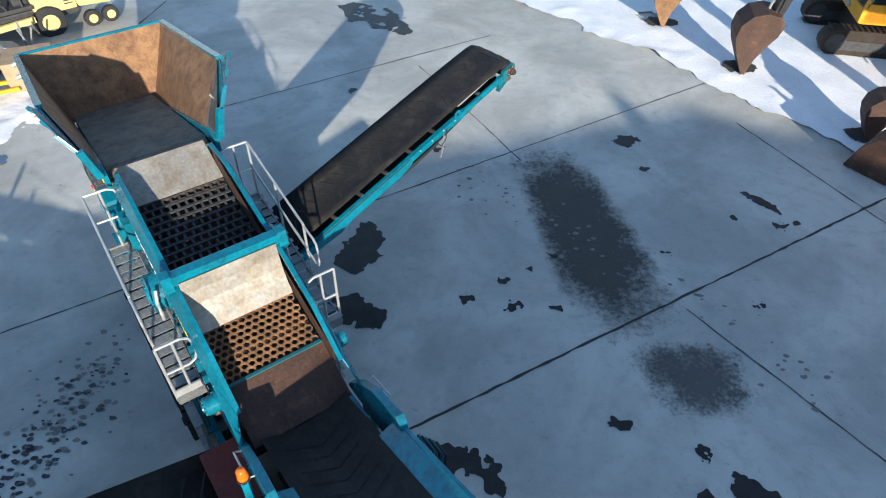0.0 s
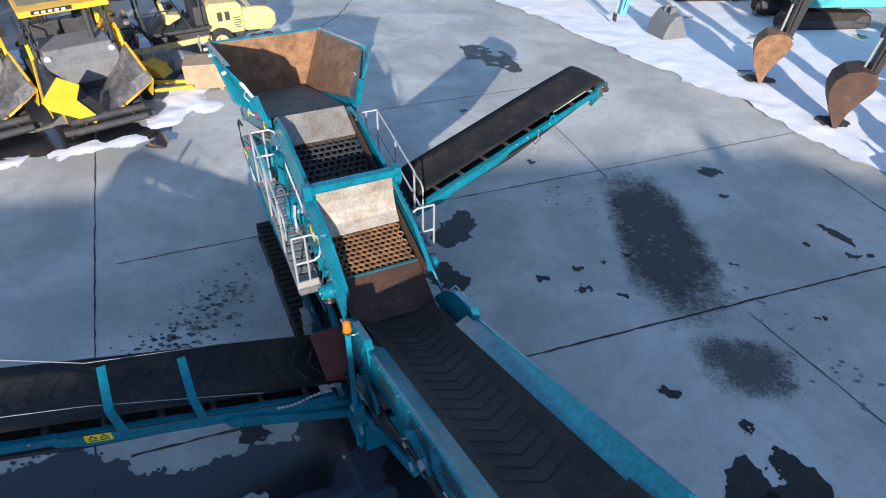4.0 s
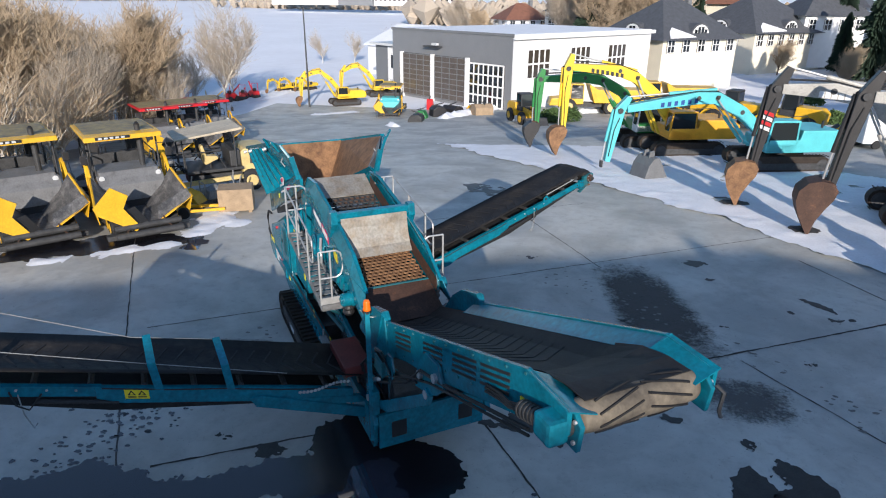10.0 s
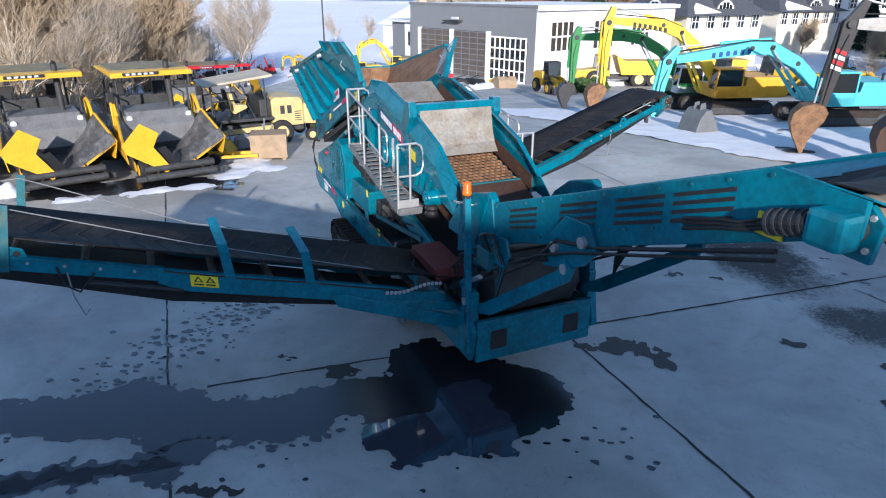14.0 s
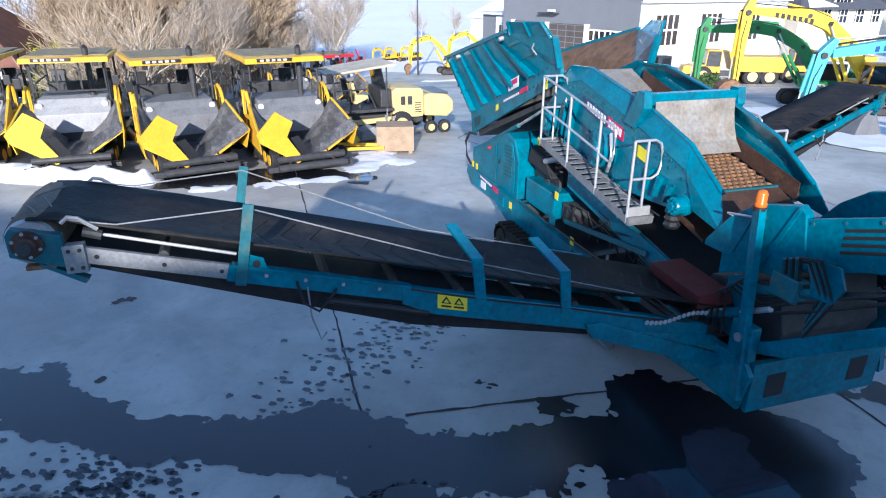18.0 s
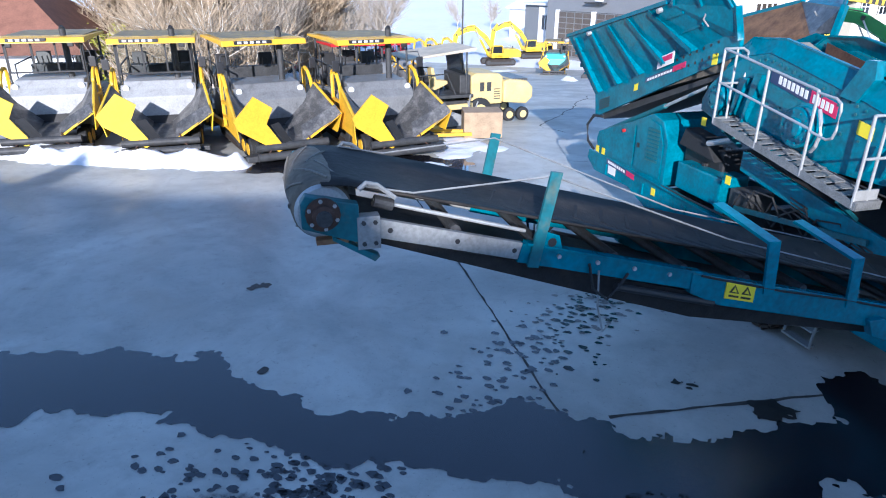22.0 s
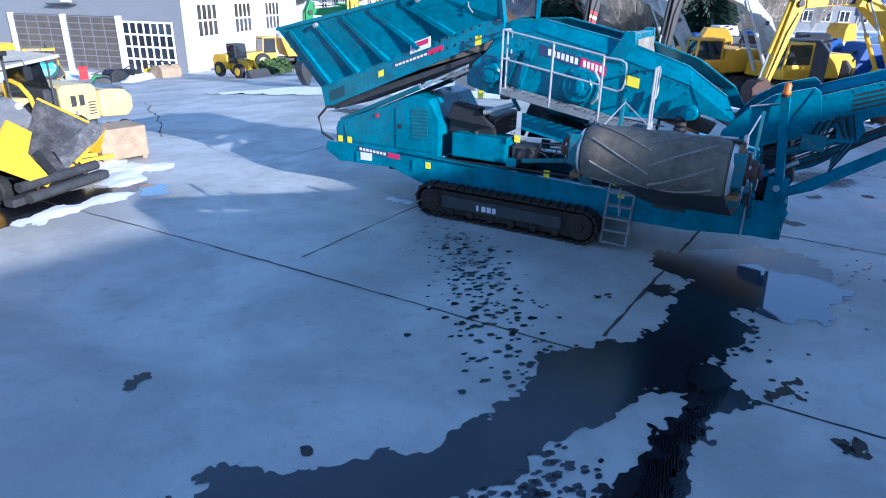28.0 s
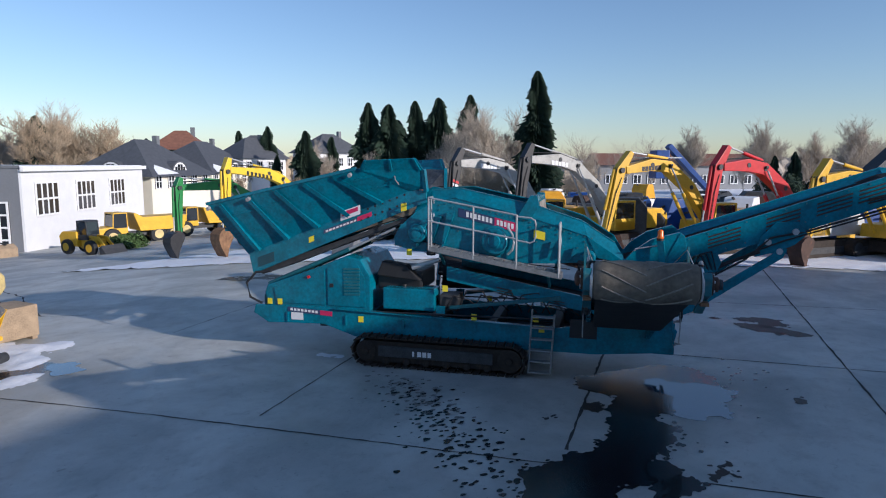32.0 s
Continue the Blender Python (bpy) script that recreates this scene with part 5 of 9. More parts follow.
# decals: plain bars in the colours of the print
def decal(name, mat, x0, x1, z0, z1, y, slope, parent=None, label=""):
    return part(name, prism([(x0, z0), (x0, z1), (x1, z1 + slope * (x1 - x0)), (x1, z0 + slope * (x1 - x0))], y - 0.004, y + 0.004), mat, parent or plant, label)


for s in (-1, 1):
    d = decal("name_strip", M["label_blue"], -1.9, -0.98, 3.90, 4.12, s * 0.926, -0.235, label="dark and magenta name strip with white lettering")
    decal("name_strip", M["magenta"], -0.975, -0.42, 3.68, 3.90, s * 0.926, -0.235)
    for k in range(7):
        decal("lettering", M["label_white"], -1.70 + k * 0.1, -1.635 + k * 0.1, 3.90 - k * 0.0235, 4.03 - k * 0.0235, s * 0.932, -0.235)
    for k in range(5):
        decal("lettering", M["label_white"], -0.92 + k * 0.09, -0.86 + k * 0.09, 3.715 - k * 0.021, 3.845 - k * 0.021, s * 0.932, -0.235)
    pl = decal("dealer_plate", M["label_white"], -5.03, -4.48, 3.72, 3.96, s * 1.10, 0.36, label="white dealer plate with a magenta mark")
    decal("mark", M["magenta"], -4.98, -4.54, 3.84, 3.95, s * 1.106, 0.36)
    decal("address_strip", M["label_blue"], -5.56, -4.6, 3.36, 3.46, s * 1.004, 0.37)
    for k in range(9):
        decal("lettering", M["label_white"], -5.5 + k * 0.1, -5.43 + k * 0.1, 3.40 + k * 0.037, 3.45 + k * 0.037, s * 1.01, 0.37)
    decal("maker_mark", M["magenta"], -4.6, -4.2, 3.715, 3.83, s * 1.004, 0.37)
    decal("maker_strip", M["label_blue"], -6.6, -5.65, 1.22, 1.35, s * 1.155, -0.05)
    decal("maker_mark", M["magenta"], -5.65, -5.3, 1.175, 1.30, s * 1.155, -0.05)
    for k in range(8):
        decal("lettering", M["label_white"], -6.52 + k * 0.105, -6.45 + k * 0.105, 1.255 - 0.005 * k, 1.32 - 0.005 * k, s * 1.16, -0.05)
    decal("info_plate", M["label_white"], -6.5, -6.15, 1.0, 1.2, s * 1.155, 0.02)
    for x, z in ((-7.2, 1.4), (-6.9, 1.4), (-4.55, 1.05), (-2.25, 2.0), (-1.5, 1.3), (0.05, 1.35), (-3.2, 2.9), (0.2, 1.1)):
        decal("warning_sticker", M["label_yellow"], x, x + 0.14, z, z + 0.16, s * (1.158 if z < 1.9 else 1.17), 0.0)
    decal("warning_sticker", M["label_yellow"], 0.0, 0.28, 3.42, 3.62, s * 0.93, -0.2)
    decal("warning_sticker", M["label_yellow"], -3.4, -3.25, 4.0, 4.2, s * 1.004, 0.2)
    decal("warning_sticker", M["label_yellow"], -6.0, -5.85, 3.1, 3.25, s * 1.004, 0.384)
for s in (-1, 1):
    y = s * 0.705
    sticker = part("warning_sticker", prism([(3.75, dz(3.75) - 0.18), (3.75, dz(3.75) + 0.0), (4.1, dz(4.1) + 0.0), (4.1, dz(4.1) - 0.18)], y - 0.006, y + 0.006), M["label_yellow"], tail, "yellow warning sticker with two black triangles")
    for x in (3.79, 3.94):
        part("triangle", prism([(x, dz(x) - 0.11), (x + 0.06, dz(x + 0.06) - 0.02), (x + 0.12, dz(x + 0.12) - 0.11)], y - 0.010, y + 0.010), M["black"], sticker)
        part("inner_triangle", prism([(x + 0.03, dz(x + 0.03) - 0.097), (x + 0.06, dz(x + 0.06) - 0.05), (x + 0.09, dz(x + 0.09) - 0.097)], y - 0.014, y + 0.014), M["label_yellow"], sticker)
        part("text_bar", prism([(x, dz(x) - 0.155), (x, dz(x) - 0.135), (x + 0.12, dz(x + 0.12) - 0.135), (x + 0.12, dz(x + 0.12) - 0.155)], y - 0.010, y + 0.010), M["black"], sticker)
part("warning_sticker", box(7.95, 8.2, -0.985, -0.965, 4.62, 4.8), M["label_yellow"], plant)


# ---- things on the yard ----
def standing(x, y, deg, dz=0.0):
    return Matrix.Translation((x, y, ground_z(x, y) + dz)) @ Matrix.Rotation(radians(deg), 4, "Z")


def crawler(root, x0, x1, y0, y1, h):
    """One crawler track: belt outline with cleats, frame and rollers."""
    tr = part("crawler_track", prism(stadium(x0, x1, 0.0, h, 8), y0, y1), M["track"], root, "muddy steel crawler track")
    for side in (y0, y1):
        o = -1 if side == y0 else 1
        part("track_frame", box(x0 + 0.45, x1 - 0.45, min(side, side + o * 0.03), max(side, side + o * 0.03), h * 0.25, h * 0.62), M["dark"], tr)
        for x in (x0 + h / 2, x1 - h / 2):
            part("sprocket", lathe([(h * 0.36, 0), (h * 0.36, o * 0.03), (h * 0.2, o * 0.05), (0, o * 0.05)], 16, "y", (x, side, h / 2)), M["dark"], tr)
    cle = bmesh.new()
    n = int((x1 - x0) / 0.2)
    for k in range(1, n):
        x = x0 + k * (x1 - x0) / n
        for z in (-0.0, h):
            box(x - 0.02, x + 0.02, y0 + 0.01, y1 - 0.01, z - (0.0 if z else 0.0), z + 0.03, cle)
    tagged(part("cleat_pattern", cle, M["track"], tr), kind="stuff")
    return tr


def cab(root, x0, x1, y0, y1, z0, z1, mat, glass=True, lean=0.12):
    c = part("cab", bmesh.new(), mat, root)
    base = z0 + (z1 - z0) * 0.28
    part("cab_base", prism([(x0, z0), (x0, base), (x1, base), (x1, z0)], y0, y1, bevel=0.04), mat, c)
    for x, d in ((x0, 0.03), (x1 - 0.09, -lean), ((x0 + x1) / 2 - 0.1, 0)):
        for y in (y0, y1 - 0.09):
            part("cab_pillar", beam((x + 0.045, y + 0.045, base), (x + 0.045 + d, y + 0.045, z1), 0.09, 0.09), mat, c)
    part("cab_roof", prism([(x0, z1 - 0.06), (x0 + 0.05, z1 + 0.06), (x1 - lean - 0.1, z1 + 0.06), (x1 - lean + 0.05, z1 - 0.06)], y0 - 0.03, y1 + 0.03, bevel=0.03), mat, c)
    if glass:
        for y in (y0 + 0.03, y1 - 0.05):
            part("window", box(x0 + 0.1, x1 - 0.14, y, y + 0.02, base + 0.03, z1 - 0.08), M["glass"], c)
        part("windscreen", sheet((x1 - 0.05, y0 + 0.1, base + 0.02), (x1 - 0.05, y1 - 0.1, base + 0.02), (x1 - lean - 0.05, y1 - 0.1, z1 - 0.06), (x1 - lean - 0.05, y0 + 0.1, z1 - 0.06), 0.02), M["glass"], c)
        part("rear_window", box(x0 + 0.03, x0 + 0.05, y0 + 0.12, y1 - 0.12, base + 0.1, z1 - 0.1), M["glass"], c)
    part("seat", box(x0 + 0.3, x0 + 0.85, (y0 + y1) / 2 - 0.25, (y0 + y1) / 2 + 0.25, base - 0.1, base + 0.5, bevel=0.08), M["black"], c)
    return c


def limb(points, widths, y0, y1):
    """A plated boom: an upper and a lower edge through points with half depths given, pushed from y0 to y1."""
    up, down = [], []
    for i, (x, z) in enumerate(points):
        a_ = Vector(points[max(i - 1, 0)])
        b_ = Vector(points[min(i + 1, len(points) - 1)])
        d = (b_ - a_).normalized()
        n = Vector((-d.y, d.x))
        up.append((x + n.x * widths[i], z + n.y * widths[i]))
        down.append((x - n.x * widths[i], z - n.y * widths[i]))
    return prism(up + down[::-1], y0, y1, bevel=0.025)


TIPS = []


def excavator(m, body_mat, label, boom, stick, bucket="rust", cab_mat=None, boom_mat=None, stick_mat=None, mark=None, size=1.0, stripe=False, house_mat=None, guard=False, bucket_turn=0.0):
    """A crawler excavator that faces its own +x. boom: points from foot to tip; stick: top, knuckle, lower end."""
    ex = thing("excavator", m, label, "excavator", group="excavators parked along the snow strip")
    boom_mat, stick_mat, cab_mat, house_mat = boom_mat or body_mat, stick_mat or boom_mat or body_mat, cab_mat or body_mat, house_mat or body_mat
    for s in (-1, 1):
        crawler(ex, -2.45, 2.45, s * 1.3 - 0.3, s * 1.3 + 0.3, 0.98)
    part("undercarriage", prism([(-1.2, 0.35), (-1.0, 0.95), (1.0, 0.95), (1.2, 0.35)], -1.05, 1.05, bevel=0.05), M["track"], ex)
    part("slew_ring", lathe([(0.75, 0.95), (0.75, 1.15), (0, 1.15)], 24, "z"), M["dark"], ex)
    hs = part("engine_house", prism([(-3.1, 1.2), (-3.25, 1.55), (-3.15, 2.2), (-2.8, 2.45), (-0.6, 2.45), (-0.5, 1.9), (1.3, 1.9), (1.4, 1.15)], -1.38, 1.38, bevel=0.06), house_mat, ex, "painted engine house and counterweight")
    part("counterweight", prism([(-3.25, 1.22), (-3.42, 1.6), (-3.3, 2.15), (-2.75, 2.3), (-2.7, 1.2)], -1.40, 1.40, bevel=0.12), house_mat, hs)
    for k in range(5):
        part("side_grille", box(-2.4, -1.6, -1.42, -1.39, 1.5 + k * 0.11, 1.55 + k * 0.11), M["dark"], hs)
    part("exhaust_pipe", rod((-2.2, 0.5, 2.4), (-2.2, 0.5, 2.85), 0.07, 10), M["black"], hs)
    part("handrail", tube([(-0.4, -1.3, 1.9), (-0.4, -1.3, 2.75), (-2.4, -1.3, 2.8), (-2.6, -1.3, 2.45)], 0.02, 6), M["dark"], hs)
    c = cab(ex, -0.35, 1.45, 0.42, 1.38, 1.2, 2.95, cab_mat)
    if guard:
        for k in range(9):
            part("guard_bar", beam((1.52, 0.46 + k * 0.11, 1.5), (1.42, 0.46 + k * 0.11, 3.0), 0.03, 0.03), M["black"], c)
    n = len(boom)
    w = [0.28, *[0.34] * (n - 2), 0.20]
    bo = part("boom", limb(boom, w, -0.28, 0.28), boom_mat, ex, "plated steel boom")
    st_ = part("stick", limb(stick, [0.14, 0.30, 0.15], -0.22, 0.22), stick_mat, ex)
    mid = Vector(boom[n // 2])
    foot = Vector(boom[0])
    for s in (-1, 1):
        a_, b_ = Vector((foot.x + 1.1, s * 0.42, foot.y - 0.45)), Vector((mid.x, s * 0.42, mid.y - 0.1))
        part("boom_cylinder", rod(a_, a_.lerp(b_, 0.6), 0.1, 12), boom_mat, bo)
        part("cylinder_rod", rod(a_.lerp(b_, 0.6), b_, 0.05, 10), M["galv"], bo)
    a_, b_ = Vector((mid.x, 0, mid.y + 0.45)), Vector((stick[0][0], 0, stick[0][1]))
    part("stick_cylinder", rod(a_, a_.lerp(b_, 0.55), 0.1, 12), boom_mat, bo)
    part("cylinder_rod", rod(a_.lerp(b_, 0.55), b_, 0.05, 10), M["galv"], bo)
    s0, s1 = Vector((stick[1][0], 0, stick[1][1])), Vector((stick[2][0], 0, stick[2][1]))
    out = Vector((1, 0, 0.15)) * 0.34
    part("bucket_cylinder", rod(s0 + out, (s0 + out).lerp(s1 + out, 0.62), 0.09, 12), stick_mat, st_)
    part("cylinder_rod", rod((s0 + out).lerp(s1 + out, 0.6), s1 + out * 0.9, 0.045, 10), M["galv"], st_)
    for x_, z_ in boom[1:-1]:
        for s in (-1, 1):
            part("boom_rib", lathe([(0.13, s * 0.28), (0.13, s * 0.31), (0, s * 0.31)], 12, "y", (x_, 0, z_)), M["dark"], bo)
    for s in (-1, 1):
        part("knuckle_pin", lathe([(0.15, s * 0.2), (0.15, s * 0.34), (0, s * 0.34)], 14, "y", (stick[1][0], 0, stick[1][1])), M["dark"], st_)
        a_, b_ = Vector((stick[1][0], s * 0.235, stick[1][1] - 0.4)), Vector((stick[2][0], s * 0.235, stick[2][1] + 0.3))
        part("stick_hose", tube([a_, a_.lerp(b_, 0.3) + Vector((0.12, s * 0.03, 0)), a_.lerp(b_, 0.7) + Vector((0.05, s * 0.03, 0)), b_], 0.025, 5), M["rubber"], st_)
        part("work_lamp", box(boom[2][0] - 0.1, boom[2][0] + 0.1, min(s * 0.3, s * 0.42), max(s * 0.3, s * 0.42), boom[2][1] + 0.0, boom[2][1] + 0.16, bevel=0.03), M["black"], bo)
    for y in (-0.15, 0.0, 0.15):
        part("hose", tube([(p[0], y, p[1] + 0.39) for p in boom[1:]] + [(stick[1][0] + 0.3, y, stick[1][1] + 0.1), (stick[1][0] + 0.35, y, stick[1][1] - 0.9)], 0.03, 5), M["rubber"], bo)
    part("link", beam(s1 + out * 0.9, s1 + Vector((0.3, 0, -0.35)), 0.3, 0.12), M["black"], st_)
    if stripe:
        for k in range(4):
            t0 = 0.35 + k * 0.06
            p = s0.lerp(s1, t0)
            part("warning_stripe", prism([(p.x - 0.2, p.z), (p.x - 0.2, p.z + 0.16), (p.x + 0.2, p.z + 0.3), (p.x + 0.2, p.z + 0.14)], -0.232, -0.222), M["red"] if k % 2 == 0 else M["label_white"], st_)
            part("warning_stripe", prism([(p.x - 0.2, p.z), (p.x - 0.2, p.z + 0.16), (p.x + 0.2, p.z + 0.3), (p.x + 0.2, p.z + 0.14)], 0.222, 0.232), M["red"] if k % 2 == 0 else M["label_white"], st_)
    if mark:
        p, q = Vector(boom[n // 2]), Vector(boom[-1])
        cnt, col = mark
        for s in (-1, 1):
            for k in range(cnt):
                u = 0.22 + k * 0.075
                r_ = p.lerp(q, u)
                d = (q - p).normalized()
                part("lettering", prism([(r_.x, r_.y - 0.13), (r_.x, r_.y + 0.13), (r_.x + d.x * 0.2, r_.y + 0.13 + d.y * 0.2), (r_.x + d.x * 0.2, r_.y - 0.13 + d.y * 0.2)], s * 0.285 - 0.004, s * 0.285 + 0.004), col, bo)
    if bucket:
        x, zb = stick[2]
        sc = zb / 1.5
        outer = [(-0.22, 0.02), (-0.05, 0.24), (0.30, 0.30), (0.66, 0.20), (0.90, -0.08), (0.94, -0.42), (0.82, -0.82), (0.62, -1.20), (0.46, -1.50)]
        mouth = [(0.36, -1.50), (0.26, -1.05), (0.06, -0.62), (-0.14, -0.30)]
        inner = [(px - 0.07 * (1 if px > 0.4 else 0.2), pz - (0.05 if pz > -0.3 else 0.0)) for px, pz in outer]
        hw = 0.44 * sc
        bm = prism([(x + px * sc, zb + pz * sc) for px, pz in outer[1:] + inner[:0:-1]], -hw, hw)
        bk = part("bucket", bm, M[bucket], st_, "worn digging bucket resting on its tip")
        for s in (-1, 1):
            part("side_plate", prism([(x + px * sc, zb + pz * sc) for px, pz in outer + mouth], s * hw - 0.03, s * hw + 0.03, bevel=0.012), M[bucket], bk)
        for k in range(4):
            y = -hw + 0.1 + k * (2 * hw - 0.2) / 3
            part("tooth", beam((x + 0.42 * sc, y, zb - 1.40 * sc), (x + 0.40 * sc, y, 0.0), 0.07, 0.1, up=(1, 0, 0)), M["rust_dark"], bk)
        for s in (-1, 1):
            part("ear", prism([(x - 0.25, zb + 0.12), (x, zb + 0.34), (x + 0.35, zb + 0.36), (x + 0.4, zb - 0.05)], s * 0.2 - 0.03, s * 0.2 + 0.03), M["rust_dark"], bk)
        tip = m @ Vector((x + 0.42 * sc, 0, 0))
        if tip.y < 36 and tip.x > -3:
            TIPS.append((tip.x, tip.y))
    return ex


FACE = 196.0
excavator(standing(10.9, 33.5, FACE), M["cyan"], "pale turquoise crawler excavator with its bucket taken off", [(0.9, 1.9), (2.6, 3.3), (4.2, 4.1), (5.3, 4.1), (9.35, 3.5)], [(9.25, 4.15), (9.75, 3.4), (10.2, 0.45)], bucket=None, mark=(6, M["blue"]), cab_mat=M["cyan"])
excavator(standing(6.2, 38.5, FACE), M["yellow_bright"], "yellow crawler excavator with a long boom and rusty bucket", [(0.7, 1.9), (2.2, 3.9), (3.6, 5.0), (4.8, 5.45), (7.95, 5.7)], [(7.95, 6.5), (8.2, 5.6), (8.25, 1.6)], mark=(7, M["black"]), cab_mat=M["orange_yellow"], house_mat=M["orange_yellow"])
excavator(standing(4.4, 42.3, FACE), M["green"], "green crawler excavator with a black bucket", [(0.7, 1.9), (2.2, 3.8), (3.9, 4.7), (5.2, 4.9), (8.2, 4.8)], [(8.2, 5.5), (8.4, 4.8), (8.5, 1.5)], bucket="black", cab_mat=M["white"], house_mat=M["green"])
excavator(standing(14.8, 22.8, 172), M["boom_pale"], "crawler excavator with a pale boom, striped black stick, rusty bucket", [(0.5, 1.9), (2.0, 3.9), (3.6, 5.0), (5.0, 5.3), (6.95, 5.3)], [(6.75, 6.2), (7.15, 5.3), (7.55, 1.75)], stripe=True, mark=(5, M["label_white"]), cab_mat=M["orange_yellow"], house_mat=M["orange_yellow"], stick_mat=M["black"])
excavator(standing(17.2, 19.1, 172), M["boom_pale"], "crawler excavator with a pale grey boom and a broad brown bucket", [(0.5, 1.9), (2.0, 3.9), (3.6, 5.1), (5.0, 5.5), (7.15, 5.5)], [(7.0, 6.4), (7.4, 5.5), (7.9, 1.85)], bucket="rust_dark", mark=(5, M["label_white"]), cab_mat=M["yellow"], house_mat=M["yellow"], stick_mat=M["black"])
excavator(standing(19.8, 13.85, 165), M["yellow"], "yellow crawler excavator with a caged cab and dark bucket", [(0.5, 1.9), (2.2, 3.9), (3.9, 5.1), (5.2, 5.2), (7.0, 4.9)], [(6.6, 5.9), (7.3, 4.9), (8.2, 1.3)], bucket="rust_dark", mark=(6, M["black"]), guard=True)
excavator(standing(22.8, 9.85, 165), M["red"], "red crawler excavator with its stick upright", [(0.5, 1.9), (2.2, 3.9), (3.9, 5.0), (5.2, 5.2), (7.0, 5.1)], [(6.6, 6.2), (7.3, 5.1), (7.9, 1.3)], bucket="rust_dark", cab_mat=M["yellow"], house_mat=M["light_grey"])
excavator(standing(25.6, 5.85, 165), M["yellow"], "yellow crawler excavator at the end of the row", [(0.5, 1.9), (2.2, 3.6), (3.9, 4.5), (5.2, 4.6), (7.0, 4.5)], [(6.6, 5.5), (7.3, 4.5), (7.9, 1.3)], bucket="rust_dark")

# loose buckets on the snow
for x, y, deg, mat, lab in ((3.4, 29.3, 30, "grey_boom", "blue-grey loose bucket standing on the snow"), (11.2, 14.4, -50, "rust_dark", "brown loose bucket lying at the snow's edge")):
    b = thing("loose_bucket", standing(x, y, deg, 0.02), lab, "bucket", group="loose buckets")
    part("shell", prism([(-0.75, 0.0), (-0.55, 0.75), (-0.25, 1.15), (0.05, 1.2), (0.25, 0.9), (0.55, 0.35), (0.75, 0.0)], -0.75, 0.75, bevel=0.04), M[mat], b)
    for s in (-1, 1):
        part("ear", prism([(-0.3, 1.1), (-0.25, 1.45), (0.0, 1.5), (0.1, 1.1)], s * 0.25 - 0.04, s * 0.25 + 0.04, bevel=0.01), M[mat], b)


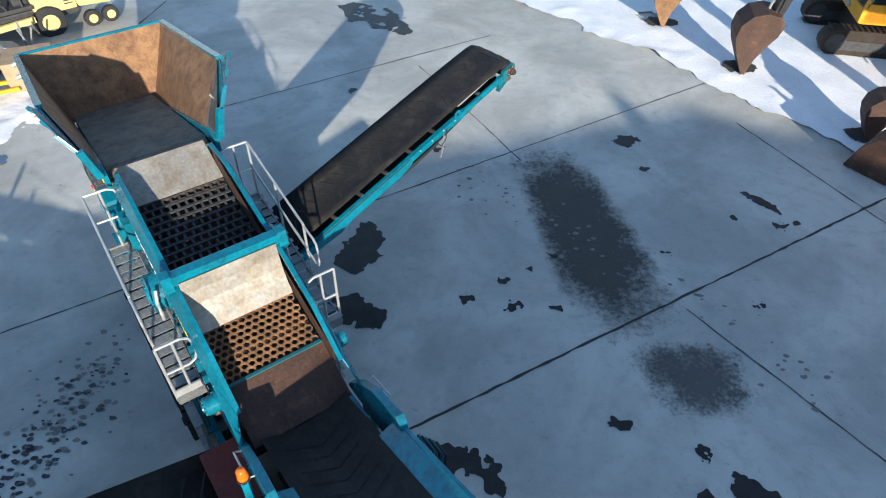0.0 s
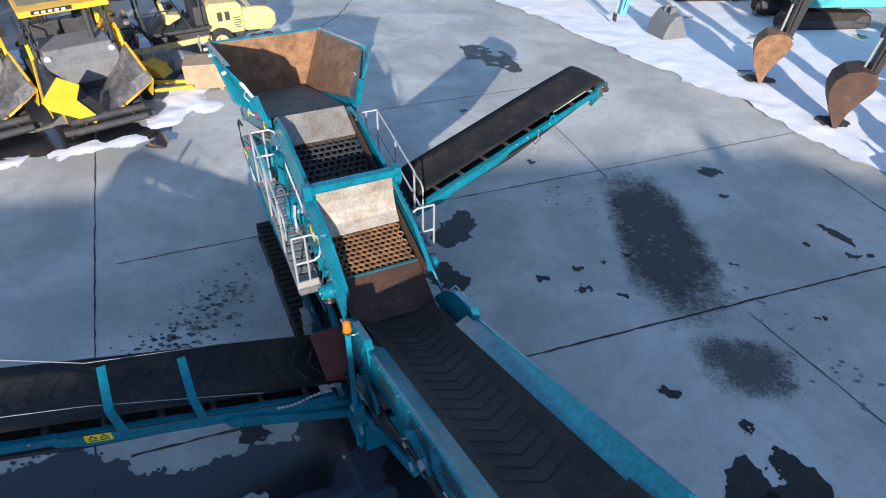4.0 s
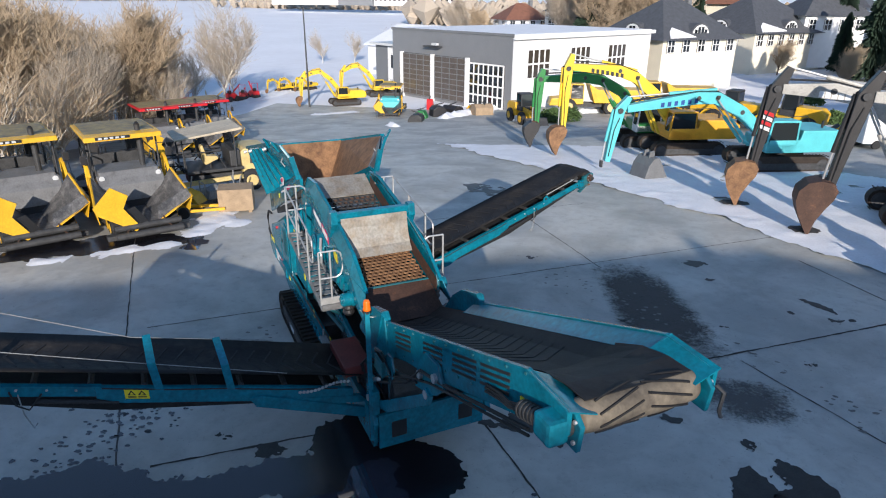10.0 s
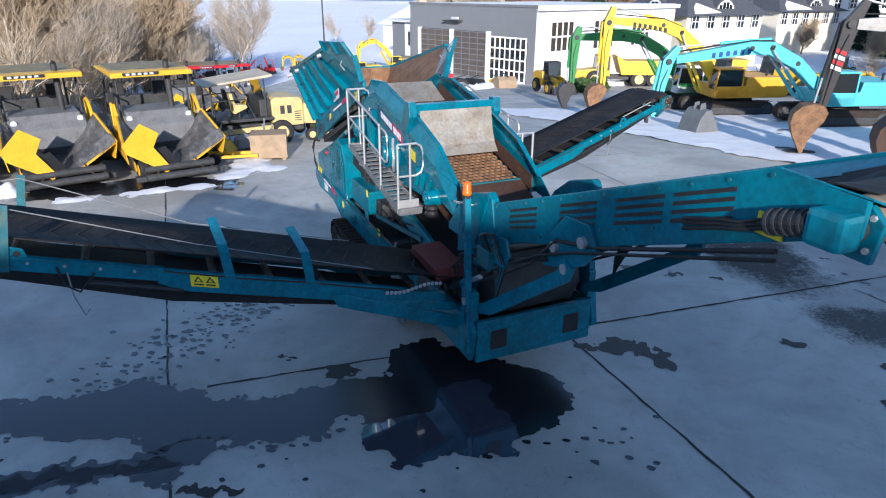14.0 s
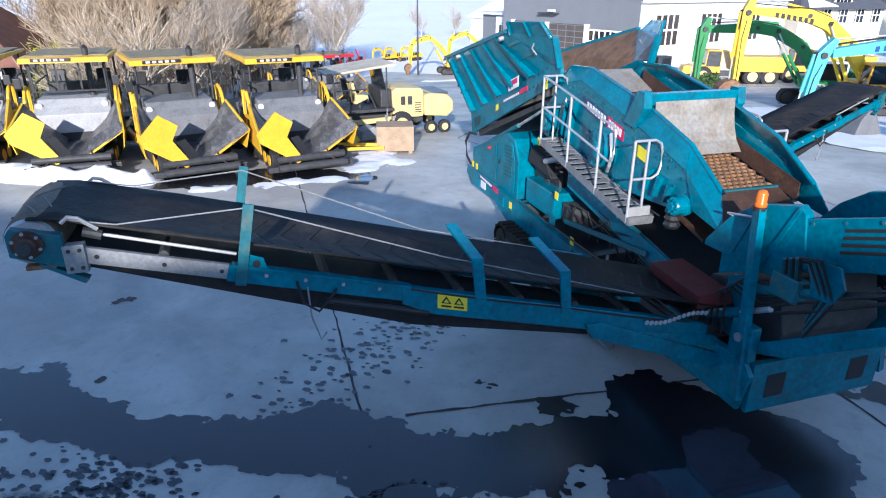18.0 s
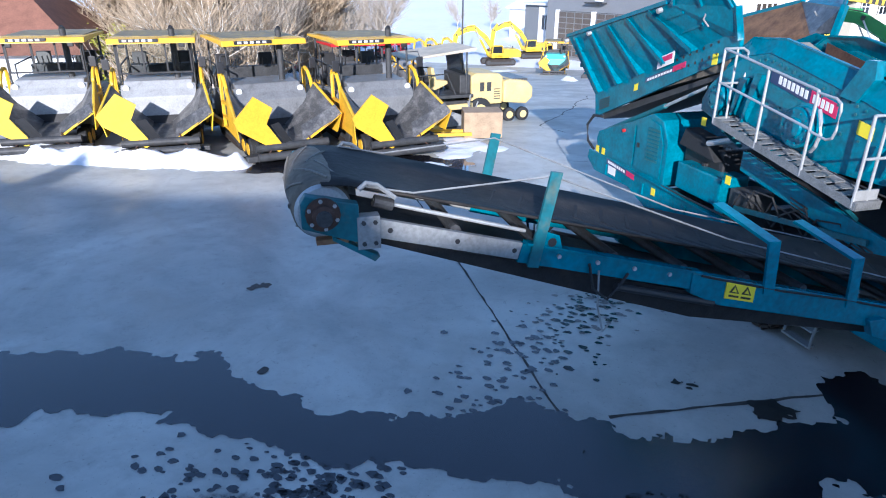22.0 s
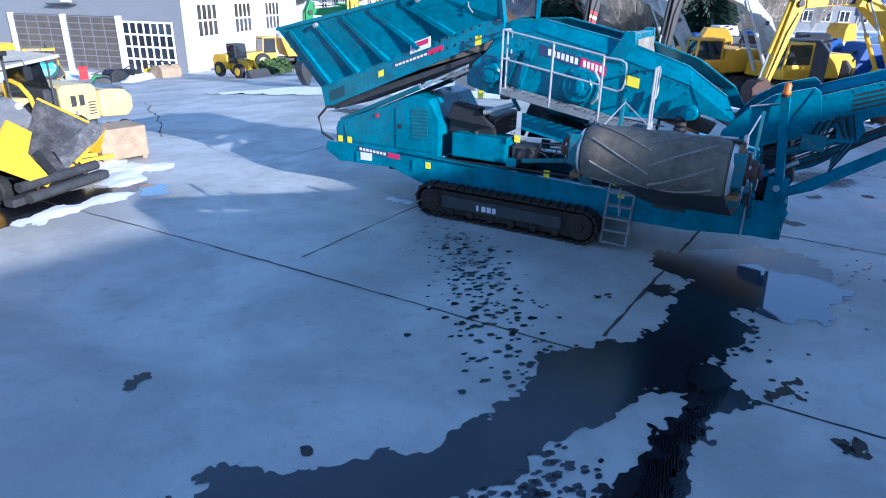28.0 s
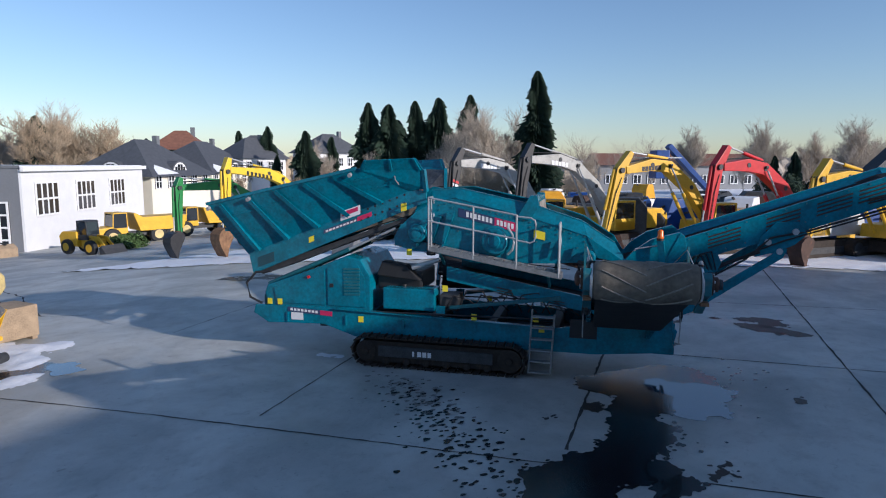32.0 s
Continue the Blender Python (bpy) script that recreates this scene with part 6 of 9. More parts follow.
def paver(m, label, grey=True, roof_mat="yellow", windows=False):
    """An asphalt paver; the hopper looks along its own +x."""
    p = thing("asphalt_paver", m, label, "paver", group="pavers in a row")
    shell = M["pale_grey_paint"] if windows else M["grey_paint"]
    body = part("body", prism([(-3.2, 0.55), (-3.2, 1.5), (-2.2, 1.65), (-0.2, 1.75), (0.15, 1.95), (0.55, 1.6), (0.6, 0.55)], -1.15, 1.15, bevel=0.04), shell, p, "grey engine body")
    part("hood", prism([(-1.3, 1.7), (-1.2, 2.1), (0.1, 2.05), (0.45, 1.65)], -1.05, 1.05, bevel=0.05), shell, p)
    for s in (-1, 1):
        for k in range(6):
            part("grille_slat", sheet((0.12, s * 0.55 - 0.35, 1.98 - k * 0.06), (0.12, s * 0.55 + 0.35, 1.98 - k * 0.06), (0.16, s * 0.55 + 0.35, 1.955 - k * 0.06), (0.16, s * 0.55 - 0.35, 1.955 - k * 0.06), 0.012), M["black"], body)
        part("headlamp", lathe([(0.09, 0.0), (0.1, 0.05), (0, 0.06)], 14, "x", (0.28, s * 0.98, 1.86)), M["light_grey"], body)
        # hopper wings: bent plates that fall towards the front, with painted edges
        trim = M["yellow_bright"] if windows else M["yellow"]
        inner = bmesh.new()
        lift = 0.0 if s > 0 else 0.12
        a0, a1, a2 = (0.5, s * 0.30, 0.8), (0.5, s * 0.95, 1.38), (0.5, s * 1.40, 2.0)
        b0, b1, b2 = (2.1, s * 0.35, 0.45), (2.25, s * 1.0, 0.9 + lift), (2.3, s * 1.6, 1.3 + lift)
        sheet(a0, b0, b1, a1, 0.03 * s, inner)
        sheet(a1, b1, b2, a2, 0.03 * s, inner)
        wing = part("hopper_wing", inner, M["hopper_steel"], p, "scuffed steel hopper wing")
        part("wing_edge", tube([b0, b1, b2, a2], 0.045, 5), trim, wing)
        part("wing_outer_plate", sheet(a2, b2, (2.1, s * 1.5, 0.7), (0.6, s * 1.45, 0.75), 0.03 * s), trim, wing, "painted outer wing plate")
        if s > 0:
            part("wing_front_flap", sheet((2.12, 0.4, 0.46), (2.27, 1.02, 0.88), (2.0, 1.12, 1.32), (1.72, 0.5, 0.92), 0.03), M["hopper_steel"], wing)
            part("wing_front_flap", sheet((2.27, 1.02, 0.88), (2.31, 1.6, 1.3), (2.06, 1.5, 1.55), (2.0, 1.12, 1.32), 0.03), M["hopper_steel"], wing)
        else:
            part("wing_front_flap", prism([(-1.68, 1.36), (-1.04, 2.02), (-0.52, 1.66), (-0.74, 1.22), (-0.26, 0.46), (-0.44, 0.34), (-1.56, 1.08)], 2.3, 2.36, axis="x"), trim, wing, "painted front flap of the hopper wing")
            part("flap_seal", sheet((2.33, -0.63, 1.17), (2.2, -0.36, 1.2), (2.2, 0.05, 0.5), (2.33, -0.19, 0.47), -0.04), M["rubber"], wing)
        crawler(p, -2.9, 0.55, s * 0.95 - 0.18, s * 0.95 + 0.18, 0.85)
        for x in (0.95, 1.5):
            wh = part("front_wheel", lathe([(0.0, -0.16), (0.2, -0.16), (0.32, -0.14), (0.34, -0.1), (0.34, 0.1), (0.32, 0.14), (0.2, 0.16), (0, 0.16)], 20, "y", (x, s * 1.0, 0.34)), M["rubber"], p)
            part("rim", lathe([(0.0, s * 0.165), (0.2, s * 0.165), (0.19, s * 0.18), (0, s * 0.18)] if s > 0 else [(0.0, -0.18), (0.19, -0.18), (0.2, -0.165), (0, -0.165)], 16, "y", (x, s * 1.0, 0.34)), M["yellow"], wh)
        # tall step frame beside the hopper
        ld = part("side_frame", tube([(0.42, s * 1.36, 0.7), (0.40, s * 1.36, 1.75), (0.30, s * 1.36, 2.05), (0.05, s * 1.36, 2.32), (-0.25, s * 1.36, 2.42), (-0.42, s * 1.36, 2.38), (-0.46, s * 1.36, 2.2), (-0.42, s * 1.36, 0.7), (0.42, s * 1.36, 0.7)], 0.062, 6), M["yellow"], p, "yellow side step frame")
        for z in (1.05, 1.5):
            part("step", box(-0.42, 0.42, s * 1.36 - 0.05, s * 1.36 + 0.05, z - 0.04, z + 0.04), M["yellow"], ld)
        part("side_locker", box(-2.3, -0.6, s * 1.16 - 0.06, s * 1.16 + 0.06, 0.95, 1.6, bevel=0.03), shell, p)
        for k in range(5):
            part("locker_vent", box(-1.7, -1.1, s * 1.225 - 0.006, s * 1.225 + 0.006, 1.1 + k * 0.09, 1.14 + k * 0.09), M["black"], p)
        # hand rails and levers on the driving platform
        part("platform_rail", tube([(-0.9, s * 1.18, 1.75), (-0.9, s * 1.18, 2.45), (-2.9, s * 1.18, 2.5), (-3.1, s * 1.18, 1.6)], 0.028, 6), M["dark"], p)
        for k in range(3):
            part("lever", rod((-1.95 + 0.1 * k, s * (0.4 + 0.14 * k), 2.35), (-1.85 + 0.1 * k, s * (0.4 + 0.14 * k), 2.62), 0.02, 6), M["black"], p)
        part("mirror_arm", tube([(-0.1, s * 1.2, 2.9), (0.25, s * 1.4, 2.95), (0.3, s * 1.45, 2.75)], 0.018, 6), M["dark"], p)
        part("mirror", box(0.27, 0.33, s * 1.45 - 0.11, s * 1.45 + 0.11, 2.45, 2.78, bevel=0.02), M["black"], p)
        part("tool_box", box(-3.15, -2.95, s * 0.7 - 0.3, s * 0.7 + 0.3, 1.55, 1.95, bevel=0.03), M["black"], p)
        part("chain", tube([(2.2, s * 0.55, 0.7), (2.36, s * 0.6, 0.5), (2.4, s * 0.75, 0.36)], 0.025, 5), M["rust_dark"], p)
    part("tunnel", box(0.5, 0.6, -0.6, 0.6, 0.45, 1.0), M["black"], p)
    part("apron", prism([(0.55, 0.5), (0.55, 0.75), (2.1, 0.55), (2.15, 0.4)], -0.45, 0.45, bevel=0.02), M["hopper_steel"], p)
    for z, x in ((0.42, 2.3), (0.2, 2.55)):
        part("push_roller", rod((x, -1.12, z + 0.08), (x, 1.12, z + 0.08), 0.12, 14), M["dark"], p)
    part("bumper", box(2.1, 2.4, -1.4, 1.4, 0.12, 0.30, bevel=0.03), M["dark"], p)
    # canopy
    can = part("canopy", prism([(-3.3, 3.26), (-3.28, 3.34), (-0.4, 3.40), (0.2, 3.38), (0.28, 3.22), (0.1, 3.20), (-0.4, 3.24)], -1.32, 1.32, bevel=0.025), M[roof_mat], p, "yellow canopy roof" if roof_mat != "red" else "dark red canopy roof")
    part("canopy_top", box(-3.0, -0.3, -1.2, 1.2, 3.395, 3.42, bevel=0.008), M["canopy_skin"], can, "weathered top sheet")
    part("canopy_edge", box(0.20, 0.285, -0.95, 0.2, 3.27, 3.37), M["black"], can)
    for k in range(5):
        part("lettering", box(0.285, 0.292, -0.85 + k * 0.19, -0.73 + k * 0.19, 3.285, 3.355), M["light_grey"], can)
    for y in (-0.9, 0.9):
        part("work_lamp", box(0.22, 0.32, y - 0.09, y + 0.09, 3.1, 3.22, bevel=0.02), M["black"], can)
    for x in (-2.9, -0.1):
        for y in (-1.15, 1.15):
            part("canopy_post", rod((x, y, 1.7), (x, y, 3.3), 0.035, 8), M["dark"], can)
    if windows:
        part("wind_screen_pane", box(-0.05, -0.03, -1.1, 1.1, 2.3, 3.2), M["glass_clear"], can)
        for y in (-1.1, -0.35, 0.35, 1.1):
            part("screen_bar", box(-0.065, -0.02, y - 0.025, y + 0.025, 2.28, 3.22), M["black"], can)
        part("screen_rail", beam((-0.04, -1.12, 2.28), (-0.04, 1.12, 2.28), 0.05, 0.05), M["black"], can)
    part("exhaust_pipe", rod((-0.35, 0.6, 2.0), (-0.35, 0.6, 3.62), 0.10, 14), M["dark"], p)
    part("rain_cap", rod((-0.35, 0.6, 3.62), (-0.28, 0.6, 3.70), 0.10, 14, r2=0.06), M["black"], p)
    part("console", box(-2.3, -1.9, -1.0, 1.0, 1.6, 2.35, bevel=0.05), M["dark"], p)
    for s in (-1, 1):
        part("seat", prism([(-2.9, 1.65), (-2.9, 2.7), (-2.78, 2.7), (-2.68, 2.1), (-2.3, 2.05), (-2.3, 1.9), (-2.7, 1.85)], s * 0.75 - 0.24, s * 0.75 + 0.24, bevel=0.03), M["black"], p)
    part("screed", box(-4.6, -3.4, -1.5, 1.5, 0.15, 0.75, bevel=0.05), M["dark"], p)
    part("screed_walkway", box(-5.0, -4.6, -1.5, 1.5, 0.25, 0.3), M["dark"], p)
    for s in (-1, 1):
        part("tow_arm", beam((-4.2, s * 1.4, 0.6), (-0.6, s * 1.4, 0.75), 0.12, 0.2), M["yellow"], p)
    return p


M["glass_clear"] = bpy.data.materials.new("clear_glass")
M["glass_clear"].use_nodes = True
g_ = M["glass_clear"].node_tree.nodes["Principled BSDF"]
g_.inputs["Transmission Weight"].default_value, g_.inputs["Roughness"].default_value, g_.inputs["IOR"].default_value = 1.0, 0.02, 1.02
g_.inputs["Base Color"].default_value = rgb(0.85, 0.9, 0.9)

def nose_at(x, y, deg, size=1.1):
    return standing(x, y, deg) @ Matrix.Scale(size, 4) @ Matrix.Translation((-2.5, 0, 0))


paver(nose_at(-16.75, 13.45, -42), "grey and yellow asphalt paver with open hopper and yellow canopy")
paver(nose_at(-19.98, 11.60, -39), "grey asphalt paver, one yellow hopper wing folded up")
paver(nose_at(-24.45, 10.35, -50), "grey asphalt paver with glazed yellow canopy behind a snow bank", windows=True)
paver(nose_at(-28.40, 9.00, -52), "grey asphalt paver at the end of the row", windows=True)


def cream_paver(m):
    """A worn wheeled paver, its hopper along +x: hood and bin in front, open platform under a sloping roof, gear behind."""
    r = thing("wheeled_paver", m, "worn cream wheeled paver with a sloping pale roof and open platform", "paver")
    body = part("hood", prism([(0.2, 0.8), (0.15, 1.95), (0.35, 2.1), (1.45, 2.05), (1.6, 1.9), (1.6, 0.8)], -1.0, 1.0, bevel=0.05), M["cream"], r, "cream engine hood")
    for s in (-1, 1):
        for k in range(2):
            part("lettering", box(0.55 + k * 0.32, 0.75 + k * 0.32, s * 1.005 - 0.006, s * 1.005 + 0.006, 1.35, 1.72), M["dark"], body)
        for k in range(5):
            part("vent_slat", box(1.2, 1.5, s * 1.005 - 0.008, s * 1.005 + 0.008, 1.0 + k * 0.1, 1.04 + k * 0.1), M["dark"], body)
    bin_ = part("hopper", prism([(1.6, 0.85), (1.6, 1.75), (1.9, 1.82), (2.7, 1.72), (3.0, 1.45), (3.0, 1.0), (2.7, 0.75)], -1.15, 1.15, bevel=0.10), M["cream"], r, "cream rounded hopper side")
    part("hopper_inside", box(1.75, 2.8, -0.95, 0.95, 1.70, 1.80), M["hopper_steel"], bin_)
    for x, rad, w in ((0.55, 0.55, 0.32), (1.95, 0.30, 0.24), (2.6, 0.30, 0.24)):
        for s in (-1, 1):
            wh = part("wheel", lathe([(0, -w / 2), (rad * 0.6, -w / 2), (rad * 0.94, -w * 0.42), (rad, -w * 0.28), (rad, w * 0.28), (rad * 0.94, w * 0.42), (rad * 0.6, w / 2), (0, w / 2)], 22, "y", (x, s * 0.98, rad)), M["rubber"], r)
            part("rim", lathe([(0, -w * 0.54), (rad * 0.52, -w * 0.54), (rad * 0.52, w * 0.54), (0, w * 0.54)], 16, "y", (x, s * 0.98, rad)), M["cream"], wh)
    part("platform", box(-2.4, 0.2, -1.15, 1.15, 1.15, 1.28, bevel=0.02), M["dark"], r)
    part("frame", box(-2.2, 1.7, -0.7, 0.7, 0.5, 0.95, bevel=0.04), M["dark"], r)
    part("console", box(-0.35, 0.15, -0.95, 0.95, 1.28, 2.05, bevel=0.06), M["dark"], r)
    part("windscreen", sheet((-0.12, -1.0, 2.0), (-0.12, 1.0, 2.0), (-0.32, 1.0, 3.0), (-0.32, -1.0, 3.0), 0.02), M["glass"], r)
    roof = part("roof", prism([(-2.7, 2.72), (-2.7, 2.80), (0.25, 3.16), (0.3, 3.06), (0.1, 3.02)], -1.25, 1.25, bevel=0.03), M["canopy_pale"], r, "pale weathered roof sheet")
    for x, z in ((-2.4, 2.76), (-0.1, 3.05)):
        for s in (-1, 1):
            part("roof_post", rod((x, s * 1.08, 1.25), (x, s * 1.08, z), 0.035, 8), M["dark"], roof)
    for s in (-1, 1):
        part("seat", prism([(-1.5, 1.5), (-1.62, 2.35), (-1.5, 2.4), (-1.38, 1.9), (-0.9, 1.85), (-0.88, 1.72), (-1.4, 1.5)], s * 0.7 - 0.26, s * 0.7 + 0.26, bevel=0.04), M["cream"] if s < 0 else M["black"], r)
        part("seat_post", rod((-1.2, s * 0.7, 1.28), (-1.2, s * 0.7, 1.75), 0.06, 8), M["black"], r)
        part("rail", tube([(-2.35, s * 1.15, 1.28), (-2.35, s * 1.15, 2.1), (-1.0, s * 1.15, 2.15), (-0.6, s * 1.15, 1.28)], 0.03, 6), M["dark"], r)
        part("tow_arm", beam((-3.6, s * 1.25, 0.7), (0.1, s * 1.25, 0.85), 0.12, 0.2), M["cream"], r)
        part("spindle", rod((-3.3, s * 0.9, 0.5), (-3.2, s * 0.9, 1.5), 0.05, 8), M["worn_rail"], r)
        part("gas_bottle", rod((-2.9, s * 0.35, 0.85), (-2.9, s * 0.35, 1.75), 0.16, 12), M["grey_paint"], r)
    part("screed", box(-4.2, -3.3, -1.6, 1.6, 0.12, 0.62, bevel=0.05), M["dark"], r)
    part("screed_step", box(-4.6, -4.2, -1.6, 1.6, 0.2, 0.26), M["worn_rail"], r)
    part("auger", rod((-2.9, -1.4, 0.45), (-2.9, 1.4, 0.45), 0.16, 10), M["rust_dark"], r)
    part("screed_hood", box(-4.0, -3.4, -1.4, 1.4, 0.62, 0.86, bevel=0.06), M["worn_rail"], r)
    rr = random.Random(21)
    for k in range(10):
        a_ = Vector((rr.uniform(-3.6, -0.6), rr.uniform(-1.1, 1.1), rr.uniform(0.7, 1.4)))
        part("hose", tube([a_, a_ + Vector((rr.uniform(-0.3, 0.3), rr.uniform(-0.3, 0.3), rr.uniform(0.2, 0.6))), a_ + Vector((rr.uniform(-0.7, 0.7), rr.uniform(-0.4, 0.4), rr.uniform(-0.2, 0.3)))], 0.03, 6), M["rubber"], r)
    return r


M["canopy_pale"] = material("pale_roof_sheet", (0.52, 0.45, 0.33), 0.6, var=0.2, scale=1.5, second=(0.40, 0.36, 0.28), mix=0.4)
cream_paver(standing(-18.25, 22.6, 42) @ Matrix.Scale(1.08, 4))
bx = thing("timber_box", standing(-15.63, 18.08, 25), "weathered plywood box on a low trailer frame", "box")
part("box_body", box(-0.75, 0.75, -0.6, 0.6, 0.12, 1.12, bevel=0.02), M["wood"], bx)
for x in (-0.6, 0.6):
    part("skid", box(x - 0.08, x + 0.08, -0.6, 0.6, 0.0, 0.12), M["wood"], bx)
tr_ = thing("drawbar_frame", standing(-16.67, 17.08, 25), "low yellow drawbar frame on the snow", "frame")
for y in (-0.45, 0.45):
    part("frame_bar", beam((-1.2, y, 0.3), (0.9, y * 0.6, 0.3), 0.1, 0.12), M["yellow"], tr_)
part("frame_bar", beam((-1.2, -0.5, 0.3), (-1.2, 0.5, 0.3), 0.1, 0.12), M["yellow"], tr_)
for y in (-0.55, 0.55):
    part("wheel", lathe([(0, -0.08), (0.24, -0.08), (0.26, 0), (0.24, 0.08), (0, 0.08)], 16, "y", (-0.8, y, 0.26)), M["rubber"], tr_)


def gear_heap(x, y, deg, mat, label, seed):
    """Small paving gear set down between the machines: a frame, tubes and a bent cover."""
    r_ = random.Random(seed)
    t_ = thing("paving_gear", standing(x, y, deg), label, "paving gear", group="paving gear between the machines")
    part("base_frame", box(-0.9, 0.9, -0.45, 0.45, 0.05, 0.22, bevel=0.02), M["dark"], t_)
    part("cover", prism([(-0.7, 0.22), (-0.6, 0.62), (-0.1, 0.78), (0.4, 0.6), (0.7, 0.22)], -0.4, 0.4, bevel=0.04), M[mat], t_)
    for k in range(3):
        a_ = Vector((r_.uniform(-0.8, 0.8), r_.uniform(-0.4, 0.4), 0.2))
        part("bar", rod(a_, a_ + Vector((r_.uniform(-0.3, 0.3), r_.uniform(-0.3, 0.3), r_.uniform(0.7, 1.3))), 0.035, 6), M["worn_rail"], t_)
    part("hoop", tube([(-0.8, -0.4, 0.2), (-0.8, -0.4, 1.0), (-0.8, 0.4, 1.0), (-0.8, 0.4, 0.2)], 0.03, 6), M[mat], t_)
    return t_


for k, (x, y, c_) in enumerate(((-18.2, 18.3, "yellow"), (-19.6, 17.6, "dark"), (-17.4, 19.6, "worn_rail"), (-21.0, 19.6, "yellow"), (-22.6, 17.2, "grey_paint"), (-21.8, 21.8, "red"), (-24.4, 19.0, "yellow"), (-20.3, 24.0, "dark"), (-26.5, 21.5, "dark"), (-24.0, 23.6, "orange_yellow"), (-27.8, 17.6, "light_grey"), (-26.2, 25.6, "yellow"))):
    gear_heap(x, y, 25 * k, c_, {"yellow": "yellow", "dark": "dark", "worn_rail": "grey", "grey_paint": "grey", "red": "red", "orange_yellow": "amber", "light_grey": "pale"}[c_] + " paving gear set down on the snow", 60 + k)


# ---- snow, joints and damp patches ----
def fbm(x, y, s):
    return noise.noise((x * s, y * s, 3.1)) + 0.5 * noise.noise((x * s * 2.3, y * s * 2.3, 7.7)) + 0.25 * noise.noise((x * s * 5.1, y * s * 5.1, 1.7))


EDGE = [(-9.0, 37.5), (-6.5, 34.6), (0.26, 26.6), (6.35, 20.0), (9.45, 16.3), (14.0, 10.8), (24.0, -1.0)]


def past_edge(x, y):
    """How far (x, y) lies beyond the concrete's edge, in metres."""
    for (ax, ay), (bx_, by) in zip(EDGE, EDGE[1:]):
        if ay >= y >= by or (bx_, by) == EDGE[-1]:
            ex = ax + (bx_ - ax) * (ay - y) / (ay - by)
            return (x - ex) * 0.76
    return -1.0


def snow_strip_cell(x, y):
    d = past_edge(x, y) + 0.45 * fbm(x, y, 0.6)
    worn = fbm(x + 40, y, 0.35) + 0.04 * (d - 8)
    return 0.3 < d < 14.5 and (worn < 0.62 or d < 1.5)


grid_sheet("snow_strip", -14, 40, -2, 41, 0.22, 0.012, snow_strip_cell, M["snow"], kind="stuff", label="trodden snow along the yard's edge", category="snow", field=lambda x, y: min(past_edge(x, y) + 0.45 * fbm(x, y, 0.6) - 0.3, 14.5 - past_edge(x, y)), height=lambda x, y: 0.035 * (fbm(x, y, 0.9) + 0.7) + (0.08 if past_edge(x, y) < 1.6 else 0.0) * max(0, fbm(x, y, 1.3)))


def capsule(x, y, a_, b_):
    ax, ay = a_
    bx_, by = b_
    dx, dy = bx_ - ax, by - ay
    u = max(0.0, min(1.0, ((x - ax) * dx + (y - ay) * dy) / max(dx * dx + dy * dy, 1e-9)))
    return math.hypot(x - ax - u * dx, y - ay - u * dy), u


def patch(name, chain, mat, lift, step, label, category, rough=0.5, freq=0.8, height=0.0, kind="stuff", holes=None, ragged=0.10):
    """A flat patch round a chain of (x, y, radius), its outline broken up by noise."""
    x0 = min(c[0] - c[2] for c in chain) - 0.6
    x1 = max(c[0] + c[2] for c in chain) + 0.6
    y0 = min(c[1] - c[2] for c in chain) - 0.6
    y1 = max(c[1] + c[2] for c in chain) + 0.6

    def inside(x, y):
        best = -9.0
        for a_, b_ in zip(chain, chain[1:] if len(chain) > 1 else chain):
            d, u = capsule(x, y, a_[:2], b_[:2])
            best = max(best, a_[2] * (1 - u) + b_[2] * u - d)
        return best + rough * fbm(x, y, freq) * 0.6 + ragged * (noise.noise((x * 6.1, y * 6.1, 4.2)) + 0.6 * noise.noise((x * 13.0, y * 13.0, 9.1)))

    def field(x, y):
        f = inside(x, y)
        return f if holes is None else min(f, (holes - fbm(x + 11, y - 5, 1.5)) * 0.5)

    keep = (lambda x, y: field(x, y) > 0)
    return grid_sheet(name, x0, x1, y0, y1, step, lift, keep, mat, kind=kind, label=label, category=category, field=field, height=(lambda x, y: height * min(1.0, max(0.0, inside(x, y)) * 1.6) * (0.8 + 0.5 * fbm(x, y, 1.7))) if height else None)


# snow by the pavers
patch("snow_bank", [(-36.0, 8.6, 0.9), (-27.25, 9.23, 0.9), (-24.15, 9.88, 0.8), (-21.62, 10.49, 0.7)], M["snow"], 0.0, 0.15, "ploughed bank of snow in front of the pavers", "snow", 0.5, 0.9, 0.45)
patch("snow_patch", [(-19.17, 10.25, 0.35), (-18.46, 10.72, 0.3)], M["snow"], 0.0, 0.12, "thin melting snow", "snow", 0.5, 1.2, 0.10)
patch("snow_patch", [(-17.47, 11.45, 0.3), (-15.80, 12.96, 0.4)], M["snow"], 0.0, 0.12, "thin melting snow", "snow", 0.6, 1.2, 0.08)
patch("snow_patch", [(-15.52, 14.60, 0.6), (-15.10, 16.20, 0.9), (-16.24, 17.48, 0.8)], M["snow"], 0.0, 0.14, "thin melting snow beside the timber box", "snow", 0.9, 0.9, 0.10)
patch("snow_patch", [(-26.5, 15.5, 1.3), (-25.5, 19.0, 1.6), (-22.5, 21.5, 1.4), (-20.0, 24.0, 1.3)], M["snow"], 0.0, 0.25, "snow between the parked machines", "snow", 1.2, 0.6, 0.12)
patch("damp_patch", [(-21.84, 10.73, 1.0), (-19.71, 11.52, 1.1), (-17.46, 12.84, 1.2), (-15.54, 13.72, 0.5)], M["damp"], 0.002, 0.15, "wet dark ground under the pavers", "damp ground", 0.8, 0.7)
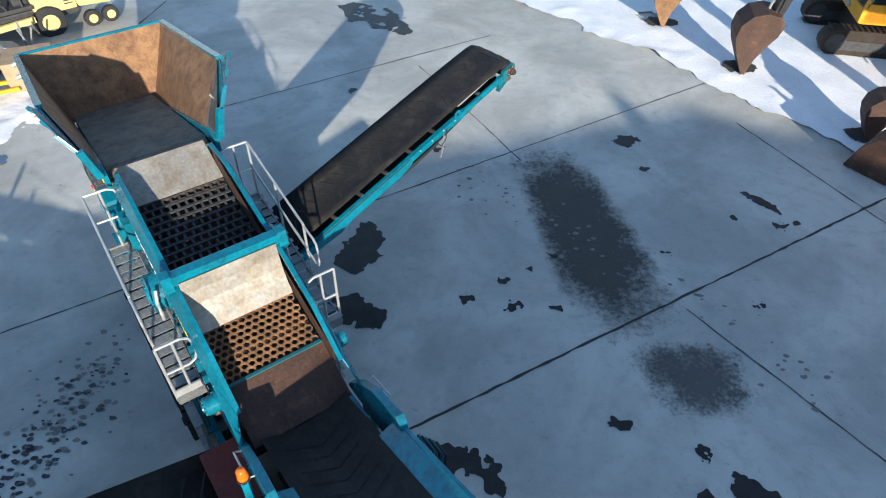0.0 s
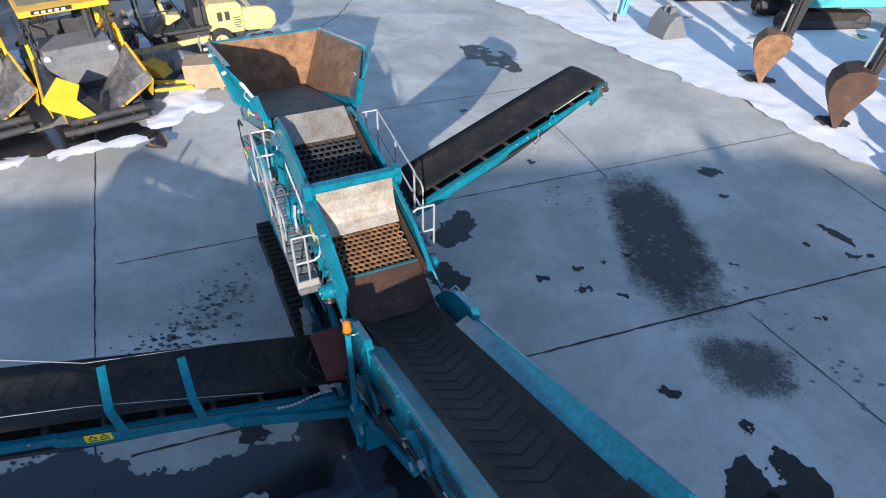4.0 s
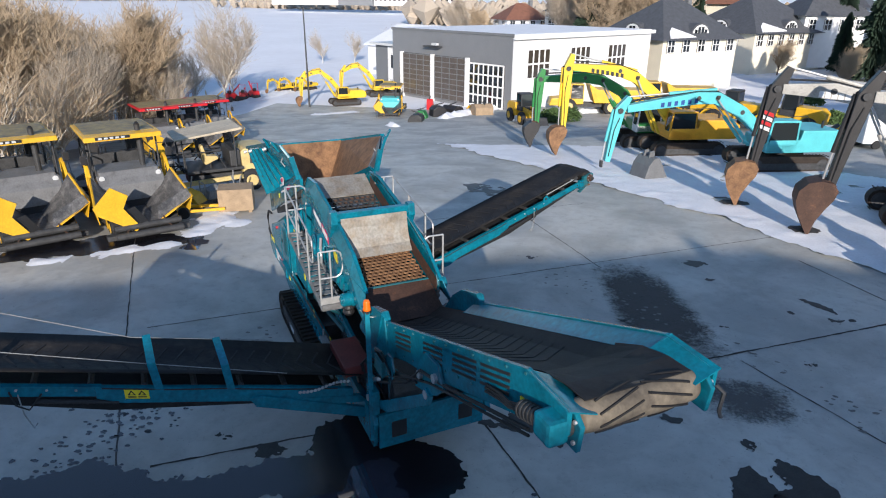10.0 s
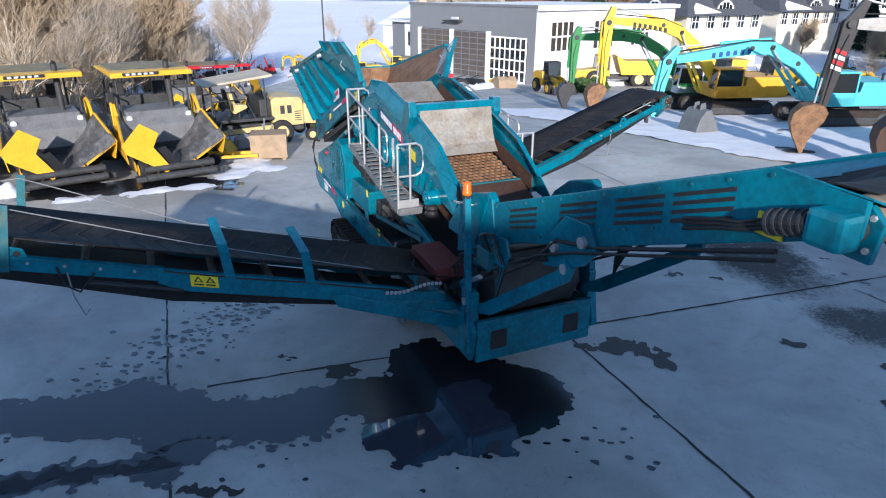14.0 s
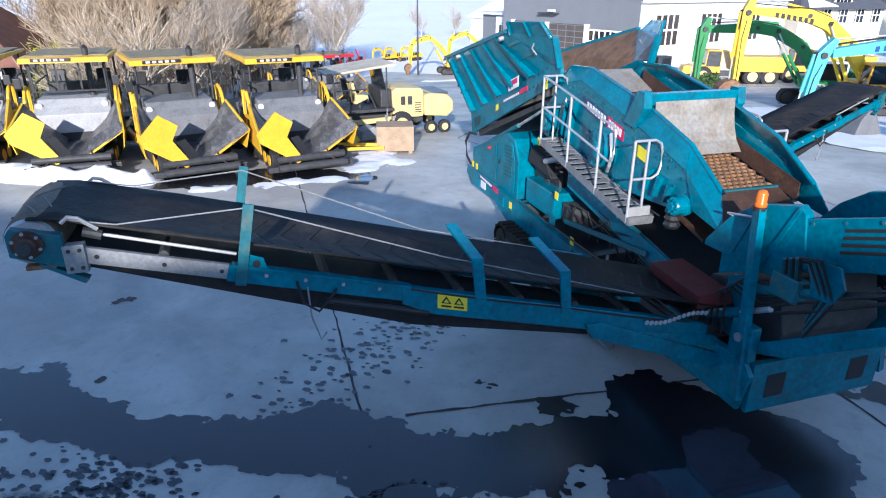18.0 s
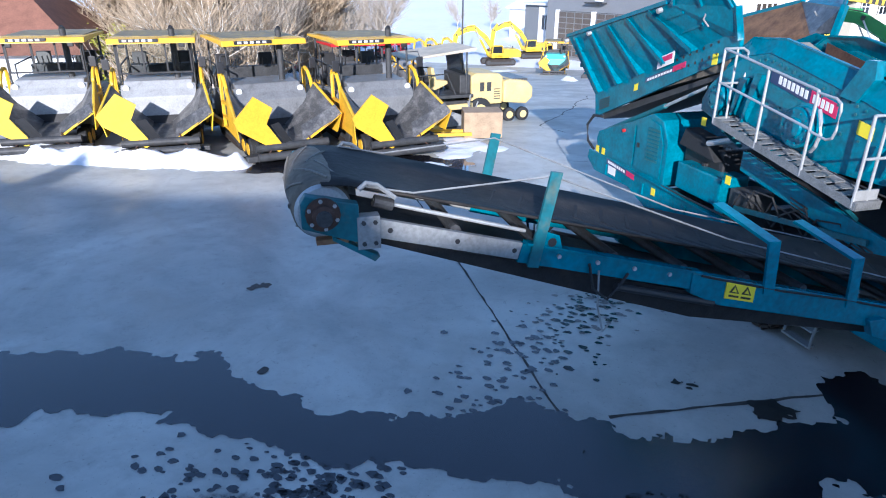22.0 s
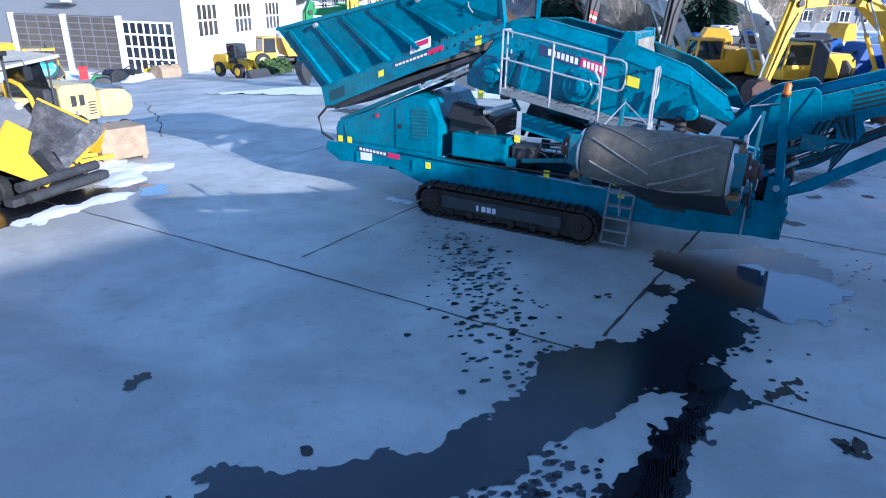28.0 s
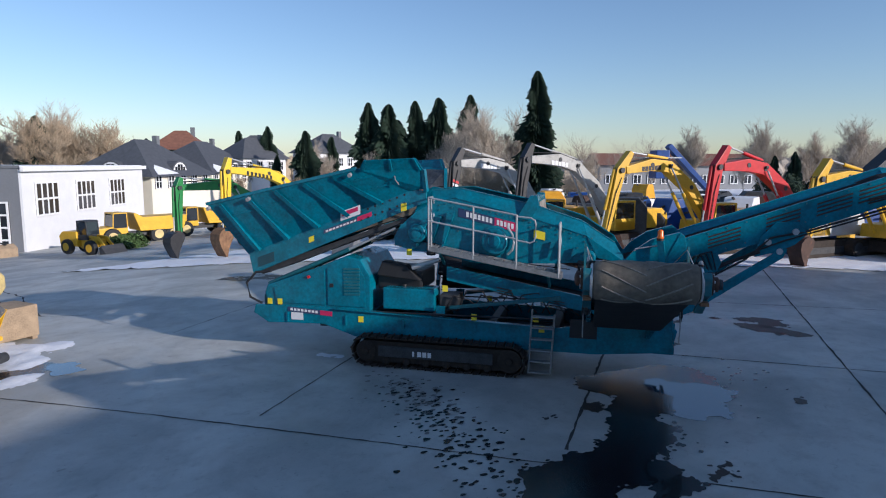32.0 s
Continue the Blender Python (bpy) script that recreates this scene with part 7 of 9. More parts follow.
patch("puddle", [(-14.71, 12.84, 0.35), (-14.65, 13.39, 0.4)], M["puddle"], 0.005, 0.1, "small melt-water puddle", "puddle", 0.4, 1.5)
# snow along the hall and at the far side
patch("snow_patch", [(-32.17, 65.86, 0.8), (-29.32, 70.02, 1.2)], M["snow"], 0.0, 0.3, "snow left between parked machines", "snow", 1.0, 0.4, 0.15)
patch("snow_bank", [(-19.22, 54.17, 0.6), (-18.36, 53.26, 0.5)], M["snow"], 0.0, 0.2, "small heap of snow", "snow", 0.5, 0.8, 0.5)
patch("snow_bank", [(-15.84, 62.62, 0.8), (-12.77, 71.48, 1.2), (-11.95, 81.20, 1.2)], M["snow"], 0.0, 0.25, "snow pushed up along the hall", "snow", 0.8, 0.6, 0.6)
patch("snow_bank", [(-2.95, 68.61, 0.7), (0.60, 71.14, 1.0), (4.35, 74.57, 0.9)], M["snow"], 0.0, 0.25, "snow pushed up by the dump truck", "snow", 0.8, 0.6, 0.6)
patch("snow_bank", [(-48.97, 64.31, 1.0), (-46.72, 74.37, 1.3), (-46.13, 87.56, 1.5), (-47.29, 94.37, 1.5)], M["snow"], 0.0, 0.4, "snow along the far edge of the yard", "snow", 1.0, 0.3, 0.3)

# slab joints: two families of straight lines, broken by small wanderings


def joint(x, y, d, t0, t1, w, seed):
    r = random.Random(seed)
    n = int((t1 - t0) / 0.25)
    verts, faces = [], []
    s = Vector((-d.y, d.x))
    for k in range(n + 1):
        p = Vector((x, y)) + d * (t0 + k * 0.25) + s * r.uniform(-0.012, 0.012)
        h = w * r.uniform(0.35, 1.0) / 2
        for q in (p - s * h, p + s * h):
            verts.append((q.x, q.y, ground_z(q.x, q.y) + 0.003))
    faces = [(2 * k, 2 * k + 1, 2 * k + 3, 2 * k + 2) for k in range(n)]
    me = bpy.data.meshes.new("slab_joint")
    me.from_pydata(verts, [], faces)
    me.materials.append(M["joint"])
    return tagged(new("slab_joint", me), kind="structure")


def joint_through(ax, ay, bx_, by, before, after, w, seed):
    d = Vector((bx_ - ax, by - ay))
    return joint(ax, ay, d.normalized(), -before, d.length + after, w, seed)


joint_through(-2.35, 5.21, 9.84, 12.45, 7.0, 3.0, 0.085, 1)
joint_through(12.44, 7.05, -2.94, -2.23, 8.0, 8.0, 0.075, 2)
joint_through(-3.67, 12.10, 6.61, 18.64, 10.0, 1.0, 0.05, 3)
joint_through(-8.05, 17.32, -2.39, 20.98, 4.0, 3.0, 0.05, 4)
joint_through(-12.80, 6.79, -5.73, -3.18, 9.0, 6.0, 0.05, 5)
joint_through(-2.39, 4.99, 0.34, 1.02, 0.5, 6.0, 0.06, 6)
joint_through(4.09, 8.65, 6.94, 5.06, 0.0, 6.0, 0.055, 7)
joint_through(-1.21, 17.26, 0.33, 14.63, 3.0, 0.5, 0.04, 8)
joint_through(9.11, 13.97, 10.02, 12.32, 3.0, 5.0, 0.06, 9)
# wandering crack on the far side
verts, faces = [], []
px, py = -14.67, 37.77
ang = radians(-62)
r = random.Random(8)
for k in range(60):
    ang += r.uniform(-0.35, 0.35)
    ang = max(radians(-95), min(radians(-35), ang))
    px, py = px + 0.3 * math.cos(ang), py + 0.3 * math.sin(ang)
    h = r.uniform(0.01, 0.05)
    verts += [(px - h, py, ground_z(px, py) + 0.004), (px + h, py, ground_z(px, py) + 0.004)]
    if k:
        faces.append((2 * k - 2, 2 * k - 1, 2 * k + 1, 2 * k))
me = bpy.data.meshes.new("crack")
me.from_pydata(verts, [], faces)
me.materials.append(M["joint"])
tagged(new("crack", me), kind="structure")

# bare wet rings where bucket tips stand in the snow
for x, y in TIPS:
    patch("wet_ring", [(x - 0.2, y, 0.42), (x + 0.25, y, 0.4)], M["damp_dry"], 0.06, 0.08, "bare wet ring round a bucket tip", "damp ground", 0.2, 1.5)
patch("snow_patch", [(-9.05, 9.83, 0.12), (-8.68, 9.38, 0.16)], M["snow"], 0.0, 0.06, "lump of melting snow by the crawler track", "snow", 0.2, 2.0, 0.12)
# wet trails beside the plant
patch("wet_trail", [(-4.96, 3.59, 0.5), (-5.03, 2.70, 0.45), (-6.77, 1.03, 0.55), (-8.35, 0.76, 0.75), (-9.32, 0.75, 0.7), (-10.78, 0.14, 0.45), (-12.00, -0.04, 0.5), (-13.22, -0.08, 0.58), (-14.50, 0.12, 0.72), (-16.96, -0.97, 0.9)], M["damp"], 0.004, 0.055, "dark wet trail running over the concrete", "wet trail", 0.55, 1.3)
patch("wet_trail", [(-7.65, -0.00, 0.3), (-8.75, -0.56, 0.14), (-9.89, -1.30, 0.22), (-10.53, -1.85, 0.28), (-11.12, -2.35, 0.4)], M["damp"], 0.004, 0.05, "narrow wet trail", "wet trail", 0.4, 1.6)
patch("wet_trail", [(-10.95, -1.95, 0.45), (-9.69, -1.06, 0.22), (-8.38, -0.52, 0.18), (-7.79, -0.42, 0.2)], M["damp"], 0.004, 0.05, "narrow wet trail", "wet trail", 0.4, 1.3)
patch("puddle", [(-3.99, 2.40, 0.5), (-3.67, 1.72, 0.75), (-4.45, 1.12, 0.55), (-5.0, 1.0, 0.3)], M["puddle"], 0.006, 0.055, "sky-blue puddle beside the plant", "puddle", 0.5, 1.2)
patch("puddle", [(-4.82, 2.16, 0.8), (-3.75, 2.06, 1.0), (-2.94, 2.59, 0.8), (-4.30, 3.40, 0.5)], M["damp"], 0.003, 0.06, "dark wet patch below the conveyors", "puddle", 0.4, 1.0)
patch("wet_patch", [(-7.13, -0.64, 0.14), (-6.83, -0.61, 0.2), (-6.56, -0.55, 0.12)], M["oil"], 0.004, 0.04, "small wet spot", "damp ground", 0.4, 2.5)
patch("wet_patch", [(3.36, 4.25, 0.25), (3.44, 3.37, 0.5), (3.52, 2.38, 0.3)], M["oil"], 0.004, 0.06, "long wet spot", "damp ground", 0.4, 1.5)
patch("wet_patch", [(-1.88, 4.49, 0.16), (-1.19, 4.73, 0.25), (-0.67, 4.42, 0.2), (-0.47, 4.16, 0.12)], M["oil"], 0.004, 0.045, "ragged wet spot", "damp ground", 0.5, 1.8)
patch("wet_patch", [(4.17, 4.19, 0.35), (4.39, 3.67, 0.5), (4.22, 3.30, 0.4)], M["oil"], 0.004, 0.05, "ragged wet spot", "damp ground", 0.4, 1.8)
patch("wet_patch", [(-3.66, 10.32, 0.3), (-3.77, 10.02, 0.25)], M["oil"], 0.004, 0.04, "wet spot", "damp ground", 0.3, 2.0)
patch("wet_patch", [(-3.76, 8.37, 0.4), (-3.33, 8.05, 0.35)], M["oil"], 0.004, 0.05, "wet spot", "damp ground", 0.4, 1.5)
patch("wet_patch", [(-3.79, 10.05, 0.5), (-3.55, 10.71, 0.4)], M["oil"], 0.003, 0.05, "wet spot", "damp ground", 0.4, 1.5)
patch("wet_patch", [(-5.96, 25.20, 0.5), (-4.23, 23.66, 0.9), (-3.53, 22.68, 0.4)], M["oil"], 0.004, 0.08, "wet spot", "damp ground", 0.9, 1.0, holes=0.25)
patch("wet_patch", [(6.82, 12.95, 0.12), (7.18, 12.60, 0.16), (7.50, 12.19, 0.1)], M["oil"], 0.004, 0.03, "long wet spot", "damp ground", 0.15, 2.0)
for t_, lab in ((0, "x"),):
    for sx, sy, sr in ((0.06, 8.57, 0.14), (-1.06, 8.70, 0.13), (0.56, 9.80, 0.07), (1.06, 8.54, 0.07), (6.18, 11.89, 0.07), (7.81, 11.78, 0.08), (5.82, 8.86, 0.09), (-4.94, 17.94, 0.14), (3.85, 15.40, 0.3), (4.18, 13.98, 0.12), (-1.96, 14.66, 0.15), (-0.15, 9.40, 0.1), (1.16, 10.24, 0.1), (3.98, 10.51, 0.08), (7.30, 11.64, 0.14), (1.98, 5.56, 0.16), (3.53, 5.07, 0.1), (-6.33, 2.63, 0.22), (-7.40, 2.82, 0.1), (-7.25, -1.87, 0.14), (-7.27, -1.75, 0.09), (-15.27, 3.17, 0.14), (-2.35, -0.06, 0.14), (-13.44, 0.75, 0.06), (3.09, 2.68, 0.15)):
        patch("dark_spot", [(sx - 0.02, sy, sr), (sx + sr * 0.8, sy + sr * 0.3, sr * 0.7)], M["oil"], 0.004, 0.035, "small dark oil spot", "oil spot", 0.22, 4.0)


def stain_material(name, colour, lo_, hi_, scale, strength):
    """Dark grit that thins out towards the rim of its sheet: opaque where its noise is dense, clear elsewhere."""
    m = bpy.data.materials.new(name)
    m.use_nodes = True
    nt = m.node_tree
    bs, out = nt.nodes["Principled BSDF"], nt.nodes["Material Output"]
    bs.inputs["Base Color"].default_value, bs.inputs["Roughness"].default_value = rgb(*colour), 0.7
    tc = nt.nodes.new("ShaderNodeTexCoord")
    sep = nt.nodes.new("ShaderNodeSeparateXYZ")
    uv = nt.nodes.new("ShaderNodeUVMap")
    nt.links.new(uv.outputs[0], sep.inputs[0])

    def op(kind, a, b=None):
        n = nt.nodes.new("ShaderNodeMath")
        n.operation = kind
        for i, v in enumerate((a, b)):
            if v is None:
                continue
            if isinstance(v, float):
                n.inputs[i].default_value = v
            else:
                nt.links.new(v, n.inputs[i])
        return n.outputs[0]

    def edge(o):
        return op("MULTIPLY", op("MULTIPLY", o, op("SUBTRACT", 1.0, o)), 4.0)

    body = op("POWER", op("MULTIPLY", edge(sep.outputs[0]), edge(sep.outputs[1])), 0.6)
    total = body
    for k, w in ((1.0, 0.55), (9.0, 0.5)):
        n = nt.nodes.new("ShaderNodeTexNoise")
        n.inputs["Scale"].default_value, n.inputs["Detail"].default_value, n.inputs["Roughness"].default_value = scale * k, 7.0, 0.7
        nt.links.new(tc.outputs["Object"], n.inputs["Vector"])
        total = op("ADD", total, op("MULTIPLY", op("SUBTRACT", n.outputs["Fac"], 0.5), w * 2.0))
    r_ = nt.nodes.new("ShaderNodeMapRange")
    r_.interpolation_type = "SMOOTHSTEP"
    for i, v in enumerate((lo_, hi_, 0.0, strength)):
        r_.inputs[i + 1].default_value = v
    nt.links.new(op("MULTIPLY", total, op("MINIMUM", op("MULTIPLY", body, 6.0), 1.0)), r_.inputs[0])
    mix, clear = nt.nodes.new("ShaderNodeMixShader"), nt.nodes.new("ShaderNodeBsdfTransparent")
    nt.links.new(r_.outputs[0], mix.inputs[0])
    nt.links.new(clear.outputs[0], mix.inputs[1])
    nt.links.new(bs.outputs[0], mix.inputs[2])
    nt.links.new(mix.outputs[0], out.inputs[0])
    return m


def stain(name, corners, mat, label, lift=0.0042):
    """A thin film of grit between four corners, with its own flat coordinates for the rim."""
    n = 10
    c = [Vector(p) for p in corners]
    me = bpy.data.meshes.new(name)
    uv_, verts = [], []
    for j in range(n + 1):
        for i in range(n + 1):
            p = c[0].lerp(c[1], i / n).lerp(c[3].lerp(c[2], i / n), j / n)
            verts.append((p.x, p.y, ground_z(p.x, p.y) + lift))
            uv_.append((i / n, j / n))
    me.from_pydata(verts, [], [(j * (n + 1) + i, j * (n + 1) + i + 1, (j + 1) * (n + 1) + i + 1, (j + 1) * (n + 1) + i) for j in range(n) for i in range(n)])
    layer = me.uv_layers.new(name="rim")
    for loop in me.loops:
        layer.data[loop.index].uv = uv_[loop.vertex_index]
    me.materials.append(mat)
    return tagged(new(name, me), label, "stain", kind="stuff")


M["stain_dense"] = stain_material("dense_dark_grit", (0.060, 0.054, 0.050), 0.25, 1.0, 0.9, 0.97)
M["stain_loose"] = stain_material("loose_dark_grit", (0.085, 0.082, 0.078), 0.45, 0.95, 1.3, 0.75)
stain("grit_stain", [(-0.15, 14.9), (1.45, 6.9), (4.5, 8.3), (2.4, 15.3)], M["stain_dense"], "dark damp grit stain on the concrete")
stain("grit", [(2.0, 7.9), (2.7, 5.6), (5.2, 5.6), (5.2, 7.9)], M["stain_loose"], "scattered dark grit", 0.0046)
stain("grit", [(-13.2, -1.6), (-13.0, -2.8), (-10.4, -2.4), (-11.2, -0.9)], M["stain_loose"], "scattered dark grit")

def prints(chain, count, seed, mat="damp"):
    """Wet prints and drips scattered along a line."""
    r = random.Random(seed)
    bm = bmesh.new()
    for k in range(count):
        u = r.random() * (len(chain) - 1)
        i = int(u)
        a_, b_ = Vector(chain[i]), Vector(chain[i + 1])
        p = a_.lerp(b_, u - i) + Vector((r.gauss(0, 0.45), r.gauss(0, 0.45)))
        s = r.uniform(0.03, 0.09)
        n = 7
        ph = r.uniform(0, 6)
        vs = []
        for j in range(n):
            q = s * r.uniform(0.6, 1.25)
            x, y = p.x + q * math.cos(ph + 6.283 * j / n), p.y + 0.7 * q * math.sin(ph + 6.283 * j / n)
            vs.append(bm.verts.new((x, y, ground_z(x, y) + 0.0045)))
        bm.faces.new(vs)
    return tagged(part("wet_prints", bm, M[mat]), "wet tracks and drips on the concrete", "wet prints", kind="stuff")


prints([(-8.66, 6.50), (-9.51, 3.42), (-10.41, 0.90)], 170, 3)
prints([(-8.53, 7.12), (-8.89, 5.46), (-9.13, 3.95)], 120, 4, "faint_damp")
prints([(-13.44, -2.18), (-11.80, -1.41), (-10.79, -0.56)], 220, 5)
prints([(-11.01, -0.62), (-11.52, -1.71)], 160, 6)
prints([(-9.27, 4.56), (-9.78, 2.08)], 60, 7)
prints([(-1.44, 13.70), (6.88, 6.46)], 70, 8, "faint_damp")
prints([(-9.90, 1.18), (-6.99, 0.23), (-0.52, 2.03)], 90, 9)


# ---- buildings ----
HALL = Matrix(((0.59, -0.81, 0, -9.5), (0.81, 0.59, 0, 74.4), (0, 0, 1, 0), (0, 0, 0, 1)))
hall = thing("workshop_hall", HALL, "grey and white workshop hall with two roller gates", "hall")
BASE, TOPZ = -5.2, 4.7
part("gate_wall", box(0.0, 0.25, 0.0, 24.3, BASE, TOPZ), M["cladding"], hall, "grey clad wall")
part("window_wall", box(0.0, 30.5, -0.25, 0.0, BASE, TOPZ - 0.3), M["plaster_white"], hall, "white wall with tall windows")
part("back_wall", box(30.25, 30.5, 0.0, 24.3, BASE, TOPZ), M["cladding"], hall)
part("side_wall", box(0.25, 30.25, 24.05, 24.3, BASE, TOPZ), M["cladding"], hall)
part("roof", box(-0.1, 30.8, -0.1, 24.5, TOPZ, TOPZ + 0.12), M["snow"], hall, "flat roof under snow")
part("fascia", box(-0.3, 30.9, -0.75, -0.4, TOPZ - 0.45, TOPZ + 0.05), M["white"], hall)
part("soffit", box(-0.1, 30.6, -0.72, 0.0, TOPZ - 0.32, TOPZ - 0.25), M["plaster_white"], hall)
part("gable_trim", box(-0.12, 0.0, -0.2, 24.4, TOPZ - 0.1, TOPZ + 0.2), M["cladding_dark"], hall)


def glazed(name, parent, m, w, h, nx, ny, glass="glass", frame_mat="white", bar=0.14, depth=0.12):
    """A framed opening in its own x-z plane with nx by ny panes, looking along -y."""
    root = part(name, box(-w / 2 - 0.1, w / 2 + 0.1, 0.02, depth + 0.06, -0.1, h + 0.1), M["dark"], parent)
    root.matrix_basis = m
    for i in range(nx):
        for j in range(ny):
            x0, x1 = -w / 2 + i * w / nx, -w / 2 + (i + 1) * w / nx
            z0, z1 = j * h / ny, (j + 1) * h / ny
            part("pane", box(x0 + bar / 2, x1 - bar / 2, -0.02, 0.02, z0 + bar / 2, z1 - bar / 2), M[glass], root)
    for i in range(nx + 1):
        x = -w / 2 + i * w / nx
        part("mullion", box(x - bar / 2, x + bar / 2, -0.07, 0.03, -bar / 2, h + bar / 2), M[frame_mat], root)
    for j in range(ny + 1):
        z = j * h / ny
        part("transom", box(-w / 2, w / 2, -0.05, 0.025, z - bar / 2, z + bar / 2), M[frame_mat], root)
    return root


FACE_X = Matrix.Rotation(radians(-90), 4, "Z")      # a front that looks along -x
for yc, w, h, nx, ny, kind_ in ((4.4, 6.2, 5.3, 7, 4, "shop_window"), (11.4, 6.2, 5.7, 4, 8, "roller_gate"), (18.5, 6.2, 5.7, 4, 8, "roller_gate")):
    glazed(kind_, hall, Matrix.Translation((-0.14, yc, -4.3)) @ FACE_X, w, h, nx, ny, "glass" if kind_ == "shop_window" else "gate", "white" if kind_ == "shop_window" else "cladding_dark", 0.2 if kind_ == "shop_window" else 0.1)
for yc in (7.9, 15.0, 21.9):
    part("gate_pier", box(-0.32, 0.0, yc - 0.3, yc + 0.3, BASE, 1.6), M["white"], hall)
for xc in (4.6, 13.2, 21.8):
    glazed("window", hall, Matrix.Translation((xc, -0.32, -0.6)), 4.4, 3.6, 4, 2, "glass_warm", "white", 0.22)
part("gate_lamp", box(-0.9, -0.05, 13.0, 16.2, 2.6, 2.75), M["dark"], hall)
part("gate_lamp_head", box(-1.2, -0.7, 13.0, 14.0, 2.9, 3.2), M["light_grey"], hall)
annex = thing("annex", HALL @ Matrix.Translation((3.0, 24.3, 0)), "low grey annex with a dark flat roof", "annex")
part("annex_wall", box(0.0, 10.0, 0.0, 8.5, BASE, 1.9), M["cladding_dark"], annex)
part("annex_wall", box(-0.06, 0.0, 1.6, 5.2, BASE, 1.7), M["white"], annex)
part("annex_roof", box(-0.7, 10.4, -0.1, 9.2, 1.9, 2.25), M["light_grey"], annex)
glazed("window", annex, Matrix.Translation((-0.12, 3.6, -1.6)) @ FACE_X, 1.6, 2.2, 2, 1, "glass", "white", 0.15)
shed = thing("long_shed", HALL @ Matrix.Translation((14.0, 24.6, 0)), "long shed with a snow-covered pitched roof", "shed")
part("shed_wall", box(0, 16, 0, 26, BASE, 0.6), M["plaster_white"], shed)
part("shed_roof", prism([(-0.6, 0.5), (8.0, 3.9), (16.6, 0.5), (16.6, 0.7), (8.0, 4.2), (-0.6, 0.7)], -0.4, 26.5), M["snow"], shed)


def villa(x, y, deg, z0, w, d, h, ridge, wall="plaster_cream", roof="roof_dark", label="cream house with a dark hipped slate roof", dormer=True, snowy=0.0):
    v = thing("house", Matrix.Translation((x, y, z0)) @ Matrix.Rotation(radians(deg), 4, "Z"), label, "house")
    part("wall", box(-w / 2, w / 2, -d / 2, d / 2, -7.0, h), M[wall], v)
    bm = bmesh.new()
    o = 1.0
    c = [bm.verts.new(p) for p in ((-w / 2 - o, -d / 2 - o, h - 0.2), (w / 2 + o, -d / 2 - o, h - 0.2), (w / 2 + o, d / 2 + o, h - 0.2), (-w / 2 - o, d / 2 + o, h - 0.2))]
    r_ = [bm.verts.new((-w * 0.12, 0, h + ridge)), bm.verts.new((w * 0.12, 0, h + ridge))]
    for fc in ((c[0], c[1], r_[1], r_[0]), (c[1], c[2], r_[1]), (c[2], c[3], r_[0], r_[1]), (c[3], c[0], r_[0]), (c[3], c[2], c[1], c[0])):
        bm.faces.new(fc)
    rf = part("roof", bm, M[roof], v, "dark slate hipped roof")
    part("chimney", box(w * 0.2, w * 0.2 + 0.9, -0.5, 0.4, h + ridge * 0.4, h + ridge + 0.8), M["cladding_dark"], rf)
    for s in (-1, 1):
        n = max(2, int(w / 3.0))
        for k in range(n):
            xc = -w / 2 + (k + 0.5) * w / n
            glazed("window", v, Matrix.Translation((xc, s * (d / 2 + 0.12), 0.5)) @ Matrix.Rotation(0 if s < 0 else math.pi, 4, "Z"), 1.5, 2.1, 2, 2, "glass", "white", 0.12)
        for k in range(2):
            glazed("window", v, Matrix.Translation((s * (w / 2 + 0.12), -d / 4 + k * d / 2, 0.5)) @ Matrix.Rotation(radians(90 * s), 4, "Z"), 1.5, 2.1, 2, 2, "glass", "white", 0.12)
    if dormer:
        for dx, dy, rot in ((0, -d / 2 + 0.4, 0), (-w / 2 + 0.4, 0, -90), (w / 2 - 0.4, 0, 90)):
            arch = [(1.9 * math.cos(math.pi * k / 10), 1.7 * math.sin(math.pi * k / 10)) for k in range(11)]
            dm = part("dormer", prism([(px * 1.15, pz * 1.15) for px, pz in arch], 0.0, 4.0), M[roof], rf)
            dm.matrix_basis = Matrix.Translation((dx, dy, h + 0.4)) @ Matrix.Rotation(radians(rot), 4, "Z")
            part("dormer_window", prism(arch, -0.05, 0.0), M["white"], dm)
            for k in range(4):
                part("pane", prism([(-1.45 + k * 0.75, 0.15), (-1.45 + k * 0.75, 0.95 if k in (0, 3) else 1.35), (-0.85 + k * 0.75, 0.95 if k in (0, 3) else 1.35), (-0.85 + k * 0.75, 0.15)], -0.09, -0.05), M["glass"], dm)
    if snowy:
        part("snow_sheet", sheet((-w * 0.45, -d / 2 - 0.6, h + 0.1), (-w * 0.1, -d / 2 - 0.4, h + 0.1), (-w * 0.1, -d * 0.15, h + ridge * 0.66), (-w * 0.2, -d * 0.15, h + ridge * 0.62), 0.12), M["snow"], rf)
    return v


villa(12.7, 114.1, 40, 0.6, 17, 15, 2.6, 6.0, snowy=1.0)
villa(33.8, 147.1, 40, 0.2, 22, 18, 3.0, 7.0, snowy=1.0)
villa(47.4, 150.8, 20, 3.0, 14, 10, 3.5, 5.0, "plaster_white", "roof_dark", "white house with a dark roof behind the trees", False)
villa(68.2, 148.4, 10, 4.0, 16, 10, 4.0, 5.0, "plaster_white", "roof_dark", "white house with a dark roof behind the trees", False)
villa(12.9, 202.4, 30, 3.0, 26, 12, 5.0, 3.0, "plaster_white", "roof_dark", "long white house far behind the hall", False)
villa(-19.7, 181.9, 30, 1.0, 12, 10, 3.0, 4.0, "plaster_white", "roof_red", "small house with a red roof", False)
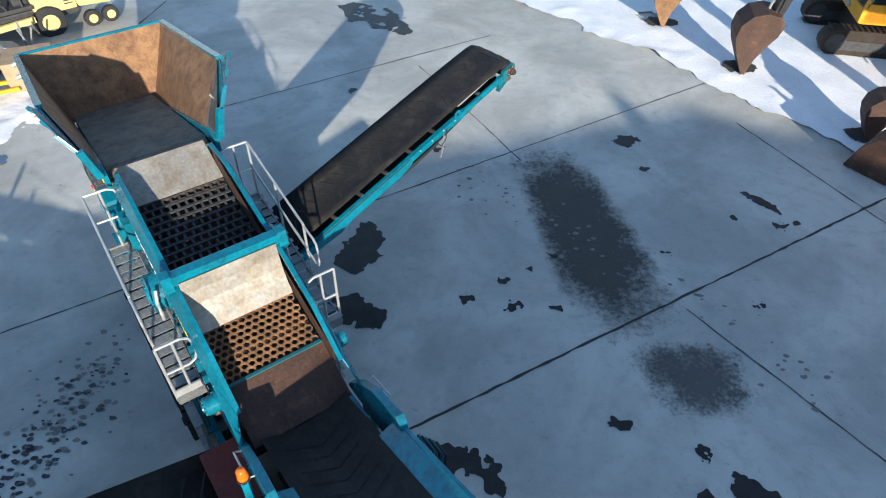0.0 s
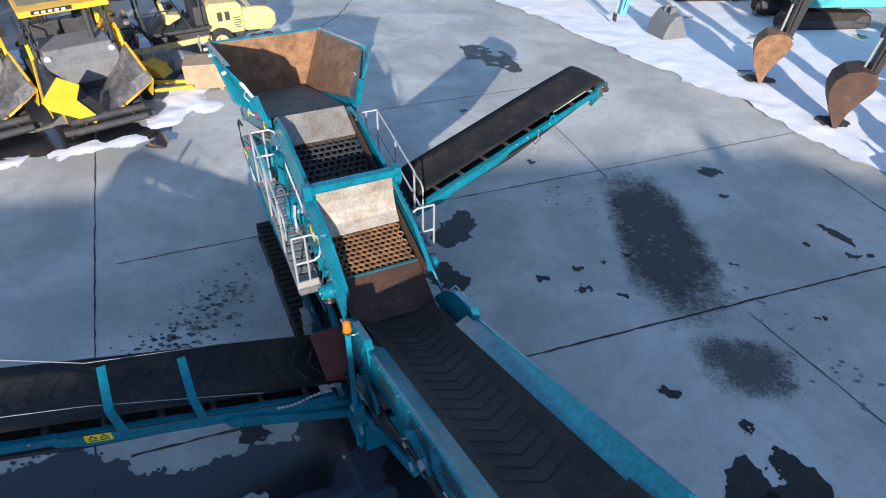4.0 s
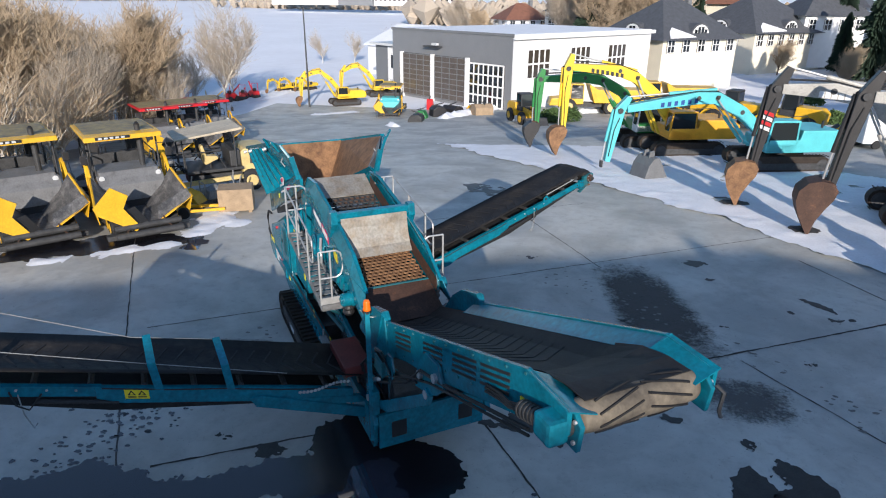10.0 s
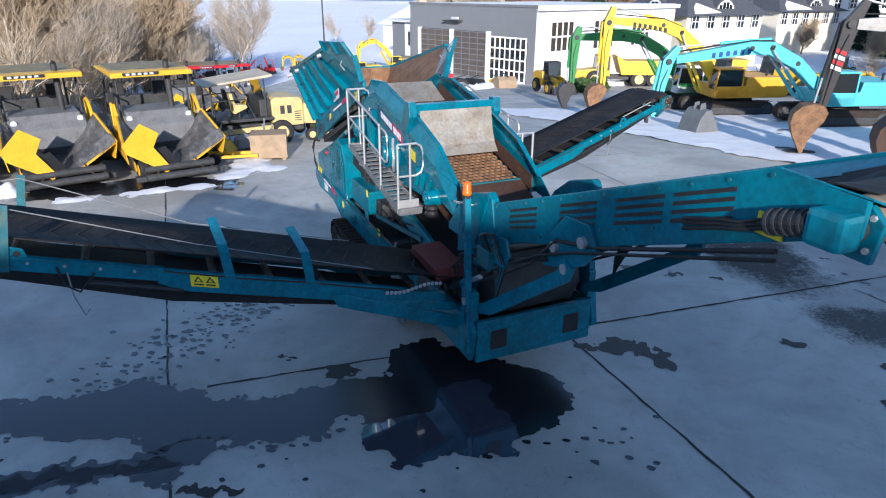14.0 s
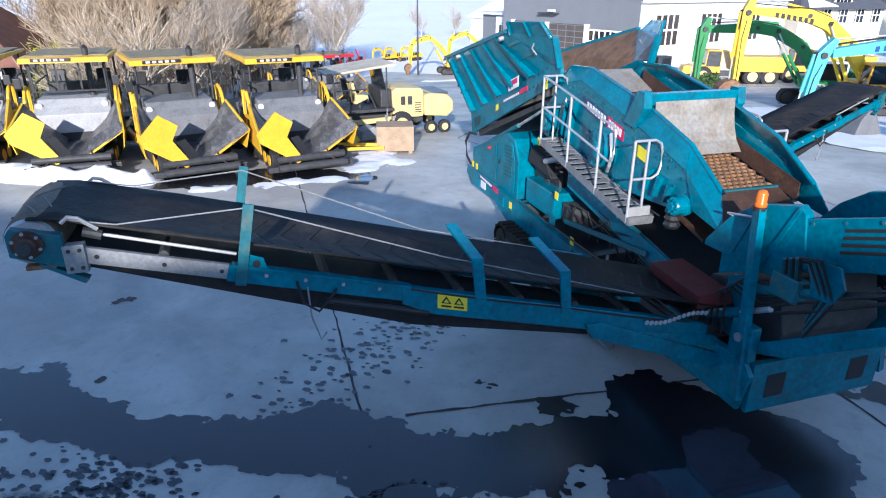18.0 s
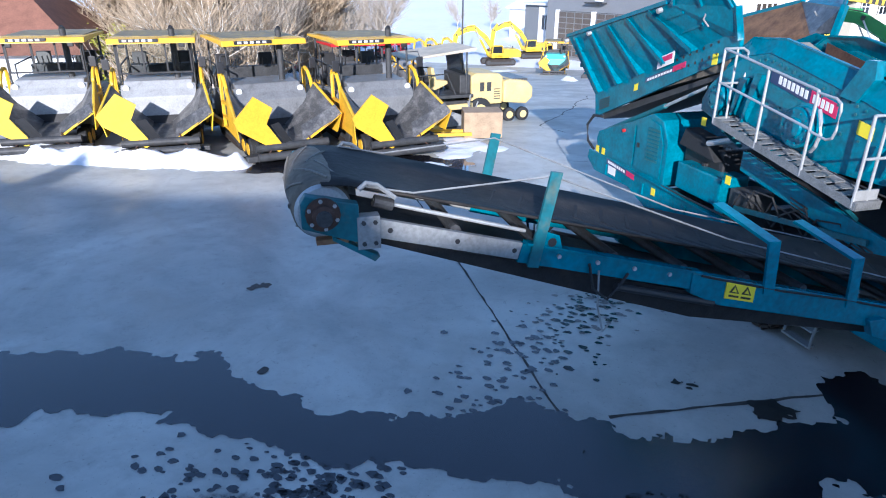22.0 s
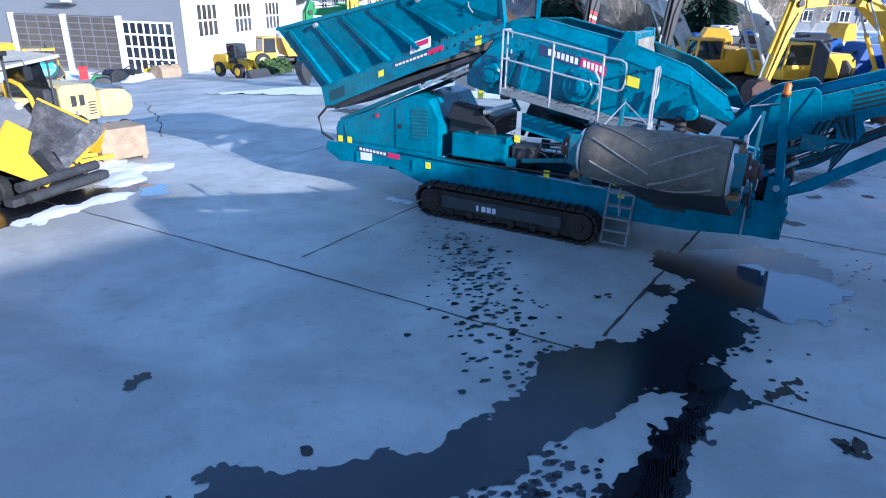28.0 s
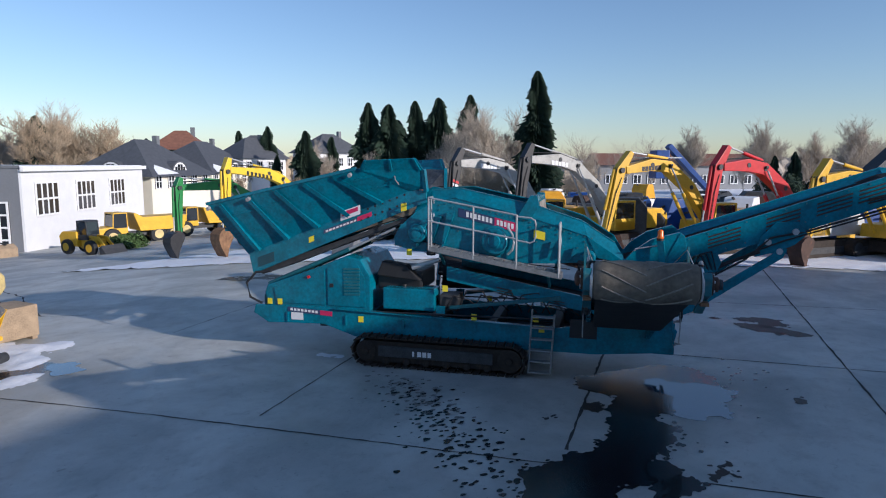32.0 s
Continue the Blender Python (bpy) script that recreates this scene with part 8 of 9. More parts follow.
villa(56.8, 169.5, -30, 3.0, 13, 10, 5.0, 5.0, "plaster_white", "roof_dark", "white gabled house among bare trees", False)
villa(32.4, 157.1, -30, 3.5, 12, 9, 5.0, 4.5, "plaster_cream", "roof_red", "house with a brown roof among bare trees", False)
villa(-3.3, 163.9, 0, 2.0, 16, 12, 4.5, 3.0, "plaster_white", "roof_dark", "pale house at the edge of the wood", False)
villa(-58.3, 28.2, 32, -4.6, 16, 12, 5.4, 6.0, "plaster_white", "roof_red", "white house with a brown tiled roof behind the pavers", False)
for k in range(2):
    gh = thing("greenhouse", Matrix.Translation((-47.9, 22.3, -4.6)) @ Matrix.Rotation(radians(40), 4, "Z") @ Matrix.Translation((0, k * 5.0, 0)), "glazed greenhouse with white bars", "greenhouse")
    part("glazing", prism([(-3, 0), (-3, 2.2), (0, 4.0), (3, 2.2), (3, 0)], -2.4, 2.4), M["pale_glass"], gh)
    for j in range(7):
        y = -2.4 + j * 0.8
        for s in (-1, 1):
            part("bar", beam((s * 3.03, y, 0), (s * 3.03, y, 2.22), 0.07, 0.07), M["white"], gh)
            part("bar", beam((s * 3.03, y, 2.22), (0, y, 4.04), 0.07, 0.07), M["white"], gh)
# long building beyond the excavators, office block on the hill
lb = thing("long_building", Matrix.Translation((110.8, 72.8, 0.0)) @ Matrix.Rotation(radians(-36), 4, "Z"), "long low building with a brown roof and white walls", "building")
part("wall", box(-17, 17, -6, 6, -4, 5.2), M["cladding"], lb)
part("roof", prism([(-7, 5.0), (-6.6, 5.2), (0, 7.6), (6.6, 5.2), (7, 5.0)], -17.5, 17.5, axis="x"), M["roof_red"], lb)
part("chimney", box(2, 3, -0.5, 0.5, 7.2, 8.6), M["roof_red"], lb)
for k in range(11):
    glazed("window", lb, Matrix.Translation((-15 + k * 3, -6.1, 1.2)), 1.6, 1.8, 2, 1, "glass", "white", 0.14)
ob_ = thing("office_block", Matrix.Translation((-158.3, 446.1, 6.5)) @ Matrix.Rotation(radians(-6), 4, "Z"), "long white office block on the hill with rows of windows", "office block")
part("wing", box(-72, 72, 0, 16, -2, 12.5), M["plaster_white"], ob_)
part("wing", box(-16, 10, -4, 0, -2, 10.5), M["cladding"], ob_)
for k in range(40):
    for j in range(3):
        x = -68 + k * 3.45
        if -17 < x < 11:
            continue
        part("window", box(x - 0.9, x + 0.9, -0.12, -0.02, 1.2 + j * 3.8, 3.2 + j * 3.8), M["glass"], ob_)


# ---- other machines in the yard ----
def wheel_loader(m, label, mat="yellow", small=1.0, bucket=True, group="wheel loaders"):
    w = thing("wheel_loader", m @ Matrix.Scale(small, 4), label, "wheel loader", group=group)
    part("rear_body", prism([(-2.6, 0.8), (-2.7, 1.6), (-2.3, 2.0), (-0.6, 2.05), (-0.5, 0.7)], -0.8, 0.8, bevel=0.08), M[mat], w)
    part("front_frame", box(-0.4, 1.5, -0.5, 0.5, 0.7, 1.4, bevel=0.08), M[mat], w)
    cab(w, -0.7, 0.55, -0.65, 0.65, 1.3, 2.95, M["dark"])
    for x in (-1.6, 1.15):
        for s in (-1, 1):
            wh = part("wheel", lathe([(0, -0.22), (0.4, -0.22), (0.62, -0.2), (0.68, -0.12), (0.68, 0.12), (0.62, 0.2), (0.4, 0.22), (0, 0.22)], 22, "y", (x, s * 0.85, 0.68)), M["rubber"], w)
            part("rim", lathe([(0, -0.24), (0.36, -0.24), (0.36, 0.24), (0, 0.24)], 18, "y", (x, s * 0.85, 0.68)), M[mat], wh)
    for s in (-1, 1):
        part("lift_arm", limb([(0.5, 1.6), (1.6, 1.5), (2.6, 0.5)], [0.12, 0.16, 0.1], s * 0.42 - 0.07, s * 0.42 + 0.07), M[mat], w)
    if bucket:
        part("bucket", prism([(2.5, 0.1), (2.45, 0.8), (2.7, 1.0), (2.95, 0.6), (3.4, 0.08)], -1.15, 1.15, bevel=0.03), M["dark"], w)
    return w


wheel_loader(standing(-6.20, 57.76, -60), "small yellow wheel loader by the hall, bucket down")
wheel_loader(standing(13.1, 57.5, 150), "yellow tractor loader parked behind the excavators", small=1.1)
wheel_loader(standing(16.7, 52.4, 150), "yellow tractor loader parked behind the excavators", small=1.1)
wheel_loader(standing(20.4, 43.8, 150), "yellow tractor loader parked behind the excavators", small=1.1)
wheel_loader(standing(9.9, 62.1, 150), "yellow loader beside the house", small=1.0)


def dump_truck(m):
    d = thing("dump_truck", m, "yellow articulated dump truck with a raised snow-dusted body", "dump truck")
    part("bonnet", prism([(2.6, 1.0), (2.4, 2.0), (4.6, 1.8), (4.8, 1.0)], -1.1, 1.1, bevel=0.1), M["yellow"], d)
    cab(d, 0.9, 2.5, -1.1, 1.1, 1.2, 3.4, M["yellow"])
    part("dump_body", prism([(-5.6, 2.9), (-5.2, 1.4), (-0.3, 1.4), (0.4, 3.3), (0.2, 3.4), (-0.6, 2.9)], -1.45, 1.45, bevel=0.05), M["yellow"], d)
    part("chassis", box(-4.8, 3.6, -0.5, 0.5, 0.8, 1.3), M["dark"], d)
    for x in (-4.0, -2.3, 2.6):
        for s in (-1, 1):
            wh = part("wheel", lathe([(0, -0.3), (0.5, -0.3), (0.85, -0.27), (0.92, -0.18), (0.92, 0.18), (0.85, 0.27), (0.5, 0.3), (0, 0.3)], 22, "y", (x, s * 1.15, 0.92)), M["rubber"], d)
            part("rim", lathe([(0, -0.32), (0.5, -0.32), (0.5, 0.32), (0, 0.32)], 18, "y", (x, s * 1.15, 0.92)), M["cream"], wh)
    return d


dump_truck(standing(0.2, 70.0, 190))
dump_truck(standing(9.0, 74.0, 190))


def mini_excavator(m, mat, label, size=0.55):
    return excavator(m @ Matrix.Scale(size, 4), M[mat], label, [(0.5, 1.9), (2.2, 3.6), (3.9, 4.6), (5.2, 4.6), (6.6, 4.2)], [(6.2, 5.1), (6.8, 4.3), (7.3, 1.3)], bucket="rust")


excavator(standing(-32.48, 76.37, 215) @ Matrix.Scale(0.82, 4), M["yellow_bright"], "yellow crawler excavator by the hall, arm folded down", [(0.5, 1.9), (2.2, 4.2), (3.9, 5.5), (5.4, 5.3), (6.6, 4.6)], [(6.3, 5.6), (6.9, 4.6), (7.2, 1.4)], bucket="rust")
excavator(standing(-30.43, 85.80, 215) @ Matrix.Scale(0.82, 4), M["yellow_bright"], "yellow crawler excavator by the hall, arm folded down", [(0.5, 1.9), (2.2, 4.2), (3.9, 5.5), (5.4, 5.3), (6.6, 4.6)], [(6.3, 5.6), (6.9, 4.6), (7.2, 1.4)], bucket="rust")
for px_, py_ in ((-46.42, 86.16), (-45.28, 87.81), (-43.44, 89.72)):
    mini_excavator(standing(px_, py_, 250), "yellow_bright", "small yellow excavator at the far edge of the yard", 0.42)
tp_ = paver(standing(-22.83, 66.01, -80), "turquoise and grey asphalt paver by the gates", roof_mat="yellow")
for o in tp_.children:
    if o.name.split(".")[0] in ("body", "hood"):
        o.data.materials[0] = M["cyan"]


def light_machine(m, mat, label, seed):
    """A small roller or plate machine of the red row: frame, drum and arch."""
    r_ = random.Random(seed)
    t_ = thing("small_roller", m, label, "small roller", group="red machines along the yard's far edge")
    part("body", prism([(-0.9, 0.5), (-0.8, 1.1), (0.3, 1.2), (0.8, 0.8), (0.8, 0.4)], -0.5, 0.5, bevel=0.06), M[mat], t_)
    for x in (-0.6, 0.65):
        part("drum", rod((x, -0.55, 0.38), (x, 0.55, 0.38), 0.38, 18), M["dark"], t_)
    part("roll_bar", tube([(-0.5, -0.45, 0.9), (-0.5, -0.45, 2.2), (-0.5, 0.45, 2.2), (-0.5, 0.45, 0.9)], 0.045, 6), M[mat], t_)
    part("seat", box(-0.4, 0.0, -0.22, 0.22, 1.15, 1.5, bevel=0.05), M["black"], t_)
    part("arm", beam((0.3, 0, 1.1), (1.0 + r_.random(), 0, 1.4 + r_.random()), 0.12, 0.12), M[mat], t_)
    return t_


for k in range(9):
    light_machine(standing(*[(-51.82, 58.92), (-52.04, 60.99), (-51.99, 63.48), (-51.47, 64.47), (-50.32, 67.02), (-48.26, 68.99), (-48.72, 74.84), (-47.57, 76.25), (-46.97, 78.09)][k], 30 + 37 * k % 180), ["red", "red", "red", "orange_yellow", "red", "yellow", "red", "red", "red"][k], "small red and yellow roller at the far edge", k)
# older pavers with dark red canopies behind the roller
for k, (px_, py_) in enumerate(((-29.2, 35.6), (-29.6, 32.6), (-29.9, 39.9))):
    o_ = paver(standing(px_, py_, -40), "worn asphalt paver under a dark red canopy", roof_mat="red")
# clutter by the gates
for k, (px_, py_, c_, w_, h_) in enumerate(((-18.07, 62.39, "green", 1.2, 0.9), (-16.75, 65.18, "black", 1.8, 1.2), (-15.53, 67.43, "black", 2.0, 1.1), (-20.13, 75.05, "red", 0.8, 1.4), (-12.17, 67.75, "wood", 2.2, 1.3), (-13.35, 69.87, "yellow", 1.6, 1.0), (-17.77, 58.74, "dark", 1.5, 0.8))):
    t_ = thing("machine_attachment", standing(px_, py_, 30 * k), "%s steel attachment standing by the hall gates" % {"green": "green", "black": "black", "red": "red", "wood": "brown", "yellow": "yellow", "dark": "dark"}[c_], "attachment", group="attachments by the gates")
    part("shell", prism([(-w_ / 2, 0), (-w_ / 2, h_ * 0.7), (-w_ / 4, h_), (w_ / 4, h_ * 0.9), (w_ / 2, h_ * 0.3), (w_ / 2, 0)], -w_ / 2, w_ / 2, bevel=0.05), M[c_], t_)
    part("frame_bar", beam((-w_ / 2, 0, h_), (w_ / 3, 0, h_ + 0.3), 0.1, 0.1), M["dark"], t_)
van = thing("van", standing(21.0, 43.3, 15), "white panel van parked on the road", "van")
part("van_body", prism([(-2.7, 0.4), (-2.7, 2.4), (-2.4, 2.55), (1.0, 2.55), (1.7, 1.7), (2.6, 1.4), (2.7, 0.4)], -0.95, 0.95, bevel=0.08), M["white"], van)
for s in (-1, 1):
    part("side_window", prism([(0.2, 1.55), (0.2, 2.2), (0.95, 2.2), (1.4, 1.6)], s * 0.952 - 0.01, s * 0.952 + 0.01), M["glass"], van)
    for x in (-1.7, 1.7):
        part("wheel", lathe([(0, -0.1), (0.3, -0.1), (0.34, 0), (0.3, 0.1), (0, 0.1)], 18, "y", (x, s * 0.9, 0.34)), M["rubber"], van)
part("windscreen", sheet((1.05, -0.85, 2.48), (1.05, 0.85, 2.48), (1.72, 0.85, 1.72), (1.72, -0.85, 1.72), 0.02), M["glass"], van)
# blue crusher and stacked gear beyond the row
cr_ = thing("crusher", standing(54.8, 39.7, -36), "tall blue crusher with an inclined conveyor", "crusher")
part("tower", box(-0.9, 0.8, -1.2, 1.2, 3.5, 7.0, bevel=0.1), M["blue"], cr_)
part("incline", limb([(1.0, 7.6), (4, 4.5), (7.5, 1.0)], [0.3, 0.3, 0.25], -0.6, 0.6), M["blue"], cr_)
for x in (-1.4, 1.2):
    part("leg", beam((x, -1.3, 0), (x, -1.3, 7.4), 0.2, 0.2), M["blue"], cr_)
part("platform", box(-2.6, 2.0, -2.0, 2.0, 6.0, 6.15), M["galv"], cr_)
cr2 = thing("crusher", standing(59.2, 18.3, -20), "dark screening machine with a raised conveyor", "crusher")
part("tower", box(-3, 3, -1.5, 1.5, 0, 4.5, bevel=0.1), M["blue"], cr2)
part("incline", limb([(-4.0, 1.0), (0, 4.0), (4.5, 7.2)], [0.5, 0.5, 0.4], -0.8, 0.8), M["dark"], cr2)
r = random.Random(12)
for k in range(76):
    d_ = r.uniform(44, 74)
    base_ = [(21.8, 25.8), (23.3, 23.8), (25.0, 21.4), (26.4, 19.0), (27.6, 16.7), (28.6, 14.7), (29.5, 12.4), (30.3, 10.3), (30.9, 8.2), (20.1, 27.8)][k % 10]
    px_ = -17.1 + (base_[0] + 17.1) * d_ / 50 + r.uniform(-2, 2)
    py_ = -5.5 + (base_[1] + 5.5) * d_ / 50 + r.uniform(-2, 2)
    c_ = ["yellow", "dark", "blue", "dark", "white", "rust_dark", "dark", "orange_yellow", "rust_dark"][k % 9]
    t_ = thing("yard_attachment", standing(px_, py_, r.uniform(0, 180)), {"yellow": "yellow", "dark": "dark grey", "blue": "blue", "orange_yellow": "amber", "white": "white", "rust_dark": "rusty brown"}[c_] + " machine part stored in the back yard", "attachment", group="stored attachments")
    w_, h_ = r.uniform(1.6, 4.0), r.uniform(1.2, 3.2)
    part("shell", prism([(-w_ / 2, 0), (-w_ / 2, h_ * 0.8), (-w_ / 3, h_), (w_ / 5, h_), (w_ / 2, h_ * 0.5), (w_ / 2, 0)], -0.9, 0.9, bevel=0.06), M[c_], t_)
    part("frame_bar", beam((-w_ / 2, 0.3, h_), (w_ / 2, 0.3, h_ * 0.5 + 0.8), 0.12, 0.12), M["dark"], t_)
lp = thing("lamp_post", standing(-36.3, 73.2, 0), "tall dark lamp post behind the yard", "lamp post")
part("mast", rod((0, 0, -0.5), (0, 0, 7.5 + 4.8), 0.14, 8, r2=0.08), M["dark"], lp)


# ---- trees ----
def branch_tree(seed, height, spread, trunk_r, levels=4, kids=5, stems=1, droop=0.0, twig=0.012, wiggle=0.2):
    """Trunk and limbs in one mesh, the fine crown in another."""
    r_ = random.Random(seed)
    wood, fine = bmesh.new(), bmesh.new()

    def cone(bm, a_, b_, ra, rb, n):
        d = b_ - a_
        q = d.to_track_quat("Z", "Y")
        va = [bm.verts.new(a_ + q @ Vector((ra * math.cos(6.283 * i / n), ra * math.sin(6.283 * i / n), 0))) for i in range(n)]
        vb = [bm.verts.new(b_ + q @ Vector((rb * math.cos(6.283 * i / n), rb * math.sin(6.283 * i / n), 0))) for i in range(n)]
        for i in range(n):
            bm.faces.new((va[i], va[(i + 1) % n], vb[(i + 1) % n], vb[i]))

    def grow(p, d, length, rad, level):
        steps = 4 if level < levels - 1 else 3
        for k in range(steps):
            nd = (d + Vector((r_.gauss(0, wiggle), r_.gauss(0, wiggle), r_.gauss(0.06, 0.1) - droop * level))).normalized()
            q = p + nd * (length / steps)
            r2 = rad * (0.82 if k < steps - 1 else 0.6)
            cone(wood if level < 2 else fine, p, q, rad, r2, 6 if level == 0 else 4 if level < 3 else 3)
            if level < levels and (level > 0 or k > 0):
                for _ in range(kids if level else kids + 1):
                    if r_.random() < (0.85 if level < levels - 1 else 0.7):
                        a_ = r_.uniform(0, 6.283)
                        side = Vector((math.cos(a_), math.sin(a_), r_.uniform(0.0, 0.9))) * spread
                        grow(p.lerp(q, r_.random()), (nd + side).normalized(), length * r_.uniform(0.42, 0.68), max(r2 * 0.5, twig), level + 1)
            p, d, rad = q, nd, r2

    for s in range(stems):
        lean = Vector((r_.gauss(0, 0.22 if stems > 1 else 0.05), r_.gauss(0, 0.22 if stems > 1 else 0.05), 1)).normalized()
        grow(Vector((r_.gauss(0, 0.3) * (stems > 1), r_.gauss(0, 0.3) * (stems > 1), -0.3)), lean, height * (0.62 if stems == 1 else r_.uniform(0.45, 0.75)), trunk_r, 0)
    return wood, fine


def tree_kind(name, label, category, group, seed, height, spread, rad, wood_mat, twig_mat, **more):
    t_ = thing(name, Matrix.Identity(4), label, category, group=group)
    w, f_ = branch_tree(seed, height, spread, rad, **more)
    part("trunk", w, M[wood_mat], t_)
    tagged(part("crown", f_, M[twig_mat], t_, "bare twigs"), kind="stuff")
    return t_


def conifer(seed, height, width, mat="conifer"):
    t_ = thing("conifer", Matrix.Identity(4), "dark green conifer with layered boughs", "conifer", group="conifers")
    part("trunk", rod((0, 0, -0.5), (0, 0, height * 0.97), height * 0.018, 8, r2=0.02), M["bark"], t_)
    r_ = random.Random(seed)
    verts, faces = [], []
    n = int(height * 620)
    for k in range(n):
        u = r_.random() ** 0.8
        z = height * (0.08 + 0.92 * u)
        a_ = r_.uniform(0, 6.283)
        lump = 0.85 + 0.75 * noise.noise((math.cos(a_) * 1.3 + seed, math.sin(a_) * 1.3, z * 0.45)) + 0.3 * noise.noise((a_ * 2.0, z * 1.3, seed))
        reach = width * (1 - u) ** 0.55 * lump * r_.uniform(0.4, 1.1) + 0.15
        d = Vector((math.cos(a_), math.sin(a_), 0))
        s = Vector((-d.y, d.x, 0))
        p0 = Vector((0, 0, z)) + d * reach * r_.uniform(0.1, 0.45)
        p1 = Vector((0, 0, z - reach * r_.uniform(0.15, 0.45))) + d * reach
        w = reach * r_.uniform(0.04, 0.08) + 0.05
        i = len(verts)
        verts += [p0 - s * w * 0.6, p0 + s * w * 0.6, p1 + s * w * 0.5 + Vector((0, 0, -w * 0.6)), p1 + d * w * 0.8, p1 - s * w * 0.5 + Vector((0, 0, -w * 0.6)), p0.lerp(p1, 0.5) + Vector((0, 0, w * 0.7))]
        faces += [(i, i + 1, i + 5), (i + 1, i + 2, i + 5), (i + 2, i + 3, i + 5), (i + 3, i + 4, i + 5), (i + 4, i, i + 5)]
    me = bpy.data.meshes.new("crown")
    me.from_pydata(verts, [], faces)
    me.materials.append(M[mat])
    c = new("crown", me)
    c.parent = t_
    tagged(c, kind="stuff")
    return t_


def leafy(seed, w, h, mat, name="shrub", label="evergreen shrub with small leaves"):
    t_ = thing(name, Matrix.Identity(4), label, "shrub", group=label)
    r_ = random.Random(seed)
    verts, faces = [], []
    for k in range(2600):
        a_, b_ = r_.uniform(0, 6.283), math.acos(r_.uniform(-0.25, 1))
        rr = (0.72 + 0.28 * noise.noise((math.cos(a_) * 2 + seed, math.sin(a_) * 2, b_ * 2))) * r_.uniform(0.7, 1.0)
        p = Vector((w * rr * math.sin(b_) * math.cos(a_), w * rr * math.sin(b_) * math.sin(a_), h * (0.25 + 0.75 * rr * math.cos(b_))))
        s = r_.uniform(0.07, 0.16)
        d = Vector((r_.gauss(0, 1), r_.gauss(0, 1), r_.gauss(0, 1))).normalized()
        e_ = d.orthogonal().normalized()
        i = len(verts)
        verts += [p - d * s, p + e_ * s * 0.5, p + d * s, p - e_ * s * 0.5]
        faces.append((i, i + 1, i + 2, i + 3))
    me = bpy.data.meshes.new("leaves")
    me.from_pydata(verts, [], faces)
    me.materials.append(M[mat])
    c = new("leaves", me)
    c.parent = t_
    tagged(c, kind="stuff")
    part("stem", rod((0, 0, -0.2), (0, 0, h * 0.6), 0.06, 6, r2=0.02), M["bark"], t_)
    return t_


def plant_out(proto, spots, seed):
    """Copies of a thing at (x, y, scale); the first spot takes the thing itself."""
    r_ = random.Random(seed)
    for k, (x, y, s) in enumerate(spots):
        m = Matrix.Translation((x, y, ground_z(x, y) - 0.1)) @ Matrix.Rotation(r_.uniform(0, 6.28), 4, "Z") @ Matrix.Scale(s, 4)
        if k == 0:
            proto.matrix_basis = m
        else:
            c = copy_thing(proto, Matrix.Identity(4))
            c.matrix_basis = m


oak = tree_kind("bare_tree", "tall bare deciduous tree in winter", "tree", "bare trees", 11, 13.0, 0.75, 0.28, "bark", "twig_grey", kids=4, levels=4, twig=0.018)
oak2 = tree_kind("bare_tree", "spreading bare deciduous tree in winter", "tree", "bare trees", 23, 11.0, 0.95, 0.3, "bark", "twig", kids=3, levels=4, twig=0.02)
birch = tree_kind("birch", "slender pale-barked bare birch", "birch", "birches", 31, 12.0, 0.55, 0.14, "birch", "twig_grey", kids=4, levels=3, twig=0.014)
bush = tree_kind("thicket_shrub", "dense brown bare shrub of many stems", "shrub", "brown thicket", 47, 6.5, 0.6, 0.075, "birch", "twig", kids=4, levels=2, stems=7, twig=0.022, wiggle=0.3)
r = random.Random(3)
thicket = []
for x_, y_ in ((-39.5, 27.1), (-40.6, 30.4), (-40.0, 32.4), (-40.0, 35.2), (-41.4, 39.4), (-42.5, 43.6), (-47.5, 46.0), (-57.5, 54.5), (-60.5, 62.5), (-36.1, 24.9), (-36.2, 27.7), (-32.7, 24.6), (-34.2, 23.3), (-36.7, 23.5)):
    for k in range(1):
        thicket.append((x_ + r.gauss(0, 2.2), y_ + r.gauss(0, 2.2), r.uniform(0.75, 1.2)))
plant_out(bush, thicket, 1)
plant_out(oak2, [(-52.7, 39.3, 1.2), (-54.0, 43.9, 1.2), (-55.4, 50.9, 1.2), (-55.2, 56.5, 1.1), (-54.0, 67.6, 1.0), (-53.4, 63.1, 1.0), (-51.3, 34.8, 1.2), (-44.7, 33.3, 1.0), (-47.1, 39.5, 0.95), (-48.4, 46.5, 0.9), (-51.0, 54.8, 0.9), (-40.0, 34.2, 1.0), (-41.7, 29.8, 0.9), (-37.9, 40.8, 1.0), (14.7, 141.0, 1.61), (2.6, 143.2, 1.68), (10.2, 152.1, 1.68), (35.2, 161.5, 0.8), (36.7, 134.5, 0.6), (41.5, 99.1, 0.5), (-30.4, 180.5, 1.0), (-8.2, 162.7, 1.0), (42.1, 115.7, 0.55), (-24.5, 191.4, 1.0), (43.8, 120.5, 0.6)], 2)
